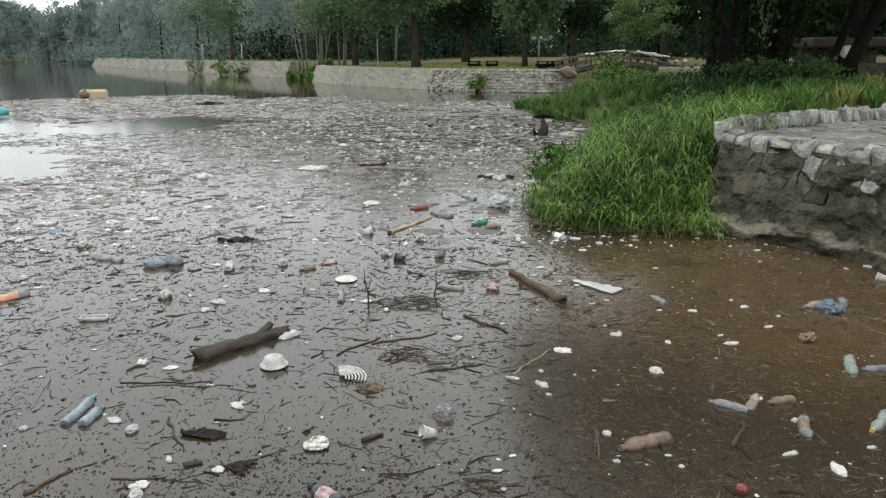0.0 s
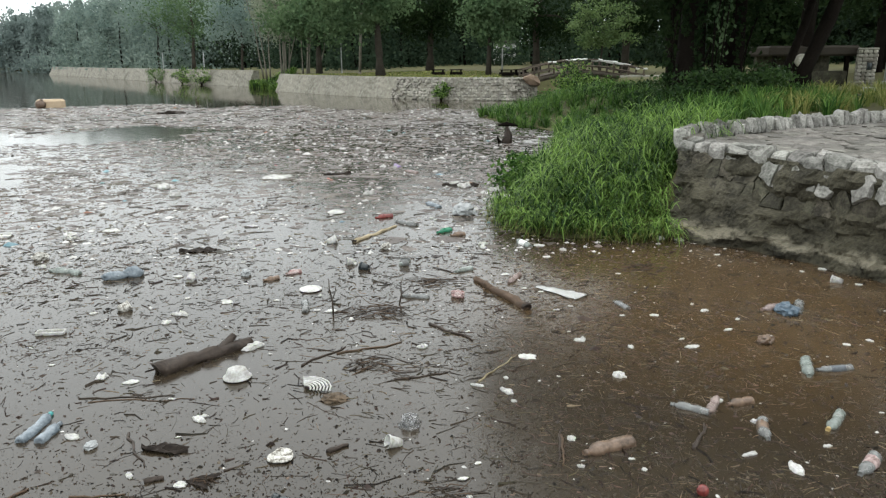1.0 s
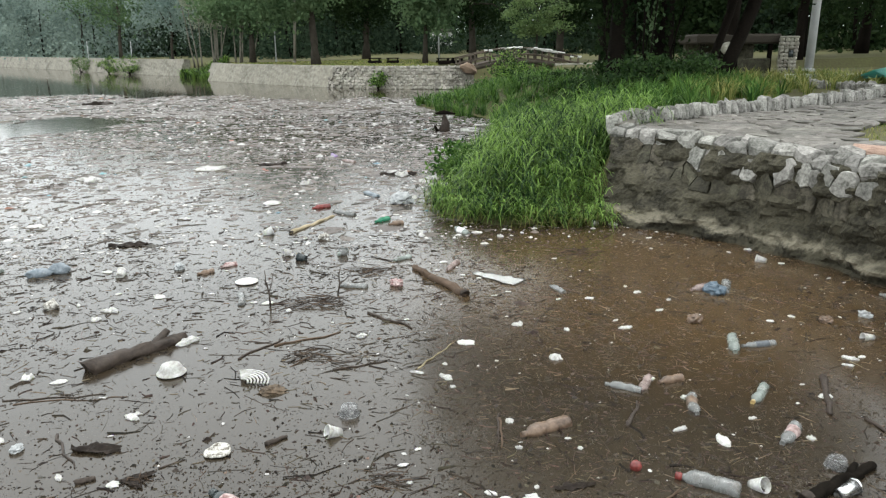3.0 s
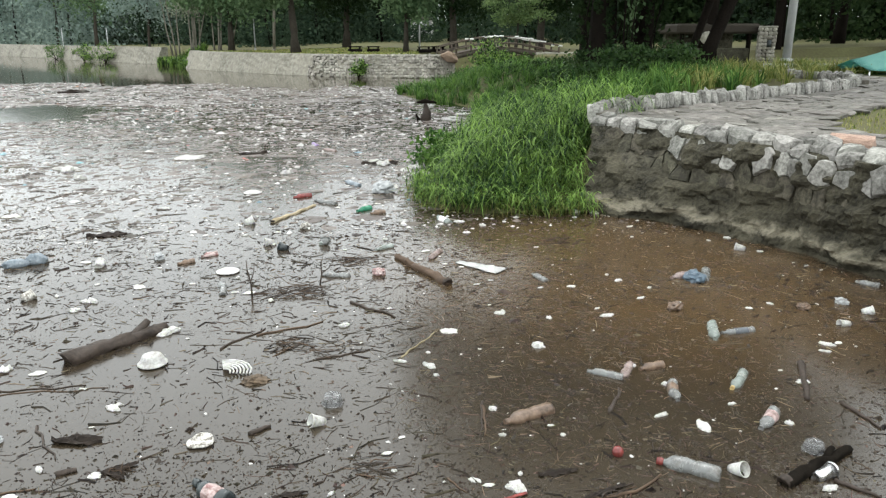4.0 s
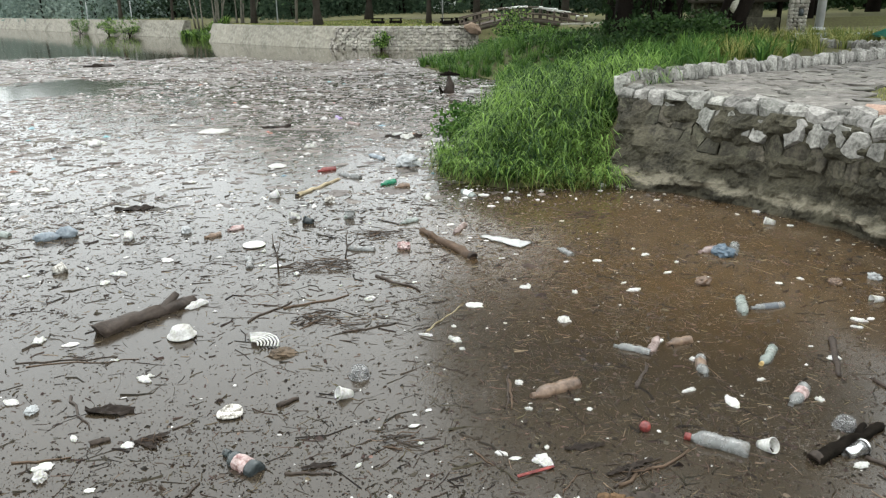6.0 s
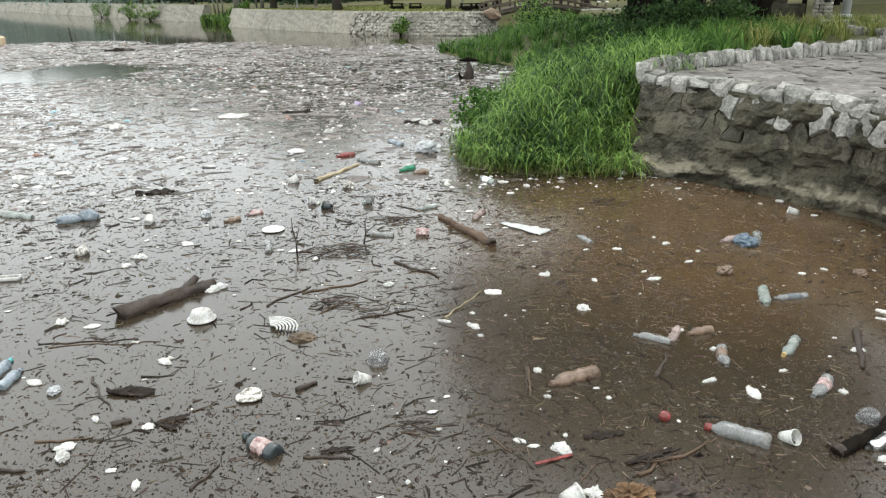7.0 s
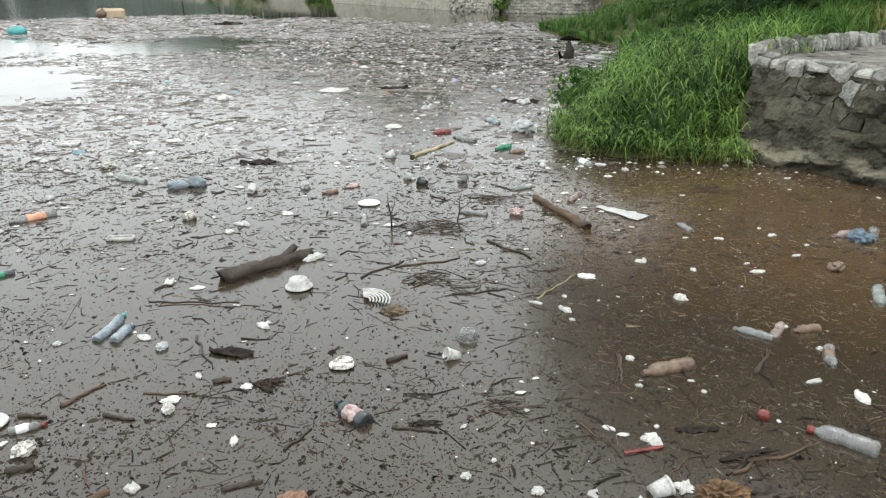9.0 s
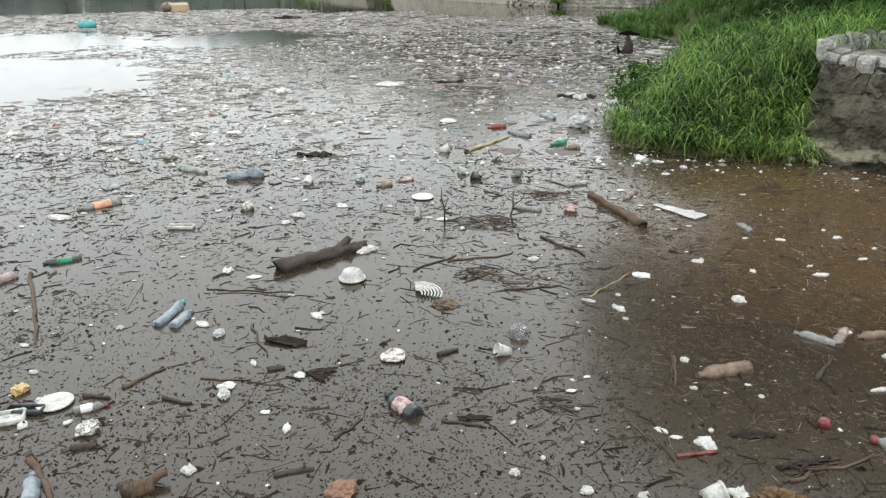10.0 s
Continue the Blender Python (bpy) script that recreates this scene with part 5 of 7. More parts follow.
def bottle(x1, y1, x2, y2, r, colour, label_mat, label, cap=""):
    """A plastic bottle lying in the water, neck at the first point: body, cap and, where it has one, a label band."""
    a, L = heading(x1, y1, x2, y2)
    r *= 0.8
    if y1 > 5:
        r = min(r, 0.042)
    L2 = min(max(L, 2.6 * r), 0.36)
    x1, y1 = (x1 + x2) / 2 - (x2 - x1) / L * L2 / 2, (y1 + y2) / 2 - (y2 - y1) / L * L2 / 2
    L = L2
    count[0] += 1
    k = count[0]
    t = thing("plastic_bottle", pose(x1, y1, r * 0.28, 0, 1.5, a), label, "bottle", "floating bottles")
    neck = min(0.32 * L, r * 1.5)
    prof = [(0.0, r * 0.33), (neck * 0.28, r * 0.34), (neck * 0.4, r * 0.42), (neck * 0.7, r * 0.8), (neck, r * 0.97)]
    n = max(8, int((L - neck) / (r * 0.3)))
    waist = 0.35 + 0.2 * ((k * 0.37) % 1)
    for i in range(1, n + 1):
        f = i / n
        rib = 0.955 if i % 2 else 1.0
        prof.append((neck + (L - neck) * f * 0.95, r * rib * (1 - 0.13 * math.exp(-((f - waist) / 0.12) ** 2))))
    prof += [(L * 0.985, r * 0.88), (L, r * 0.62), (L * 0.98, r * 0.3), (L * 0.97, r * 0.05)]
    part("body", crumple(lathe(prof, 18, 0.0, k), k, L, r, 0.6 if "large" in label else 1.0), M[colour], t)
    cp = lathe([(-0.012, r * 0.34), (-0.014, r * 0.40), (neck * 0.22, r * 0.42), (neck * 0.25, r * 0.36)], 12)
    part("cap", cp, M[cap or colour], t, cap and cap + " screw cap")
    if label_mat:
        lb = lathe([(neck + (L - neck) * 0.18, r * 1.0), (neck + (L - neck) * 0.2, r * 1.03), (neck + (L - neck) * 0.4, r * 1.02),
                    (neck + (L - neck) * 0.66, r * 1.03), (neck + (L - neck) * 0.68, r * 1.0)], 18, 0.0, k)
        part("label", crumple(lb, k, L, r), M[label_mat], t, label_mat.replace("_", " ") + " paper label")
    return t


def bag(x1, y1, x2, y2, r, colour, label):
    a, L = heading(x1, y1, x2, y2)
    t = thing("plastic_bag", pose((x1 + x2) / 2, (y1 + y2) / 2, 0, 0, 0, a), label, "bag")
    part("lobe", blob(L * 0.33, r * 0.8, r * 0.75, 3, 0.3, 2.5, 3), M[colour], t).matrix_basis = pose(-L * 0.22, 0, 0.02)
    part("lobe", blob(L * 0.26, r * 0.8, r * 0.95, 9, 0.3, 2.5, 3), M[colour], t).matrix_basis = pose(L * 0.28, 0.02, 0.03)


def bag_ball(x, y, r, colour, label):
    count[0] += 1
    ob = part("crumpled_wrapper", blob(r * 1.25, r * 0.95, r * 0.8, count[0], 0.4, 2.6, 3), M[colour], None, smooth=False)
    ob.matrix_basis = pose(x, y, r * 0.35, 0, 0, count[0] * 47)
    tagged(ob, label, "wrapper")


def cup(x, y, r, L, a, tilt, colour, label):
    """A tapered cup with a wall, a rolled rim and a base, lying on its side."""
    r, L = r * 0.88, L * 0.88
    t = thing("cup", pose(x, y, r * 0.45, 0, -tilt, a), label, "cup")
    h = L * 0.5
    bm = lathe([(-h + 0.006, r * 0.02), (-h + 0.004, r * 0.6), (-h, r * 0.68), (-h * 0.4, r * 0.79), (h, r * 0.98), (h, r * 0.92), (-h * 0.4, r * 0.72), (-h + 0.012, r * 0.6), (-h + 0.012, r * 0.02)], 18, 0.05, x)
    part("wall", bm, M[colour], t)
    rim = lathe([(h - 0.007, r * 0.99), (h - 0.004, r * 1.05), (h + 0.003, r * 1.05), (h + 0.005, r * 0.97), (h - 0.002, r * 0.92), (h - 0.007, r * 0.99)], 18, 0.05, x, closed=False)
    part("rim", rim, M[colour], t)


def dish(x, y, r, h, label):
    """A round moulded foam dish, turned upside down, its rim flat on the water."""
    t = thing("foam_dish", pose(x, y, 0.004, 0, -90, x * 70), label, "dish")
    prof = [(0.0, r * 0.86), (0.004, r), (0.010, r), (0.012, r * 0.9), (h * 0.55 + 0.008, r * 0.76), (h * 0.92 + 0.01, r * 0.64), (h + 0.012, r * 0.5), (h + 0.010, r * 0.2), (h + 0.010, r * 0.01)]
    chewed = "chewed" in label
    if chewed:
        prof = [(0.0, r * 0.9), (0.004, r * 1.05), (0.012, r), (0.013, r * 0.86), (0.005, r * 0.8), (0.006, r * 0.55), (0.004, r * 0.3), (0.006, r * 0.02)]
    part("shell", lathe(prof, 26, 0.3 if chewed else 0.03, x * 3), M["foam_dirty" if chewed else "foam"], t)


def clear_dome(x, y, r, label):
    """A thin clear plastic tub floating upside down: flat top, tapered wall and flared rim."""
    t = thing("plastic_tub", pose(x, y, 0.0, 4, -90, 20), label, "tub")
    part("wall", lathe([(0, r), (r * 0.5, r * 0.93), (r * 0.95, r * 0.84), (r * 1.02, r * 0.76), (r * 0.98, r * 0.6), (r * 0.98, r * 0.02),
                        (r * 0.95, r * 0.02), (r * 0.95, r * 0.74), (r * 0.5, r * 0.89), (0, r * 0.96)], 20, 0.14, x, closed=False), M["clear"], t)
    part("rim", lathe([(-0.004, r * 0.98), (-0.002, r * 1.14), (0.006, r * 1.14), (0.008, r * 0.98)], 20, closed=False), M["clear"], t)


def tray(x, y, sx, sy, a, colour, label):
    """A shallow moulded tray with raised sides."""
    t = thing("tray", pose(x, y, 0.0, 2, 0, a), label, "tray")
    part("base", box(sx, sy, 0.012, (0, 0, -0.002), 0.004), M[colour], t)
    for px, py, wx, wy in ((0, sy / 2, sx, 0.012), (0, -sy / 2, sx, 0.012), (sx / 2, 0, 0.012, sy), (-sx / 2, 0, 0.012, sy)):
        part("side", box(wx, wy, 0.028, (px, py, 0.0), 0.004), M[colour], t)


def ball(x, y, r):
    ob = part("ball", blob(r, r, r * 0.96, 2, 0.06, 1.5, 3), M["red"])
    ob.matrix_basis = pose(x, y, r * 0.5)
    tagged(ob, "small scuffed red ball floating in straw", "ball")


def straw_red(x1, y1, x2, y2):
    a, L = heading(x1, y1, x2, y2)
    ob = part("plastic_strip", box(L, 0.016, 0.008, (0, 0, 0), 0.002), M["red"], smooth=False)
    ob.matrix_basis = pose((x1 + x2) / 2, (y1 + y2) / 2, 0.004, 0, 0, a)
    tagged(ob, "thin flat red plastic strip on the water", "strip")


def log(x1, y1, x2, y2, r, stub, mat, label):
    """A crooked log with broken ends and, where it has one, a stub of a branch."""
    a, L = heading(x1, y1, x2, y2)
    count[0] += 1
    k = count[0]
    t = thing("log", pose(x1, y1, r * 0.35, 0, 0, a), label, "log")
    n = 22
    slim = 0.46 if L > 0.4 else 0.25
    pts = [(L * i / n, 0.03 * L * noise.noise(Vector((i * 0.22, k, 0))), 0.02 * L * noise.noise(Vector((k, i * 0.25, 2)))) for i in range(n + 1)]
    rad = [r * (1.12 - slim * i / n + 0.2 * noise.noise(Vector((i * 0.6, k, 7)))) for i in range(n + 1)]
    rad[-1] *= 0.72
    part("stem", tube(pts, rad, 14, 0.42, k), M[mat], t)
    # a slanting broken end: torn rim round a dark rotten hollow
    bm = bmesh.new()
    rings = []
    for x, q in ((0.02, 1.05), (-0.3 * r, 0.96), (-0.28 * r, 0.8), (-0.05 * r, 0.6), (0.0, 0.05)):
        ring = []
        for j in range(14):
            g = 2 * math.pi * j / 14
            torn = 0.35 * r * noise.noise(Vector((math.cos(g) * 2.2, math.sin(g) * 2.2, k))) if x < 0 else 0
            ring.append(bm.verts.new((x + torn - 0.5 * r * math.sin(g) * (x < 0), pts[0][1] + rad[0] * q * math.cos(g), pts[0][2] + rad[0] * q * math.sin(g))))
        rings.append(ring)
    for p, q in zip(rings, rings[1:]):
        for j in range(14):
            bm.faces.new((p[j], p[(j + 1) % 14], q[(j + 1) % 14], q[j]))
    bm.faces.new(rings[-1])
    part("broken_end", bm, M["log"], t, "torn hollow end")
    if stub:
        i = int(n * 0.66)
        b = Vector(pts[i])
        part("branch_stub", tube([b, b + Vector((0.9 * r, r * 0.45, r * 0.55)), b + Vector((1.9 * r, r * 0.75, r * 0.95)), b + Vector((2.6 * r, r * 0.8, r * 1.3 * (0.5 + stub)))],
                                 [r * 0.72, r * 0.62, r * 0.5, r * 0.42], 9, 0.4, k), M[mat], t)
    return t


def bark_scrap(x, y, L, w, a, label):
    """A torn curling strip of bark with frayed ends."""
    count[0] += 1
    k = count[0]
    bm = bmesh.new()
    nx, ny = 14, 5
    g = []
    for i in range(nx + 1):
        f = i / nx
        wide = w * (0.35 + 0.65 * math.sin(math.pi * min(1, max(0.08, f)))) * (1 + 0.6 * noise.noise(Vector((f * 7, k, 1))))
        row = []
        for j in range(ny + 1):
            e = j / ny - 0.5
            fray = 0.12 * L * noise.noise(Vector((j * 1.9, k, 3))) * (abs(f - 0.5) * 2) ** 3
            row.append(bm.verts.new(((f - 0.5) * L + fray, e * wide + 0.12 * w * noise.noise(Vector((f * 4, k, 8))),
                                     0.008 + 0.35 * w * (0.25 - e * e) + 0.22 * w * noise.noise(Vector((f * 6, e * 5, k))))))
        g.append(row)
    for i in range(nx):
        for j in range(ny):
            bm.faces.new((g[i][j], g[i + 1][j], g[i + 1][j + 1], g[i][j + 1]))
    bmesh.ops.solidify(bm, geom=list(bm.faces), thickness=0.006)
    ob = part("bark_scrap", bm, M["log"], None, smooth=False)
    ob.matrix_basis = pose(x, y, 0.0, 0, 0, a)
    tagged(ob, label, "bark")


def stick(x1, y1, x2, y2, r):
    a, L = heading(x1, y1, x2, y2)
    count[0] += 1
    k = count[0]
    bm = tube([(L * i / 7, 0.09 * L * noise.noise(Vector((i * 0.5, k * 1.7, 0))), r * 0.5 + r * noise.noise(Vector((k, i, 2)))) for i in range(8)],
              [r * (1 - 0.07 * i) for i in range(8)], 7, 0.25, k)
    b = Vector((L * 0.6, 0, r * 0.4))
    if k % 3 == 0:
        tube([b, b + Vector((L * 0.08, L * 0.07, r)), b + Vector((L * 0.15, L * 0.1, r))], [r * 0.6, r * 0.45, r * 0.25], 5, 0, 0, bm)
    ob = part("stick", bm, M[("log", "log", "log_light")[k % 3]])
    ob.matrix_basis = pose(x1, y1, 0.0, 0, 0, a)
    tagged(ob, ("dark wet stick floating on muddy water", "thin dark stick with peeling bark", "thin brown stick floating on muddy water")[k % 3], "stick", "loose sticks")


def twig_heap(x, y, w, n, h):
    """A mat of caught twigs that stands a little proud of the water."""
    count[0] += 1
    r = random.Random(count[0])
    t = thing("twig_heap", pose(x, y, 0), "tangled heap of dark twigs caught on the water", "twigs", "heaps of twigs")
    for i in range(n):
        cx, cy = r.gauss(0, w * 0.36), r.gauss(0, w * 0.24)
        a, L = r.uniform(-0.7, 0.9) + (math.pi if r.random() < 0.5 else 0), w * r.uniform(0.2, 0.75)
        rr = r.uniform(0.0015, 0.0042)
        z = max(0.0, h * (1 - (cx * cx + cy * cy * 2) / (w * w) * 3)) * r.random()
        dx, dy = math.cos(a) * L / 2, math.sin(a) * L / 2
        bm = tube([(cx - dx, cy - dy, max(0, z - r.random() * h * 0.6)), (cx + r.gauss(0, 0.012), cy + r.gauss(0, 0.012), z + 0.004), (cx + dx, cy + dy, max(0, z + r.gauss(0, h * 0.4)))],
                  [rr, rr, rr * 0.5], 4)
        part("twig", bm, M["log" if i % 3 else "log_light"], t)



def twig(x, y, h, a, label):
    t = thing("twig", pose(x, y, -0.02, 0, 0, a), label, "twig")
    part("stem", tube([(0, 0, 0), (h * 0.14, 0.0, h * 0.4), (h * 0.22, 0.02, h * 0.75), (h * 0.34, 0.02, h)], [0.008, 0.007, 0.005, 0.003], 6, 0.2, x), M["log"], t)
    part("fork", tube([(h * 0.15, 0, h * 0.45), (h * 0.4, -0.03, h * 0.6), (h * 0.55, -0.05, h * 0.85)], [0.005, 0.004, 0.002], 5), M["log"], t)
    part("fork", tube([(h * 0.2, 0.01, h * 0.65), (h * 0.02, 0.04, h * 0.85)], [0.004, 0.002], 5), M["log"], t)


def rib_foam(x, y):
    """A white ribbed piece of packing, curved ribs side by side."""
    t = thing("ribbed_packing", pose(x, y, 0.006, 0, 0, -20), "white ribbed foam packing beside a mud lump", "packing")
    for i in range(7):
        R = 0.04 + 0.021 * i
        pts = [(R * math.cos(f) - 0.04, R * math.sin(f) - 0.02, 0.012 + 0.008 * math.sin(f)) for f in (0.1, 0.5, 0.9, 1.3, 1.7, 2.1)]
        part("rib", tube(pts, [0.0065] * 6, 6), M["foam"], t)


def mud_lump(x, y, r):
    ob = part("mud_lump", blob(r * 1.1, r * 0.8, r * 0.45, 12, 0.5, 3, 3), M["mud"], None, smooth=False)
    ob.matrix_basis = pose(x, y, 0.0)
    tagged(ob, "brown lump of mud and roots on the water", "lump")


def wood_slab(x, y, r):
    """A broken slab of rotten wood, dark above with an orange-brown torn side."""
    t = thing("wood_slab", pose(x, y, 0.01, 0, 0, -8), "broken slab of dark rotten wood with orange flank", "wood")
    part("slab", blob(r * 1.05, r * 0.5, r * 0.34, 21, 0.6, 3.4, 4), M["log"], t, smooth=False).matrix_basis = pose(r * 0.45, -0.01, 0)
    part("torn_flank", blob(r * 0.62, r * 0.34, r * 0.3, 22, 0.65, 3.8, 4), M["rot"], t, "orange brown torn flank", smooth=False).matrix_basis = pose(-r * 0.42, -0.02, 0.018, 0, -8, 0)


def snag(x, y):
    t = thing("snag", pose(x, y, 0), "black broken snag sticking out of the debris", "snag")
    part("stump", tube([(0, 0, -0.1), (0.05, 0, 0.2), (0.02, 0, 0.42)], [0.2, 0.11, 0.04], 9, 0.45, 3), M["log"], t)
    part("branch", tube([(-0.2, 0, 0.44), (0.0, 0, 0.47), (0.3, 0, 0.43)], [0.02, 0.06, 0.015], 7, 0.3, 5), M["bark_dark"], t)
    part("branch", tube([(-0.15, 0, 0.0), (-0.22, 0, 0.16)], [0.05, 0.02], 6, 0.3, 6), M["bark_dark"], t)


FOAM_SHAPES = {}


def foam_shape(kind, k):
    """One of a few torn foam forms: chip, flat, shard, torn or crescent."""
    key = (kind, k)
    if key in FOAM_SHAPES:
        return FOAM_SHAPES[key]
    r = random.Random(hash(len(kind)) * 31 + k)
    bm = bmesh.new()
    n = 16
    thick = {"chip": 0.34, "flat": 0.13, "shard": 0.16, "torn": 0.2, "crescent": 0.28}[kind]
    rim = []
    for i in range(n):
        a = 2 * math.pi * i / n
        w = {"chip": 0.8, "flat": 0.6, "shard": 0.3, "torn": 0.55, "crescent": 0.75}[kind]
        q = 0.5 * (1 + (0.6 if kind == "torn" else 0.5) * noise.noise(Vector((2.1 * math.cos(a) + k * 3.3, 2.1 * math.sin(a), k + len(kind)))) + r.uniform(-0.1, 0.1))
        if kind == "shard":
            w = 0.12 + 0.3 * (1 + math.cos(a)) / 2
        px, py = q * math.cos(a), q * math.sin(a) * w
        if kind == "crescent":
            py += 0.9 * px * px - 0.15
            py = py * 0.8
        rim.append((px, py))
    lo = [bm.verts.new((x * 0.93, y * 0.93, -thick * 0.35)) for x, y in rim]
    mid = [bm.verts.new((x, y, thick * (0.15 + 0.3 * noise.noise(Vector((x * 3, y * 3, k)))))) for x, y in rim]
    top = [bm.verts.new((x * 0.78, y * 0.78, thick * (0.55 + 0.8 * noise.noise(Vector((x * 4, y * 4, k + 5)))))) for x, y in rim]
    for p, q in ((lo, mid), (mid, top)):
        for i in range(n):
            bm.faces.new((p[i], p[(i + 1) % n], q[(i + 1) % n], q[i]))
    c = bm.verts.new((0.03, 0, thick * 0.6))
    for i in range(n):
        bm.faces.new((top[i], top[(i + 1) % n], c))
    bm.faces.new(list(reversed(lo)))
    me = bpy.data.meshes.new("foam_fragment")
    bm.to_mesh(me)
    bm.free()
    me.materials.append(M["foam"])
    FOAM_SHAPES[key] = me
    return me


def foam_piece(x, y, size, kind):
    count[0] += 1
    k = count[0]
    ob = new("foam_fragment", foam_shape(kind, k % 5))
    ob.matrix_basis = pose(x, y, 0.003, 0, 0, (k * 67) % 360 if kind in ("chip", "torn") else (k * 37) % 60 - 30) @ Matrix.Diagonal((size, size, size, 1))
    words = {"chip": "small chunky white foam chip on the water", "flat": "flat white scrap of foam on the water",
             "shard": "narrow white shard of foam on the water", "torn": "torn white foam piece with ragged edges",
             "crescent": "curved white piece of a foam cup"}
    return tagged(ob, words[kind], "foam scrap", "foam scraps")


def sheet(x1, y1, x2, y2):
    """A torn, creased sheet of white plastic floating flat."""
    a, L = heading(x1, y1, x2, y2)
    bm = bmesh.new()
    nx, ny = 16, 6
    g = []
    for i in range(nx + 1):
        row = []
        for j in range(ny + 1):
            f = i / nx
            w = (0.035 + 0.07 * f) * (1 + 0.7 * noise.noise(Vector((f * 8, 1 + 3 * (j > ny / 2), 0))))
            y = (j / ny - 0.5) * w * 2 + 0.03 * noise.noise(Vector((f * 5, 0.5, 4)))
            row.append(bm.verts.new((f * L, y, 0.012 + 0.005 * noise.noise(Vector((f * 3, j * 0.3, 1))))))
        g.append(row)
    for i in range(nx):
        for j in range(ny):
            bm.faces.new((g[i][j], g[i + 1][j], g[i + 1][j + 1], g[i][j + 1]))
    bmesh.ops.solidify(bm, geom=list(bm.faces), thickness=0.004)
    ob = part("plastic_sheet", bm, M["white"], None)
    ob.matrix_basis = pose(x1, y1, 0.0, 0, 0, a)
    tagged(ob, "torn creased sheet of white plastic", "plastic sheet")


bottle(1.75, 5.87, 1.81, 5.68, 0.036, "grey", "", "small grey plastic bottle floating beside a torn sheet")
bottle(2.90, 5.59, 3.14, 5.69, 0.05, "pink", "", "pink tinted plastic bottle in a cluster of litter")
bottle(3.30, 5.78, 3.13, 5.48, 0.05, "grey", "", "cloudy grey plastic bottle in a cluster of litter")
bottle(2.59, 4.30, 2.71, 4.56, 0.05, "pale", "", "stubby pale green plastic bottle beside a clear one")
bottle(2.70, 4.39, 2.95, 4.42, 0.036, "grey", "dark", "clear grey plastic bottle with a dark label")
bottle(1.57, 3.95, 1.74, 3.83, 0.036, "grey", "", "dented clear plastic bottle without its label")
bottle(1.74, 3.84, 1.86, 4.02, 0.036, "pink", "", "short pink plastic bottle beside a clear one")
bottle(2.32, 3.60, 2.51, 3.80, 0.04, "pale", "", "pale green plastic bottle with a yellow cap", "yellow")
bottle(1.94, 3.52, 2.01, 3.73, 0.042, "grey", "brown", "crumpled clear bottle with a muddy label")
bottle(2.23, 3.15, 2.41, 3.32, 0.045, "grey", "faded_red", "clear plastic bottle with a faded red label")
bottle(0.92, 3.42, 1.20, 3.53, 0.055, "brown", "", "muddy brown large plastic bottle lying in straw")
bottle(1.56, 2.93, 1.79, 2.77, 0.058, "grey", "", "large clear plastic bottle with a red cap", "red")
bottle(4.37, 5.23, 4.48, 5.10, 0.04, "grey", "", "clear plastic bottle floating below the stone wall")
bottle(-2.10, 4.04, -2.12, 3.72, 0.042, "blue", "", "blue grey plastic bottle with a teal cap", "teal")
bottle(-1.99, 3.91, -2.01, 3.71, 0.042, "blue", "", "short blue grey plastic bottle beside another")
bottle(-3.36, 4.58, -3.16, 4.71, 0.035, "black", "green", "dark plastic bottle with a green label")
bottle(-3.51, 4.15, -3.43, 4.35, 0.05, "pink", "", "pink tinted plastic bottle among sticks")
bottle(-1.97, 2.89, -2.10, 2.83, 0.033, "grey", "white", "clear bottle with a white label and red cap", "red")
bottle(-3.86, 5.73, -3.52, 6.10, 0.075, "grey", "orange", "clear plastic bottle with a broad orange label")
bottle(-3.57, 7.20, -3.16, 7.05, 0.06, "pale", "", "pale plastic bottle half sunk in debris")
bottle(-0.63, 3.10, -0.47, 2.94, 0.06, "black", "faded_red", "fat dark bottle with a red and white label")
bottle(-2.00, 2.36, -1.91, 2.20, 0.045, "blue", "", "pale blue plastic bottle beside a stick")
bottle(-0.41, 9.46, -0.20, 9.57, 0.07, "red", "", "red plastic bottle at the end of a pole")
bottle(-0.14, 9.25, 0.12, 8.99, 0.07, "grey", "", "clear plastic bottle beside a red one")
bottle(0.36, 8.56, 0.52, 8.70, 0.07, "green", "", "bright green plastic bottle floating in debris", "green")
bottle(0.25, 10.49, 0.48, 10.08, 0.06, "blue", "", "grey blue plastic bottle in dense debris")
bottle(-0.30, 14.76, -0.08, 13.88, 0.1, "purple", "", "purple plastic bottle in dense debris")
bottle(-0.05, 13.68, 0.20, 13.35, 0.1, "pink", "", "pink plastic bottle in dense debris")
bottle(0.01, 7.32, -0.07, 7.16, 0.04, "pale", "", "short pale plastic bottle in dense debris")
bottle(-0.05, 6.16, 0.18, 6.10, 0.04, "grey", "", "clear plastic bottle beside a heap of twigs")
bottle(-0.90, 6.08, -0.85, 5.78, 0.04, "grey", "", "small cloudy plastic bottle in debris")
bag_ball(-1.71, 3.65, 0.03, "grey_foam", "small grey crumpled packet near a bark scrap")
bag(-2.89, 6.86, -2.57, 6.97, 0.068, "blue", "blue grey plastic bag with two lobes")
bag_ball(3.06, 5.51, 0.075, "blue_bag", "crumpled blue plastic bag in a cluster of bottles")
bottle(1.90, 3.93, 2.06, 3.97, 0.04, "brown", "", "crumpled muddy plastic bottle in shallow brown water")
bag_ball(2.59, 4.90, 0.05, "brown", "crumpled grey brown carton in shallow water")
bag_ball(-2.47, 2.98, 0.035, "yellow", "crumpled yellow wrapper beside a foam plate")
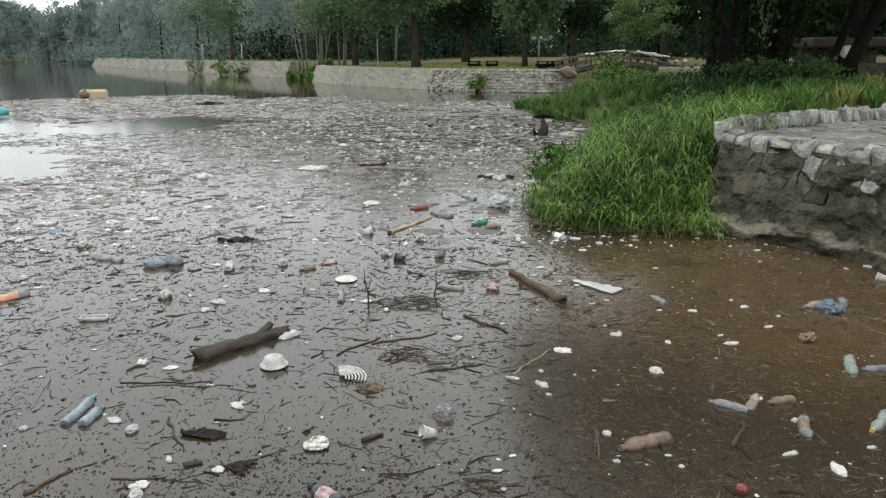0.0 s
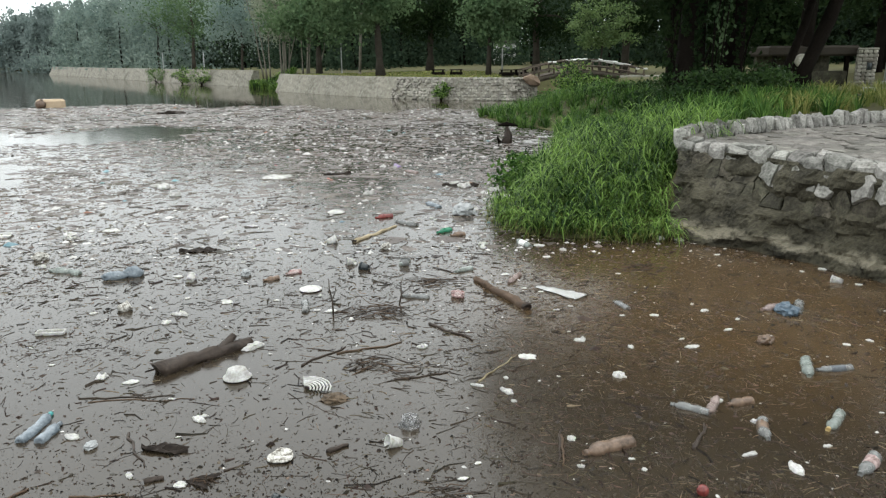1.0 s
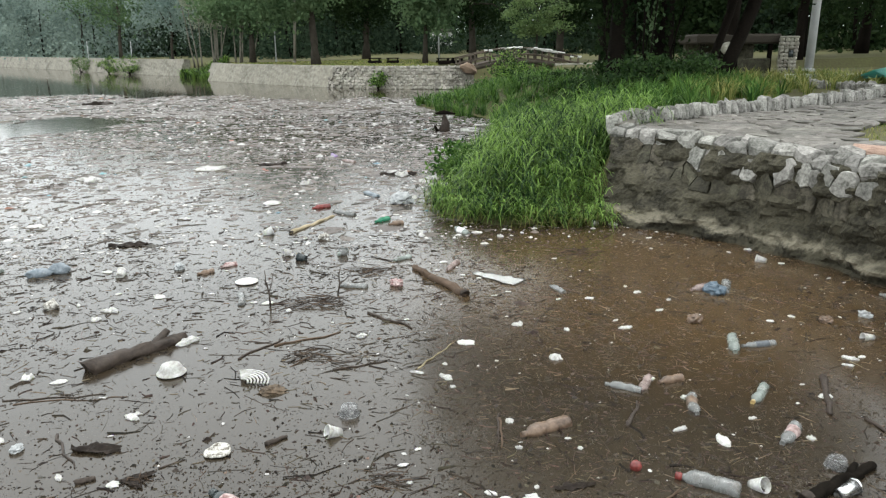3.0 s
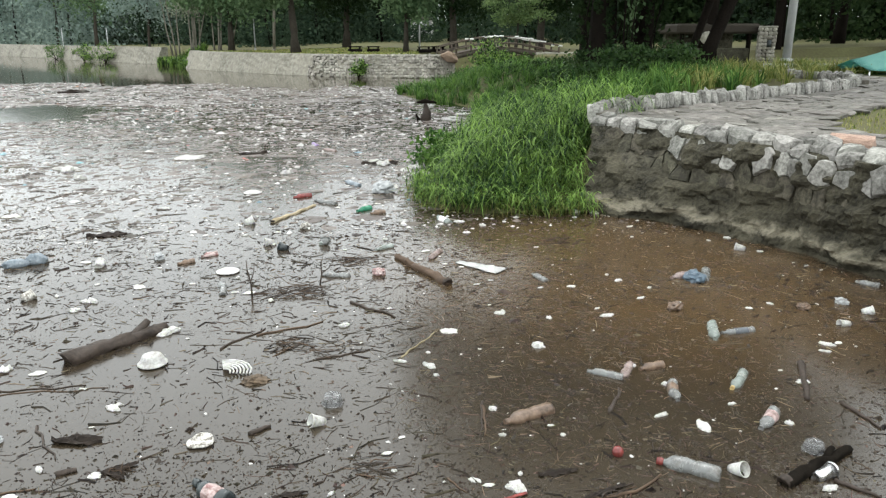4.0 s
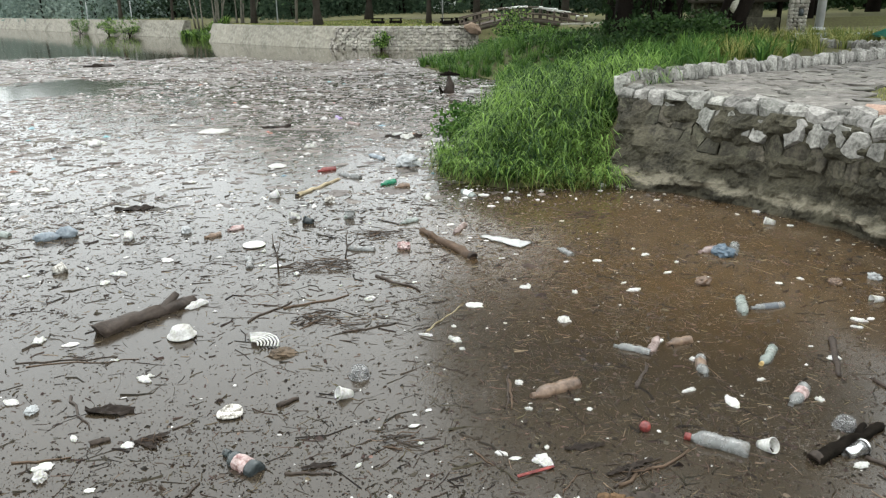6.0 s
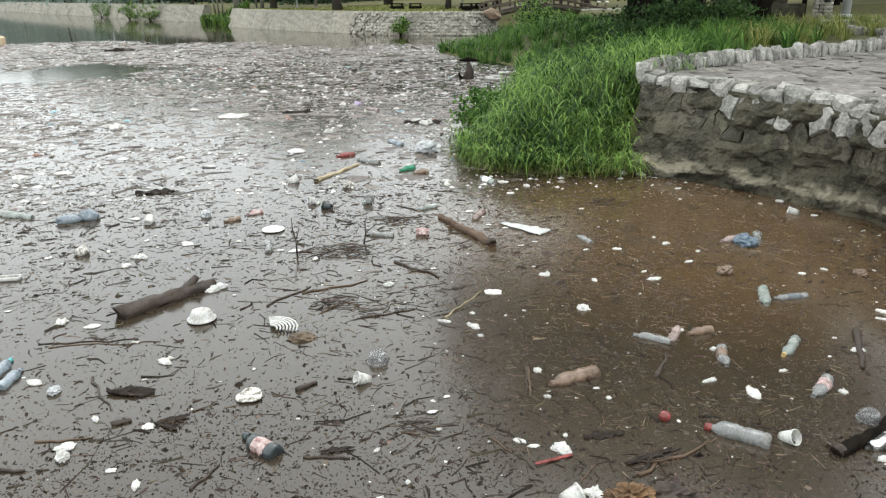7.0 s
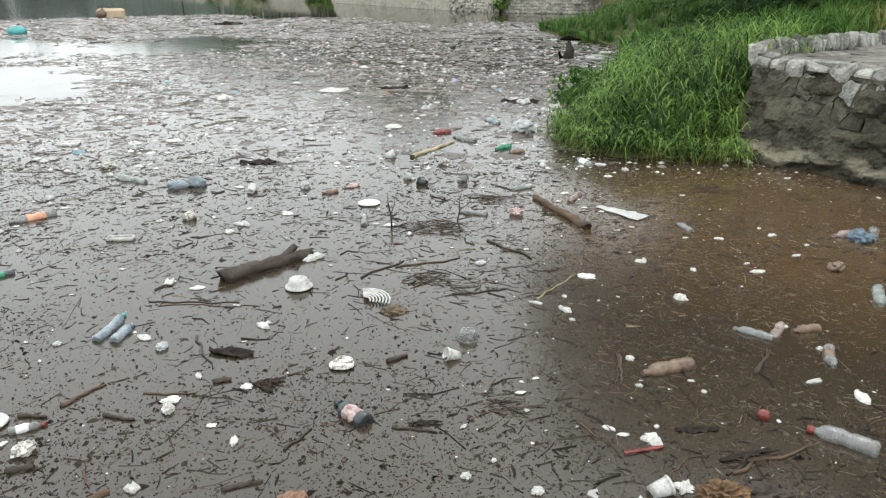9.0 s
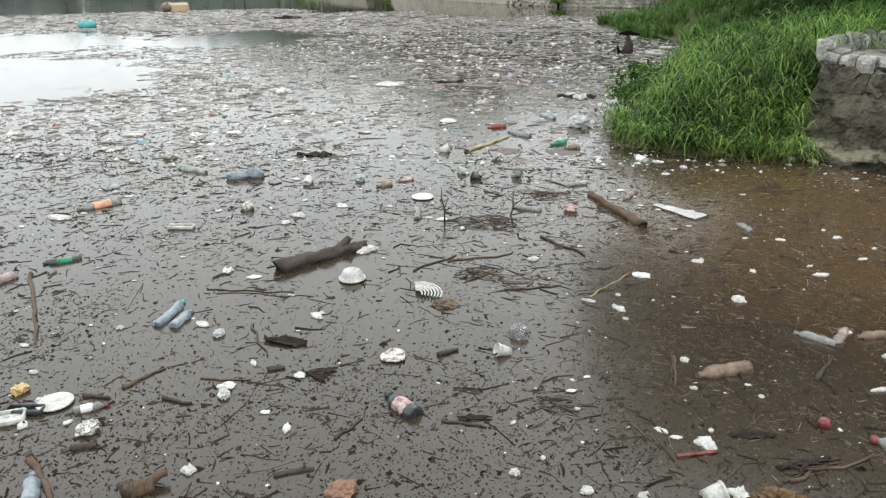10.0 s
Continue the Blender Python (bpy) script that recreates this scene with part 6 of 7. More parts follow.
bag_ball(3.91, 4.80, 0.04, "grey_foam", "grey crumpled plastic lump near the wall")
bag_ball(3.55, 4.74, 0.04, "brown", "brown grey crumpled lump near the wall")
cup(1.89, 2.80, 0.042, 0.09, -65, 28, "foam", "white foam cup lying with its mouth open")
cup(-0.08, 3.58, 0.042, 0.09, 200, 20, "foam", "white foam cup lying in muddy water")
cup(-2.38, 5.97, 0.045, 0.1, 30, 15, "foam_dirty", "dirty white foam cup lying on its side")
cup(-2.05, 6.76, 0.05, 0.12, 90, 10, "foam", "white foam cup among thin sticks")
cup(3.96, 4.58, 0.04, 0.09, -30, 20, "foam", "white foam cup near the stone wall")
cup(3.63, 4.39, 0.035, 0.09, 180, 5, "foam", "white foam cup half sunk in water")
cup(0.77, 2.49, 0.045, 0.1, 15, 15, "foam", "white foam cup lying at the near shore")
cup(2.27, 2.70, 0.042, 0.13, 15, 10, "tin", "silver metal can lying against a log")
cup(3.94, 6.31, 0.045, 0.11, 150, 10, "foam", "white foam cup at the foot of the wall")
cup(-2.36, 5.93, 0.05, 0.1, 40, 20, "foam_dirty", "grey foam cup lying among thin sticks")
cup(-0.86, 8.17, 0.06, 0.12, 10, 20, "foam", "white foam cup in dense debris")
dish(-1.12, 4.51, 0.092, 0.055, "white foam bowl floating upside down")
dish(-0.67, 3.49, 0.07, 0.012, "chewed round white foam lid")
dish(-0.88, 6.40, 0.1, 0.015, "round white foam plate floating in debris")
dish(-2.23, 2.89, 0.085, 0.012, "white foam plate beside a black tray")
dish(-0.97, 9.88, 0.12, 0.02, "large white foam plate in dense debris")
clear_dome(0.00, 3.80, 0.056, "cloudy clear plastic tub upside down")
clear_dome(2.37, 2.92, 0.05, "round clear plastic lid beside a log")
tray(-2.72, 5.41, 0.2, 0.06, 4, "foam", "white foam tray floating in debris")
tray(-2.36, 2.74, 0.12, 0.09, 25, "foam", "white foam tray beside a black one")
tray(-2.33, 2.81, 0.17, 0.05, 5, "black", "black plastic tray beside a foam plate")
bag_ball(-0.70, 2.37, 0.05, "brick", "reddish brown broken block at the near shore")
ball(1.39, 3.04, 0.03)
straw_red(0.68, 2.74, 0.86, 2.79)
log(-1.65, 4.62, -1.15, 5.11, 0.056, 0.6, "log", "dark wet log with a short branch stub")
log(2.05, 2.67, 2.55, 2.89, 0.032, 0.3, "bark_dark", "dark driftwood log beside a silver can")
log(0.98, 5.75, 0.63, 6.61, 0.038, 0.25, "log_light", "brown driftwood with peeled bark")
log(-0.61, 8.18, -0.14, 8.99, 0.022, 0.0, "bare_wood", "pale bare wooden pole in dense debris")
bark_scrap(-2.28, 7.9, 0.40, 0.16, 4, "dark rotten driftwood lump in dense debris")
log(-2.10, 2.49, -1.83, 2.23, 0.014, 0.0, "log_light", "brown straight stick near the shore")
log(-3.35, 4.40, -2.67, 3.43, 0.013, 0.35, "log_light", "long crooked brown branch lying in debris")
bark_scrap(-1.30, 3.60, 0.26, 0.10, -8, "black torn scrap of bark on muddy water")
bark_scrap(-1.02, 3.30, 0.17, 0.05, 22, "black curled strip of bark")
bark_scrap(-1.02, 3.24, 0.12, 0.04, -40, "black curled strip of bark")
bark_scrap(-0.20, 2.95, 0.16, 0.035, 6, "dark narrow strip of bark")
bark_scrap(1.05, 2.93, 0.20, 0.05, 4, "dark wet strip of bark in straw")
bark_scrap(1.20, 2.74, 0.26, 0.04, 20, "dark wet strip of bark near the shore")
log(-1.56, 2.30, -1.46, 2.34, 0.035, 0.2, "log_light", "brown lump of rotten wood")
stick(0.16, 5.44, 0.48, 5.07, 0.012)
log(0.43, 4.34, 0.76, 4.78, 0.006, 0.0, "reed", "long straight tan reed stalk on muddy water")
log(2.92, 3.84, 2.67, 3.40, 0.02, 0.0, "log", "straight dark stick floating below the wall")
stick(2.84, 3.34, 2.85, 3.05, 0.012)
stick(-0.73, 4.68, -0.44, 4.99, 0.008)
stick(-0.50, 4.86, -0.05, 5.07, 0.008)
stick(-0.10, 4.42, 0.26, 4.50, 0.007)
stick(-1.55, 3.80, -1.36, 3.43, 0.008)
stick(-1.95, 4.23, -1.31, 4.22, 0.004)
stick(-2.03, 4.25, -1.45, 4.27, 0.005)
stick(-0.43, 3.52, -0.33, 3.59, 0.016)
stick(0.83, 3.63, 0.77, 3.32, 0.008)
stick(1.50, 3.45, 1.67, 3.68, 0.008)
stick(-1.73, 2.98, -1.57, 2.94, 0.012)
stick(-1.97, 3.05, -1.85, 3.26, 0.01)
stick(-0.35, 2.92, -0.14, 2.89, 0.008)
stick(0.68, 2.73, 0.86, 2.79, 0.004)
stick(1.10, 2.63, 1.53, 2.82, 0.01)
stick(2.30, 2.66, 2.41, 2.50, 0.012)
twig_heap(-0.26, 5.74, 0.45, 42, 0.07)
twig_heap(-0.26, 4.71, 0.34, 24, 0.03)
twig_heap(0.05, 4.50, 0.32, 18, 0.03)
twig_heap(0.21, 3.11, 0.24, 20, 0.03)
twig_heap(1.23, 2.71, 0.2, 25, 0.03)
twig_heap(2.34, 6.93, 0.3, 30, 0.03)
twig_heap(0.27, 6.59, 0.4, 30, 0.03)
twig_heap(-1.02, 3.27, 0.12, 22, 0.03)
twig(-0.61, 5.71, 0.3, 100, "upright dark twig sticking out of the water")
twig(-0.08, 5.94, 0.24, 50, "forked dark twig rising from a heap of twigs")
rib_foam(-0.61, 4.28)
mud_lump(-0.46, 4.16, 0.07)
snag(2.45, 18.26)
twig(-9.2, 30.3, 0.9, 20, "dark branch standing up far out in the debris")
bark_scrap(-9.3, 30.1, 1.1, 0.5, 10, "dark heap of rotten wood far out in the debris")
bark_scrap(-1.28, 13.4, 0.5, 0.2, 15, "black broken driftwood in dense debris")
twig(-1.1, 13.45, 0.2, 0, "short dark branch end sticking up from driftwood")
bark_scrap(0.87, 12.0, 0.6, 0.22, -5, "black broken driftwood near the tall grass")
sheet(1.16, 6.35, 1.50, 6.00)
foam_piece(1.26, 5.03, 0.09, "crescent")
foam_piece(1.59, 4.87, 0.05, "chip")
foam_piece(1.37, 4.39, 0.09, "chip")
foam_piece(2.03, 4.85, 0.10, "flat")
foam_piece(1.96, 3.72, 0.05, "chip")
foam_piece(1.77, 3.37, 0.10, "shard")
foam_piece(1.94, 3.22, 0.12, "torn")
foam_piece(0.88, 3.59, 0.05, "chip")
foam_piece(2.24, 2.61, 0.08, "flat")
foam_piece(0.83, 2.85, 0.11, "torn")
foam_piece(0.87, 3.31, 0.04, "chip")
foam_piece(0.87, 2.95, 0.03, "chip")
foam_piece(1.18, 3.26, 0.03, "chip")
foam_piece(2.43, 5.17, 0.07, "flat")
foam_piece(1.98, 5.53, 0.08, "flat")
foam_piece(3.20, 4.00, 0.08, "shard")
foam_piece(3.38, 4.11, 0.06, "flat")
foam_piece(3.15, 4.82, 0.06, "flat")
foam_piece(-1.87, 5.79, 0.11, "torn")
foam_piece(-1.13, 5.05, 0.19, "torn")
foam_piece(0.61, 4.20, 0.11, "torn")
foam_piece(-1.79, 4.48, 0.10, "flat")
foam_piece(-2.01, 4.57, 0.08, "chip")
foam_piece(-1.21, 3.93, 0.09, "torn")
foam_piece(0.11, 4.98, 0.06, "chip")
foam_piece(-1.57, 6.12, 0.10, "flat")
foam_piece(-0.64, 5.80, 0.10, "flat")
foam_piece(-1.12, 3.25, 0.07, "flat")
foam_piece(-1.40, 3.35, 0.06, "torn")
foam_piece(-1.46, 3.12, 0.10, "flat")
foam_piece(-1.45, 3.04, 0.06, "torn")
foam_piece(-1.46, 3.14, 0.06, "flat")
foam_piece(-1.19, 2.91, 0.05, "flat")
foam_piece(-1.05, 2.79, 0.07, "torn")
foam_piece(-1.37, 2.46, 0.07, "chip")
foam_piece(-1.12, 3.27, 0.05, "flat")
foam_piece(-1.86, 3.77, 0.10, "flat")
foam_piece(-2.32, 3.68, 0.05, "chip")
foam_piece(-2.75, 3.43, 0.06, "flat")
foam_piece(-2.27, 2.70, 0.06, "chip")
foam_piece(-1.21, 3.96, 0.08, "torn")
foam_piece(0.88, 2.52, 0.10, "flat")
foam_piece(-0.01, 2.57, 0.05, "chip")
foam_piece(-0.02, 2.93, 0.04, "torn")
foam_piece(0.35, 3.37, 0.04, "flat")
foam_piece(0.28, 3.07, 0.03, "chip")
foam_piece(0.11, 2.68, 0.03, "chip")
foam_piece(0.82, 2.84, 0.10, "torn")
foam_piece(1.23, 11.20, 0.14, "torn")
foam_piece(1.46, 10.81, 0.16, "flat")
foam_piece(3.14, 18.13, 0.30, "flat")
foam_piece(2.90, 8.10, 0.11, "chip")
foam_piece(3.09, 8.01, 0.11, "chip")
foam_piece(-2.28, 13.17, 0.40, "flat")
foam_piece(-4.05, 12.31, 0.45, "flat")
foam_piece(-0.57, 7.27, 0.14, "torn")
foam_piece(0.83, 12.09, 0.30, "torn")
foam_piece(-0.59, 11.32, 0.20, "chip")
foam_piece(-3.58, 11.40, 0.20, "chip")
foam_piece(-3.63, 9.01, 0.18, "flat")
foam_piece(-3.99, 12.15, 0.40, "torn")
foam_piece(-3.93, 8.59, 0.18, "torn")
foam_piece(-4.82, 8.75, 0.20, "flat")
foam_piece(-1.84, 5.80, 0.12, "torn")
foam_piece(-3.86, 5.57, 0.17, "flat")
foam_piece(1.72, 5.54, 0.05, "flat")
foam_piece(-2.33, 13.00, 0.40, "flat")
foam_piece(-2.30, 13.05, 0.40, "flat")
foam_piece(3.25, 7.35, 0.07, "flat")
foam_piece(3.23, 18.66, 0.30, "torn")
# these first two are drink cans, drawn with the bottle shape
bottle(-1.17, 6.91, -1.05, 7.00, 0.04, "faded_red", "", "faded red drink can, drawn as a bottle, half sunk in debris")
bottle(-1.35, 6.71, -1.23, 6.79, 0.04, "brown", "", "muddy brown drink can, drawn as a bottle, half sunk in debris")
bottle(0.47, 6.88, 0.63, 6.99, 0.04, "pale", "", "pale tan plastic bottle in debris")
bottle(0.93, 6.48, 1.07, 6.75, 0.04, "pink", "", "muddy pink plastic bottle near driftwood")
bottle(1.25, 8.10, 1.35, 7.82, 0.05, "pale", "white", "pale bottle with a white label near the grass")
bottle(0.51, 8.39, 0.67, 8.46, 0.05, "brown", "", "tan plastic bottle near the tall grass")
cup(-0.43, 7.06, 0.05, 0.1, 160, 10, "black", "dark plastic jar lying among sticks")
cup(-0.03, 7.19, 0.055, 0.09, 90, 60, "grey", "cloudy clear plastic cup standing in debris")
cup(-0.58, 7.26, 0.05, 0.1, 200, 10, "foam", "white foam cup lying in dense debris")
bag_ball(0.43, 6.13, 0.05, "faded_red", "torn red and white packet beside driftwood")
bag_ball(0.75, 9.66, 0.12, "grey_foam", "grey crumpled plastic film near the grass")
bag_ball(-0.24, 7.90, 0.05, "foam_dirty", "crumpled pale wrapper in debris")
bag_ball(-1.57, 6.94, 0.05, "grey_foam", "small grey crumpled wrapper in debris")
tray(-4.83, 8.76, 0.22, 0.16, 10, "foam", "white foam box floating far out")
bag_ball(-3.94, 8.58, 0.075, "foam", "crumpled white foam box in debris")
bag_ball(-3.86, 7.67, 0.065, "foam_dirty", "crumpled yellowish carton in debris")
bag_ball(-1.95, 2.69, 0.04, "foam_dirty", "flattened dirty white carton")
bag_ball(-1.44, 3.03, 0.03, "foam", "crumpled white paper scrap")
wood_slab(1.07, 2.46, 0.15)
log(-1.00, 2.46, -0.85, 2.52, 0.010, 0.8, "log", "dark forked twig floating on the water")
log(-1.94, 2.55, -1.85, 2.59, 0.014, 0.3, "log", "dark torn strip of bark")
log(-1.30, 3.29, -1.22, 3.32, 0.014, 0.0, "log", "short dark stick on muddy water")
stick(-0.81, 2.73, -0.72, 2.90, 0.008)
stick(-1.96, 3.04, -1.86, 3.27, 0.009)
stick(-1.62, 3.18, -1.36, 3.18, 0.006)
stick(-2.13, 2.96, -1.99, 2.96, 0.012)
stick(-0.94, 3.37, -0.83, 3.44, 0.005)
stick(-1.63, 2.57, -1.55, 2.46, 0.006)
stick(1.22, 2.76, 1.37, 2.79, 0.007)
stick(1.08, 2.61, 1.22, 2.72, 0.006)
stick(0.85, 2.60, 0.95, 2.72, 0.004)
stick(0.95, 2.72, 1.05, 2.74, 0.004)
stick(1.50, 3.44, 1.68, 3.71, 0.009)
stick(0.53, 2.97, 0.59, 2.84, 0.005)
stick(0.84, 3.69, 0.76, 3.31, 0.006)
foam_piece(-0.87, 6.38, 0.13, "flat")
foam_piece(0.09, 4.96, 0.07, "chip")
foam_piece(1.45, 7.39, 0.09, "flat")
foam_piece(0.83, 7.83, 0.09, "chip")
foam_piece(0.93, 6.77, 0.09, "flat")
foam_piece(-0.98, 9.89, 0.22, "flat")
foam_piece(-1.56, 6.11, 0.10, "flat")
foam_piece(-4.71, 7.97, 0.30, "shard")
foam_piece(-3.86, 5.57, 0.20, "flat")
foam_piece(-1.94, 9.12, 0.15, "flat")
foam_piece(-3.62, 8.95, 0.20, "flat")
foam_piece(-2.21, 6.91, 0.10, "flat")
foam_piece(-1.55, 6.08, 0.10, "flat")
foam_piece(0.88, 2.52, 0.09, "torn")
foam_piece(2.41, 3.18, 0.05, "chip")
foam_piece(2.22, 3.43, 0.05, "torn")

# white litter caught along the grassy edge
for x, y, size, kind in ((1.19, 11.27, 0.2, "torn"), (1.38, 11.45, 0.22, "chip"), (1.42, 10.95, 0.26, "flat"), (3.0, 18.3, 0.42, "torn"), (3.6, 19.5, 0.4, "flat"),
                         (0.79, 12.14, 0.3, "torn"), (0.93, 11.9, 0.24, "chip"), (0.84, 7.97, 0.1, "chip"), (1.46, 7.88, 0.13, "flat"), (0.92, 9.95, 0.14, "crescent")):
    foam_piece(x, y, size, kind)

# smaller scraps strewn between the rest
sc = np.random.default_rng(77)
for x, y in debris_points(sc, 150, 2.4, 9.5):
    foam_piece(float(x), float(y), float(np.exp(sc.normal(-3.1, 0.4))), ("chip", "flat", "torn", "shard", "flat")[int(sc.integers(5))])


# ---- stones of the walls and the path ----
STONES = {k: [hull_mesh("stone", i * 7 + j * 101, M[k]) for i in range(12)] for j, k in enumerate(("stone", "stone_far", "stone_red"))}
FLAGS = [hull_mesh("flagstone", 900 + i, M["flag"], 20, 0.6) for i in range(12)]
st = random.Random(5)


def lay(name, meshes, parent, x, y, z, size, turn):
    ob = new(name, st.choice(meshes))
    ob.parent = parent
    ob.matrix_basis = Matrix.Translation((x, y, z)) @ turn @ Matrix.Diagonal((*size, 1))
    return ob


def clip_cell(poly, ax, ay, bx, by):
    """The part of a polygon that lies nearer to a than to b."""
    mx, my, nx, ny = (ax + bx) / 2, (ay + by) / 2, bx - ax, by - ay
    out = []
    for (px, py), (qx, qy) in zip(poly, poly[1:] + poly[:1]):
        f, g = (px - mx) * nx + (py - my) * ny, (qx - mx) * nx + (qy - my) * ny
        if f <= 0:
            out.append((px, py))
        if (f < 0 < g) or (g < 0 < f):
            k = f / (f - g)
            out.append((px + (qx - px) * k, py + (qy - py) * k))
    return out


def cells(length, height, du, dv, r):
    """Close-fitting crooked stone outlines over a strip, each with its middle."""
    sites = []
    rows_n = max(1, round(height / dv))
    for j in range(rows_n):
        u = r.uniform(0, du)
        while u < length:
            sites.append((u, (j + 0.5 + r.uniform(-0.32, 0.32)) * height / rows_n))
            u += du * r.choice((0.5, 0.7, 1.0, 1.25, 1.6)) * r.uniform(0.85, 1.15)
    for i, (u, v) in enumerate(sites):
        poly = [(u - du * 1.6, max(0, v - dv * 1.6)), (u + du * 1.6, max(0, v - dv * 1.6)), (u + du * 1.6, min(height, v + dv * 1.6)), (u - du * 1.6, min(height, v + dv * 1.6))]
        for k, (a, b) in enumerate(sites):
            if k != i and abs(a - u) < du * 3 and abs(b - v) < dv * 3:
                poly = clip_cell(poly, u, v, a, b)
        if len(poly) > 2:
            yield u, v, poly


def fitted_stones():
    """The stones of the wall's head, laid close: up the face, over the rounded edge and back on to the path."""
    L, Lb = length_of(RIM_R), length_of(BASE_R)
    rise, bend, back = 0.44, 0.14, 0.30

    def surface(u, v):
        u = min(max(u, 0.0), L)
        p, d = along(BASE_R, Lb * u / L * 0.9999)
        q, _ = along(RIM_R, u * 0.9999)
        side = Vector((-d.y, d.x))
        if side.dot(q - p) < 0:
            side = -side
        z0 = 0.45
        if v < rise:
            z = z0 + v
            w = p.lerp(q, z / 0.95)
            return Vector((w.x, w.y, z)), Vector((-side.x, -side.y, 0.25)).normalized()
        a = min(1.0, (v - rise) / bend) * math.pi / 2
        w = p.lerp(q, (z0 + rise) / 0.95) + side * (0.09 * (1 - math.cos(a)) + max(0.0, v - rise - bend))
        out = Vector((-side.x * math.cos(a), -side.y * math.cos(a), math.sin(a) + 0.2)).normalized()
        return Vector((w.x, w.y, z0 + rise + 0.09 * math.sin(a))), out

    for u, v, poly in cells(L - 1.4, rise + bend + back, 0.215, 0.20, st):
        # slabs on the face lean over one way
        poly = [(a - 0.35 * max(0.0, rise - b), b) for a, b in poly]
        u -= 0.35 * max(0.0, rise - v)
        f = min(1.0, u / 1.7)
        # towards the far corner only the head is bare, nearer the mud has washed off lower down
        bare = 0.36 - 0.20 * f
        z_low = v + st.uniform(-0.05, 0.05)
        if z_low < bare - 0.2:
            continue
        washed = z_low > bare + 0.07
        mat = M["stone"] if washed else M["stone_muddy"]
        mid, out = surface(u, v)
        rim = []
        for (ax, ay), (bx, by) in zip(poly, poly[1:] + poly[:1]):
            rim.append((ax, ay))
            if math.hypot(bx - ax, by - ay) > 0.075:
                rim.append(((ax + bx) / 2 + st.uniform(-0.02, 0.02), (ay + by) / 2 + st.uniform(-0.02, 0.02)))
        proud = st.uniform(0.02, 0.06) + (0.012 if v > rise else 0) if washed else st.uniform(-0.012, 0.03)
        tip = Vector((st.uniform(-1, 1), st.uniform(-1, 1), st.uniform(-1, 1))) * 0.22
        verts, faces = [], []
        n = len(rim)
        for scale, lift in ((0.90, -0.07), (0.93, proud * 0.35), (0.84, proud * 0.95)):
            for a, b in rim:
                w, _ = surface(u + (a - u) * scale, v + (b - v) * scale)
                k = lift + (w - mid).dot(tip) * (1 if lift > 0 else 0)
                if lift == proud:
                    k += st.uniform(-0.007, 0.007)
                verts.append(w + out * k - mid)
        verts.append(out * (proud + st.uniform(0.0, 0.012)))
        for lev in (0, 1):
            for i in range(n):
                j = (i + 1) % n
                faces.append((lev * n + i, lev * n + j, (lev + 1) * n + j, (lev + 1) * n + i))
        for i in range(n):
            faces.append((2 * n + i, 2 * n + (i + 1) % n, 3 * n))
        ob = mesh_object("stone", [tuple(q) for q in verts], faces, mat, wall_river)
        ob.matrix_basis = Matrix.Translation(mid)


fitted_stones()
lay("stone", STONES["stone_red"], wall_river, 4.98, 6.3, 1.03, (0.42, 0.22, 0.1), pose(0, 0, 0, 4, 3, -40))

# the low wall on the far side of the path
LOW = [(3.45, 9.15), (3.75, 9.75), (4.9, 10.6), (6.4, 11.55), (8.0, 12.35), (9.8, 13.35), (11.6, 14.9), (12.6, 16.6), (12.2, 18.4)]
low_wall = battered_wall("wall_low", LOW, [(a + 0.04, b + 0.06) for a, b in LOW], 1.04, M["mortar"], "low wall of upright grey stones beside the path", thick=0.22, rough=0.02, rows=5)
s = 0.05
while s < length_of(LOW) - 0.1:
    w = st.uniform(0.05, 0.11) * (1 + s * 0.04)
    p, d = along(LOW, s + w / 2)
    a = math.degrees(math.atan2(d.y, d.x))
    lay("stone", STONES["stone"], low_wall, p.x, p.y + 0.04, 1.0 + st.uniform(-0.02, 0.02), (w * 1.05, st.uniform(0.16, 0.24), st.uniform(0.22, 0.36)),
        pose(0, 0, 0, 0, 0, a) @ pose(0, 0, 0, st.uniform(-18, 4), st.uniform(-18, 18), st.uniform(-10, 10)))
    s += w

# the paved path between the walls
outline = [(3.5, 9.1), (4.0, 8.3), (4.35, 7.3), (4.6, 6.5), (4.75, 5.8), (5.0, 4.2), (6.0, 4.2), (5.9, 8.2), (7.2, 9.4), (9.6, 11.3), (12.2, 13.4), (14.6, 16.6), (15.0, 21.5), (13.4, 22), (12.7, 16.6), (11.6, 14.8), (9.8, 13.3), (8.0, 12.3), (6.4, 11.5), (4.9, 10.55), (3.75, 9.7)]
bm = bmesh.new()
top = [bm.verts.new((x, y, 0.925)) for x, y in outline]
low = [bm.verts.new((x, y, 0.5)) for x, y in outline]
bm.faces.new(top)
for i in range(len(outline)):
    j = (i + 1) % len(outline)
    bm.faces.new((top[j], top[i], low[i], low[j]))
path = tagged(part("pavement_path", bm, M["mortar"], None, smooth=False), "wet grey flagstone path along the river wall", "path", kind="structure")


def on_path(x, y):
    inside = False
    for (ax, ay), (bx, by) in zip(outline, outline[1:] + outline[:1]):
        if (ay > y) != (by > y) and x < (bx - ax) * (y - ay) / (by - ay) + ax:
            inside = not inside
    return inside


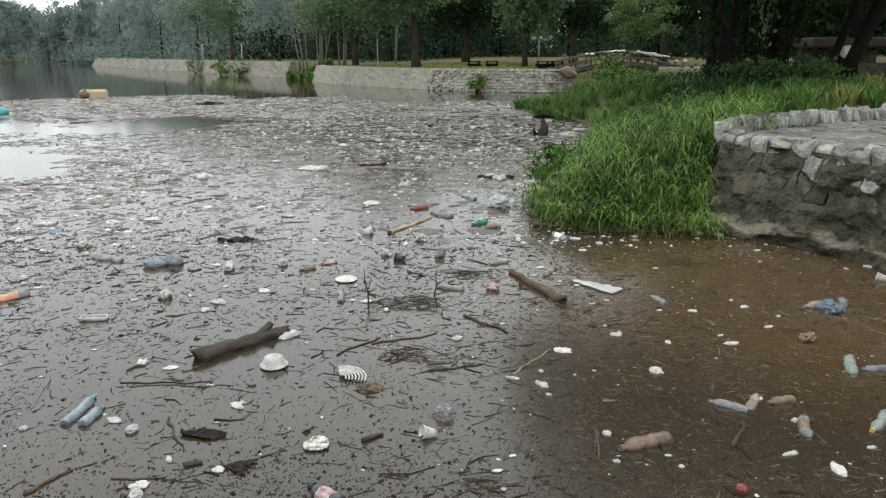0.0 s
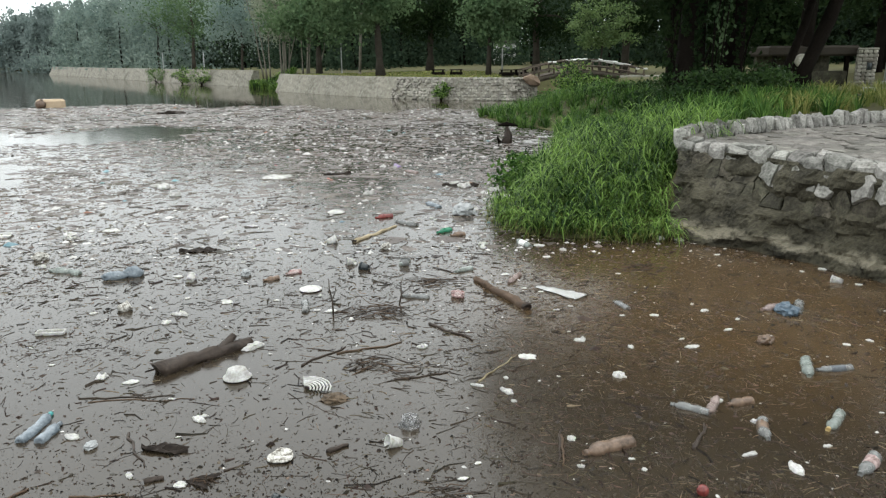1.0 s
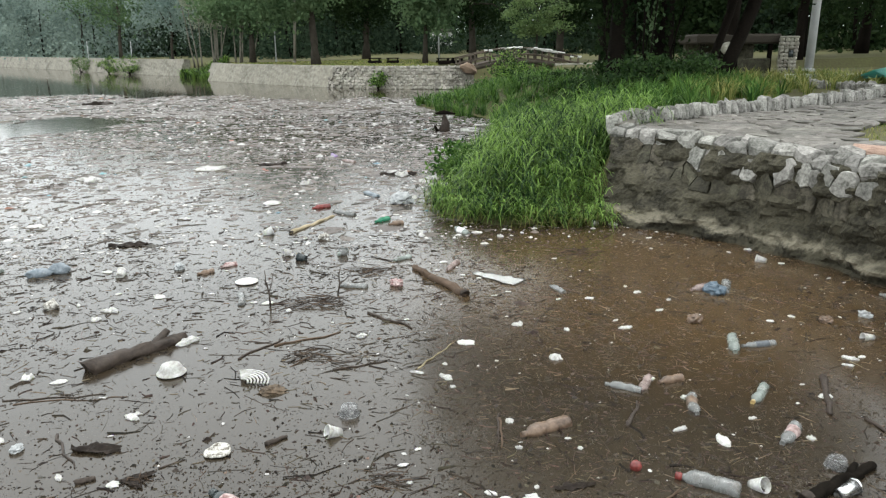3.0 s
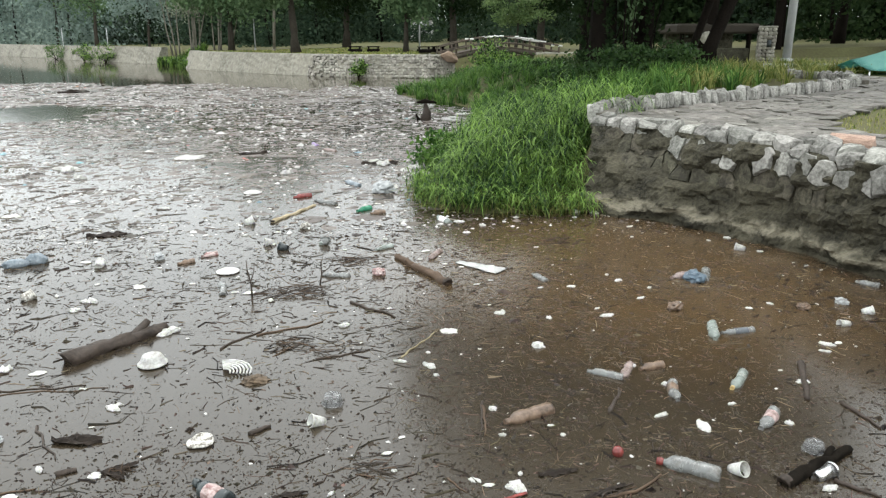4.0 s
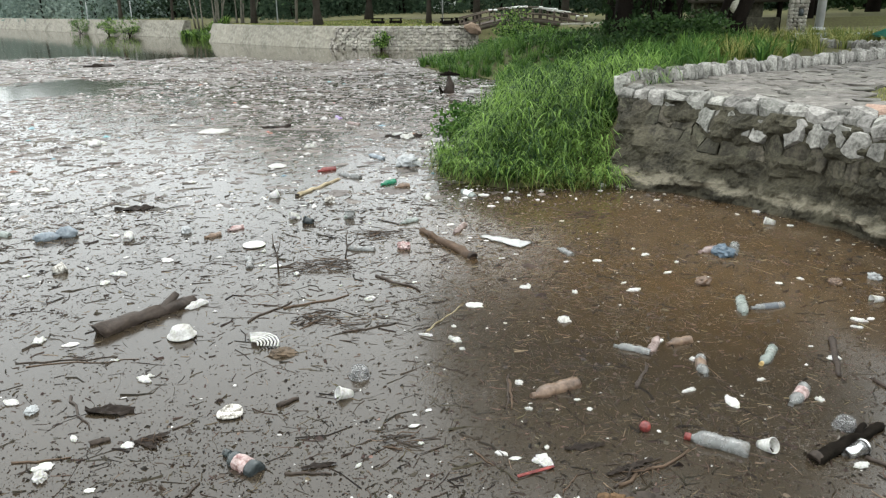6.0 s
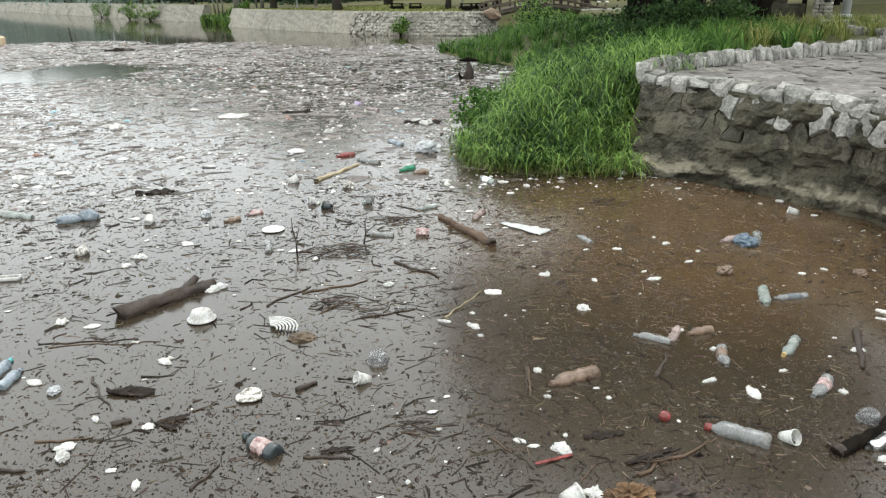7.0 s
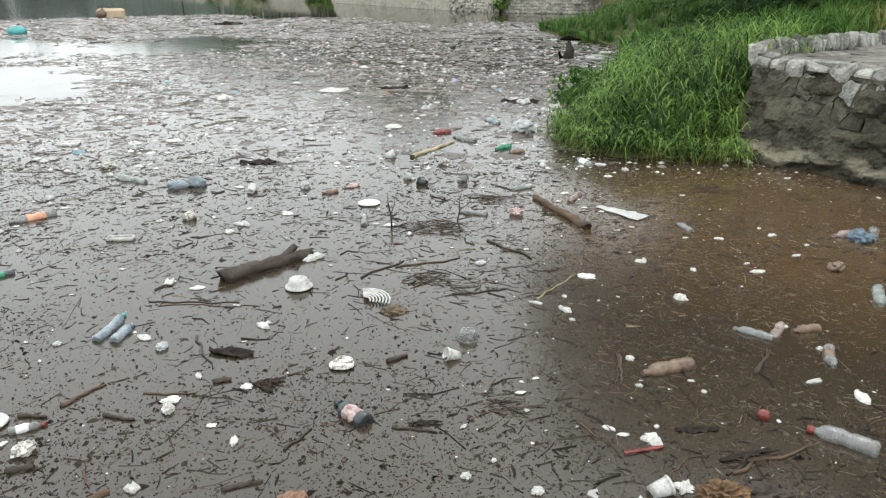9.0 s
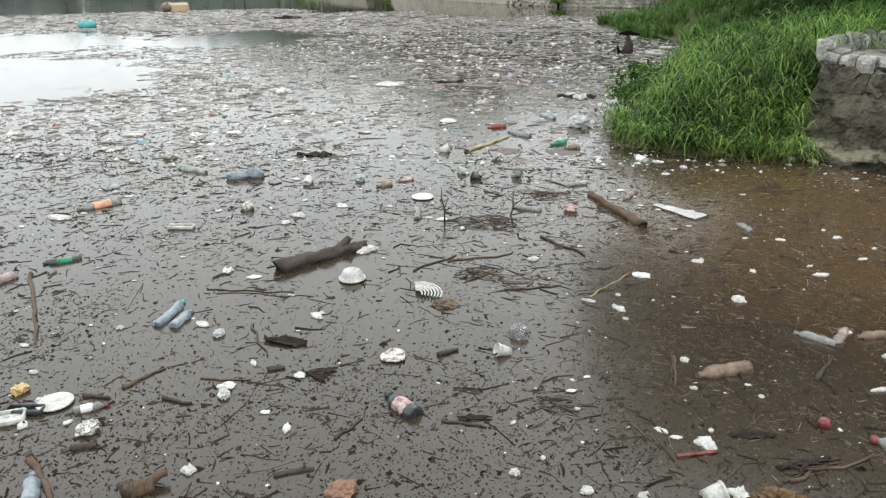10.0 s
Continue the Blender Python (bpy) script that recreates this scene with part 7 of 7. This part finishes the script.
made = 0
for i in range(60):
    for j in range(60):
        x = 3.4 + i * 0.36 + st.uniform(-0.08, 0.08)
        y = 4.4 + j * 0.34 + st.uniform(-0.08, 0.08) + (0.17 if i % 2 else 0)
        if made < 300 and on_path(x, y) and x < 14.5:
            lay("flagstone", FLAGS, path, x, y, 0.925, (st.uniform(0.34, 0.46), st.uniform(0.32, 0.44), st.uniform(0.05, 0.075)), pose(0, 0, 0, st.uniform(-1.5, 1.5), st.uniform(-1.5, 1.5), st.uniform(0, 360)))
            made += 1

# a low kerb beyond the path end
kb = box(3.2, 0.35, 0.14, (0, 0, 0), 0.03)
tagged(part("kerb", kb, M["concrete"], None, smooth=False), "pale concrete kerb slab near the stone pillar", "kerb").matrix_basis = pose(15.6, 22.2, 0.98, 0, 0, -12)


def stone_pillar(x, y):
    """A square pillar of pale rubble with an arched niche."""
    t = thing("stone_pillar", pose(x, y, 0.8, 0, 0, -28), "pale rubble stone pillar with an arched niche", "pillar")
    part("core", box(0.62, 0.62, 1.52, (0, 0, 0), 0.02), M["mortar"], t, smooth=False)
    # no recess is cut: a black rod on the face stands for its shade
    part("niche", tube([(0.08, -0.33, 0.72), (0.08, -0.33, 1.0)], [0.1, 0.09], 10), M["black"], t, "black rod for the shade of an arched niche")
    for k in range(10):
        z = 0.08 + 0.15 * k
        for face in range(2):
            for c in range(4):
                u = -0.26 + 0.17 * c + st.uniform(-0.02, 0.02)
                if face == 0 and 4 < k < 7 and c == 2:
                    continue
                fx, fy = (u, -0.31) if face == 0 else (-0.31, u)
                lay("stone", STONES["stone_far"], t, fx, fy, z, (0.19, 0.16, 0.16) if face == 0 else (0.16, 0.19, 0.16), pose(0, 0, 0, st.uniform(-9, 9), st.uniform(-9, 9), st.uniform(-9, 9)))
    part("capstone", box(0.72, 0.72, 0.08, (0, 0, 1.5), 0.02), M["stone_far"], t, smooth=False)


stone_pillar(18.72, 30.05)

# rubble stones of the park wall where its plaster has gone
PB = [(6.5, 37.85), (5.4, 37.2), (1.4, 38.7), (-1.0, 41.0)]
PT = [(6.6, 38.3), (5.5, 37.7), (1.75, 39.15), (-0.6, 41.35)]
lb, lt = length_of(PB), length_of(PT)
mv, mf = [], []
for k in range(8):
    s = st.uniform(0, 0.1)
    while s < lb - 0.1:
        w = st.uniform(0.11, 0.24)
        f = (k + 0.5) / 8
        p, d = along(PB, s)
        q, _ = along(PT, s * lt / lb)
        m = p.lerp(q, f)
        if st.random() < 0.9 - 0.7 * max(0, s / lb - 0.5):
            src = st.choice(STONES["stone_far"])
            mat4 = Matrix.Translation((m.x, m.y, 1.12 * f + st.uniform(-0.02, 0.02))) @ pose(0, 0, 0, 0, 0, math.degrees(math.atan2(d.y, d.x))) @ pose(0, 0, 0, 22, st.uniform(-25, 25), 0) @ Matrix.Diagonal((w * 1.1, 0.13, st.uniform(0.12, 0.2), 1))
            o = len(mv)
            mv += [tuple(mat4 @ v.co) for v in src.vertices]
            mf += [tuple(o + j for j in pl.vertices) for pl in src.polygons]
        s += w
tagged(mesh_object("masonry_stones", mv, mf, M["stone_far"], wall_park), "small pale rubble stones of the wall face", kind="stuff")
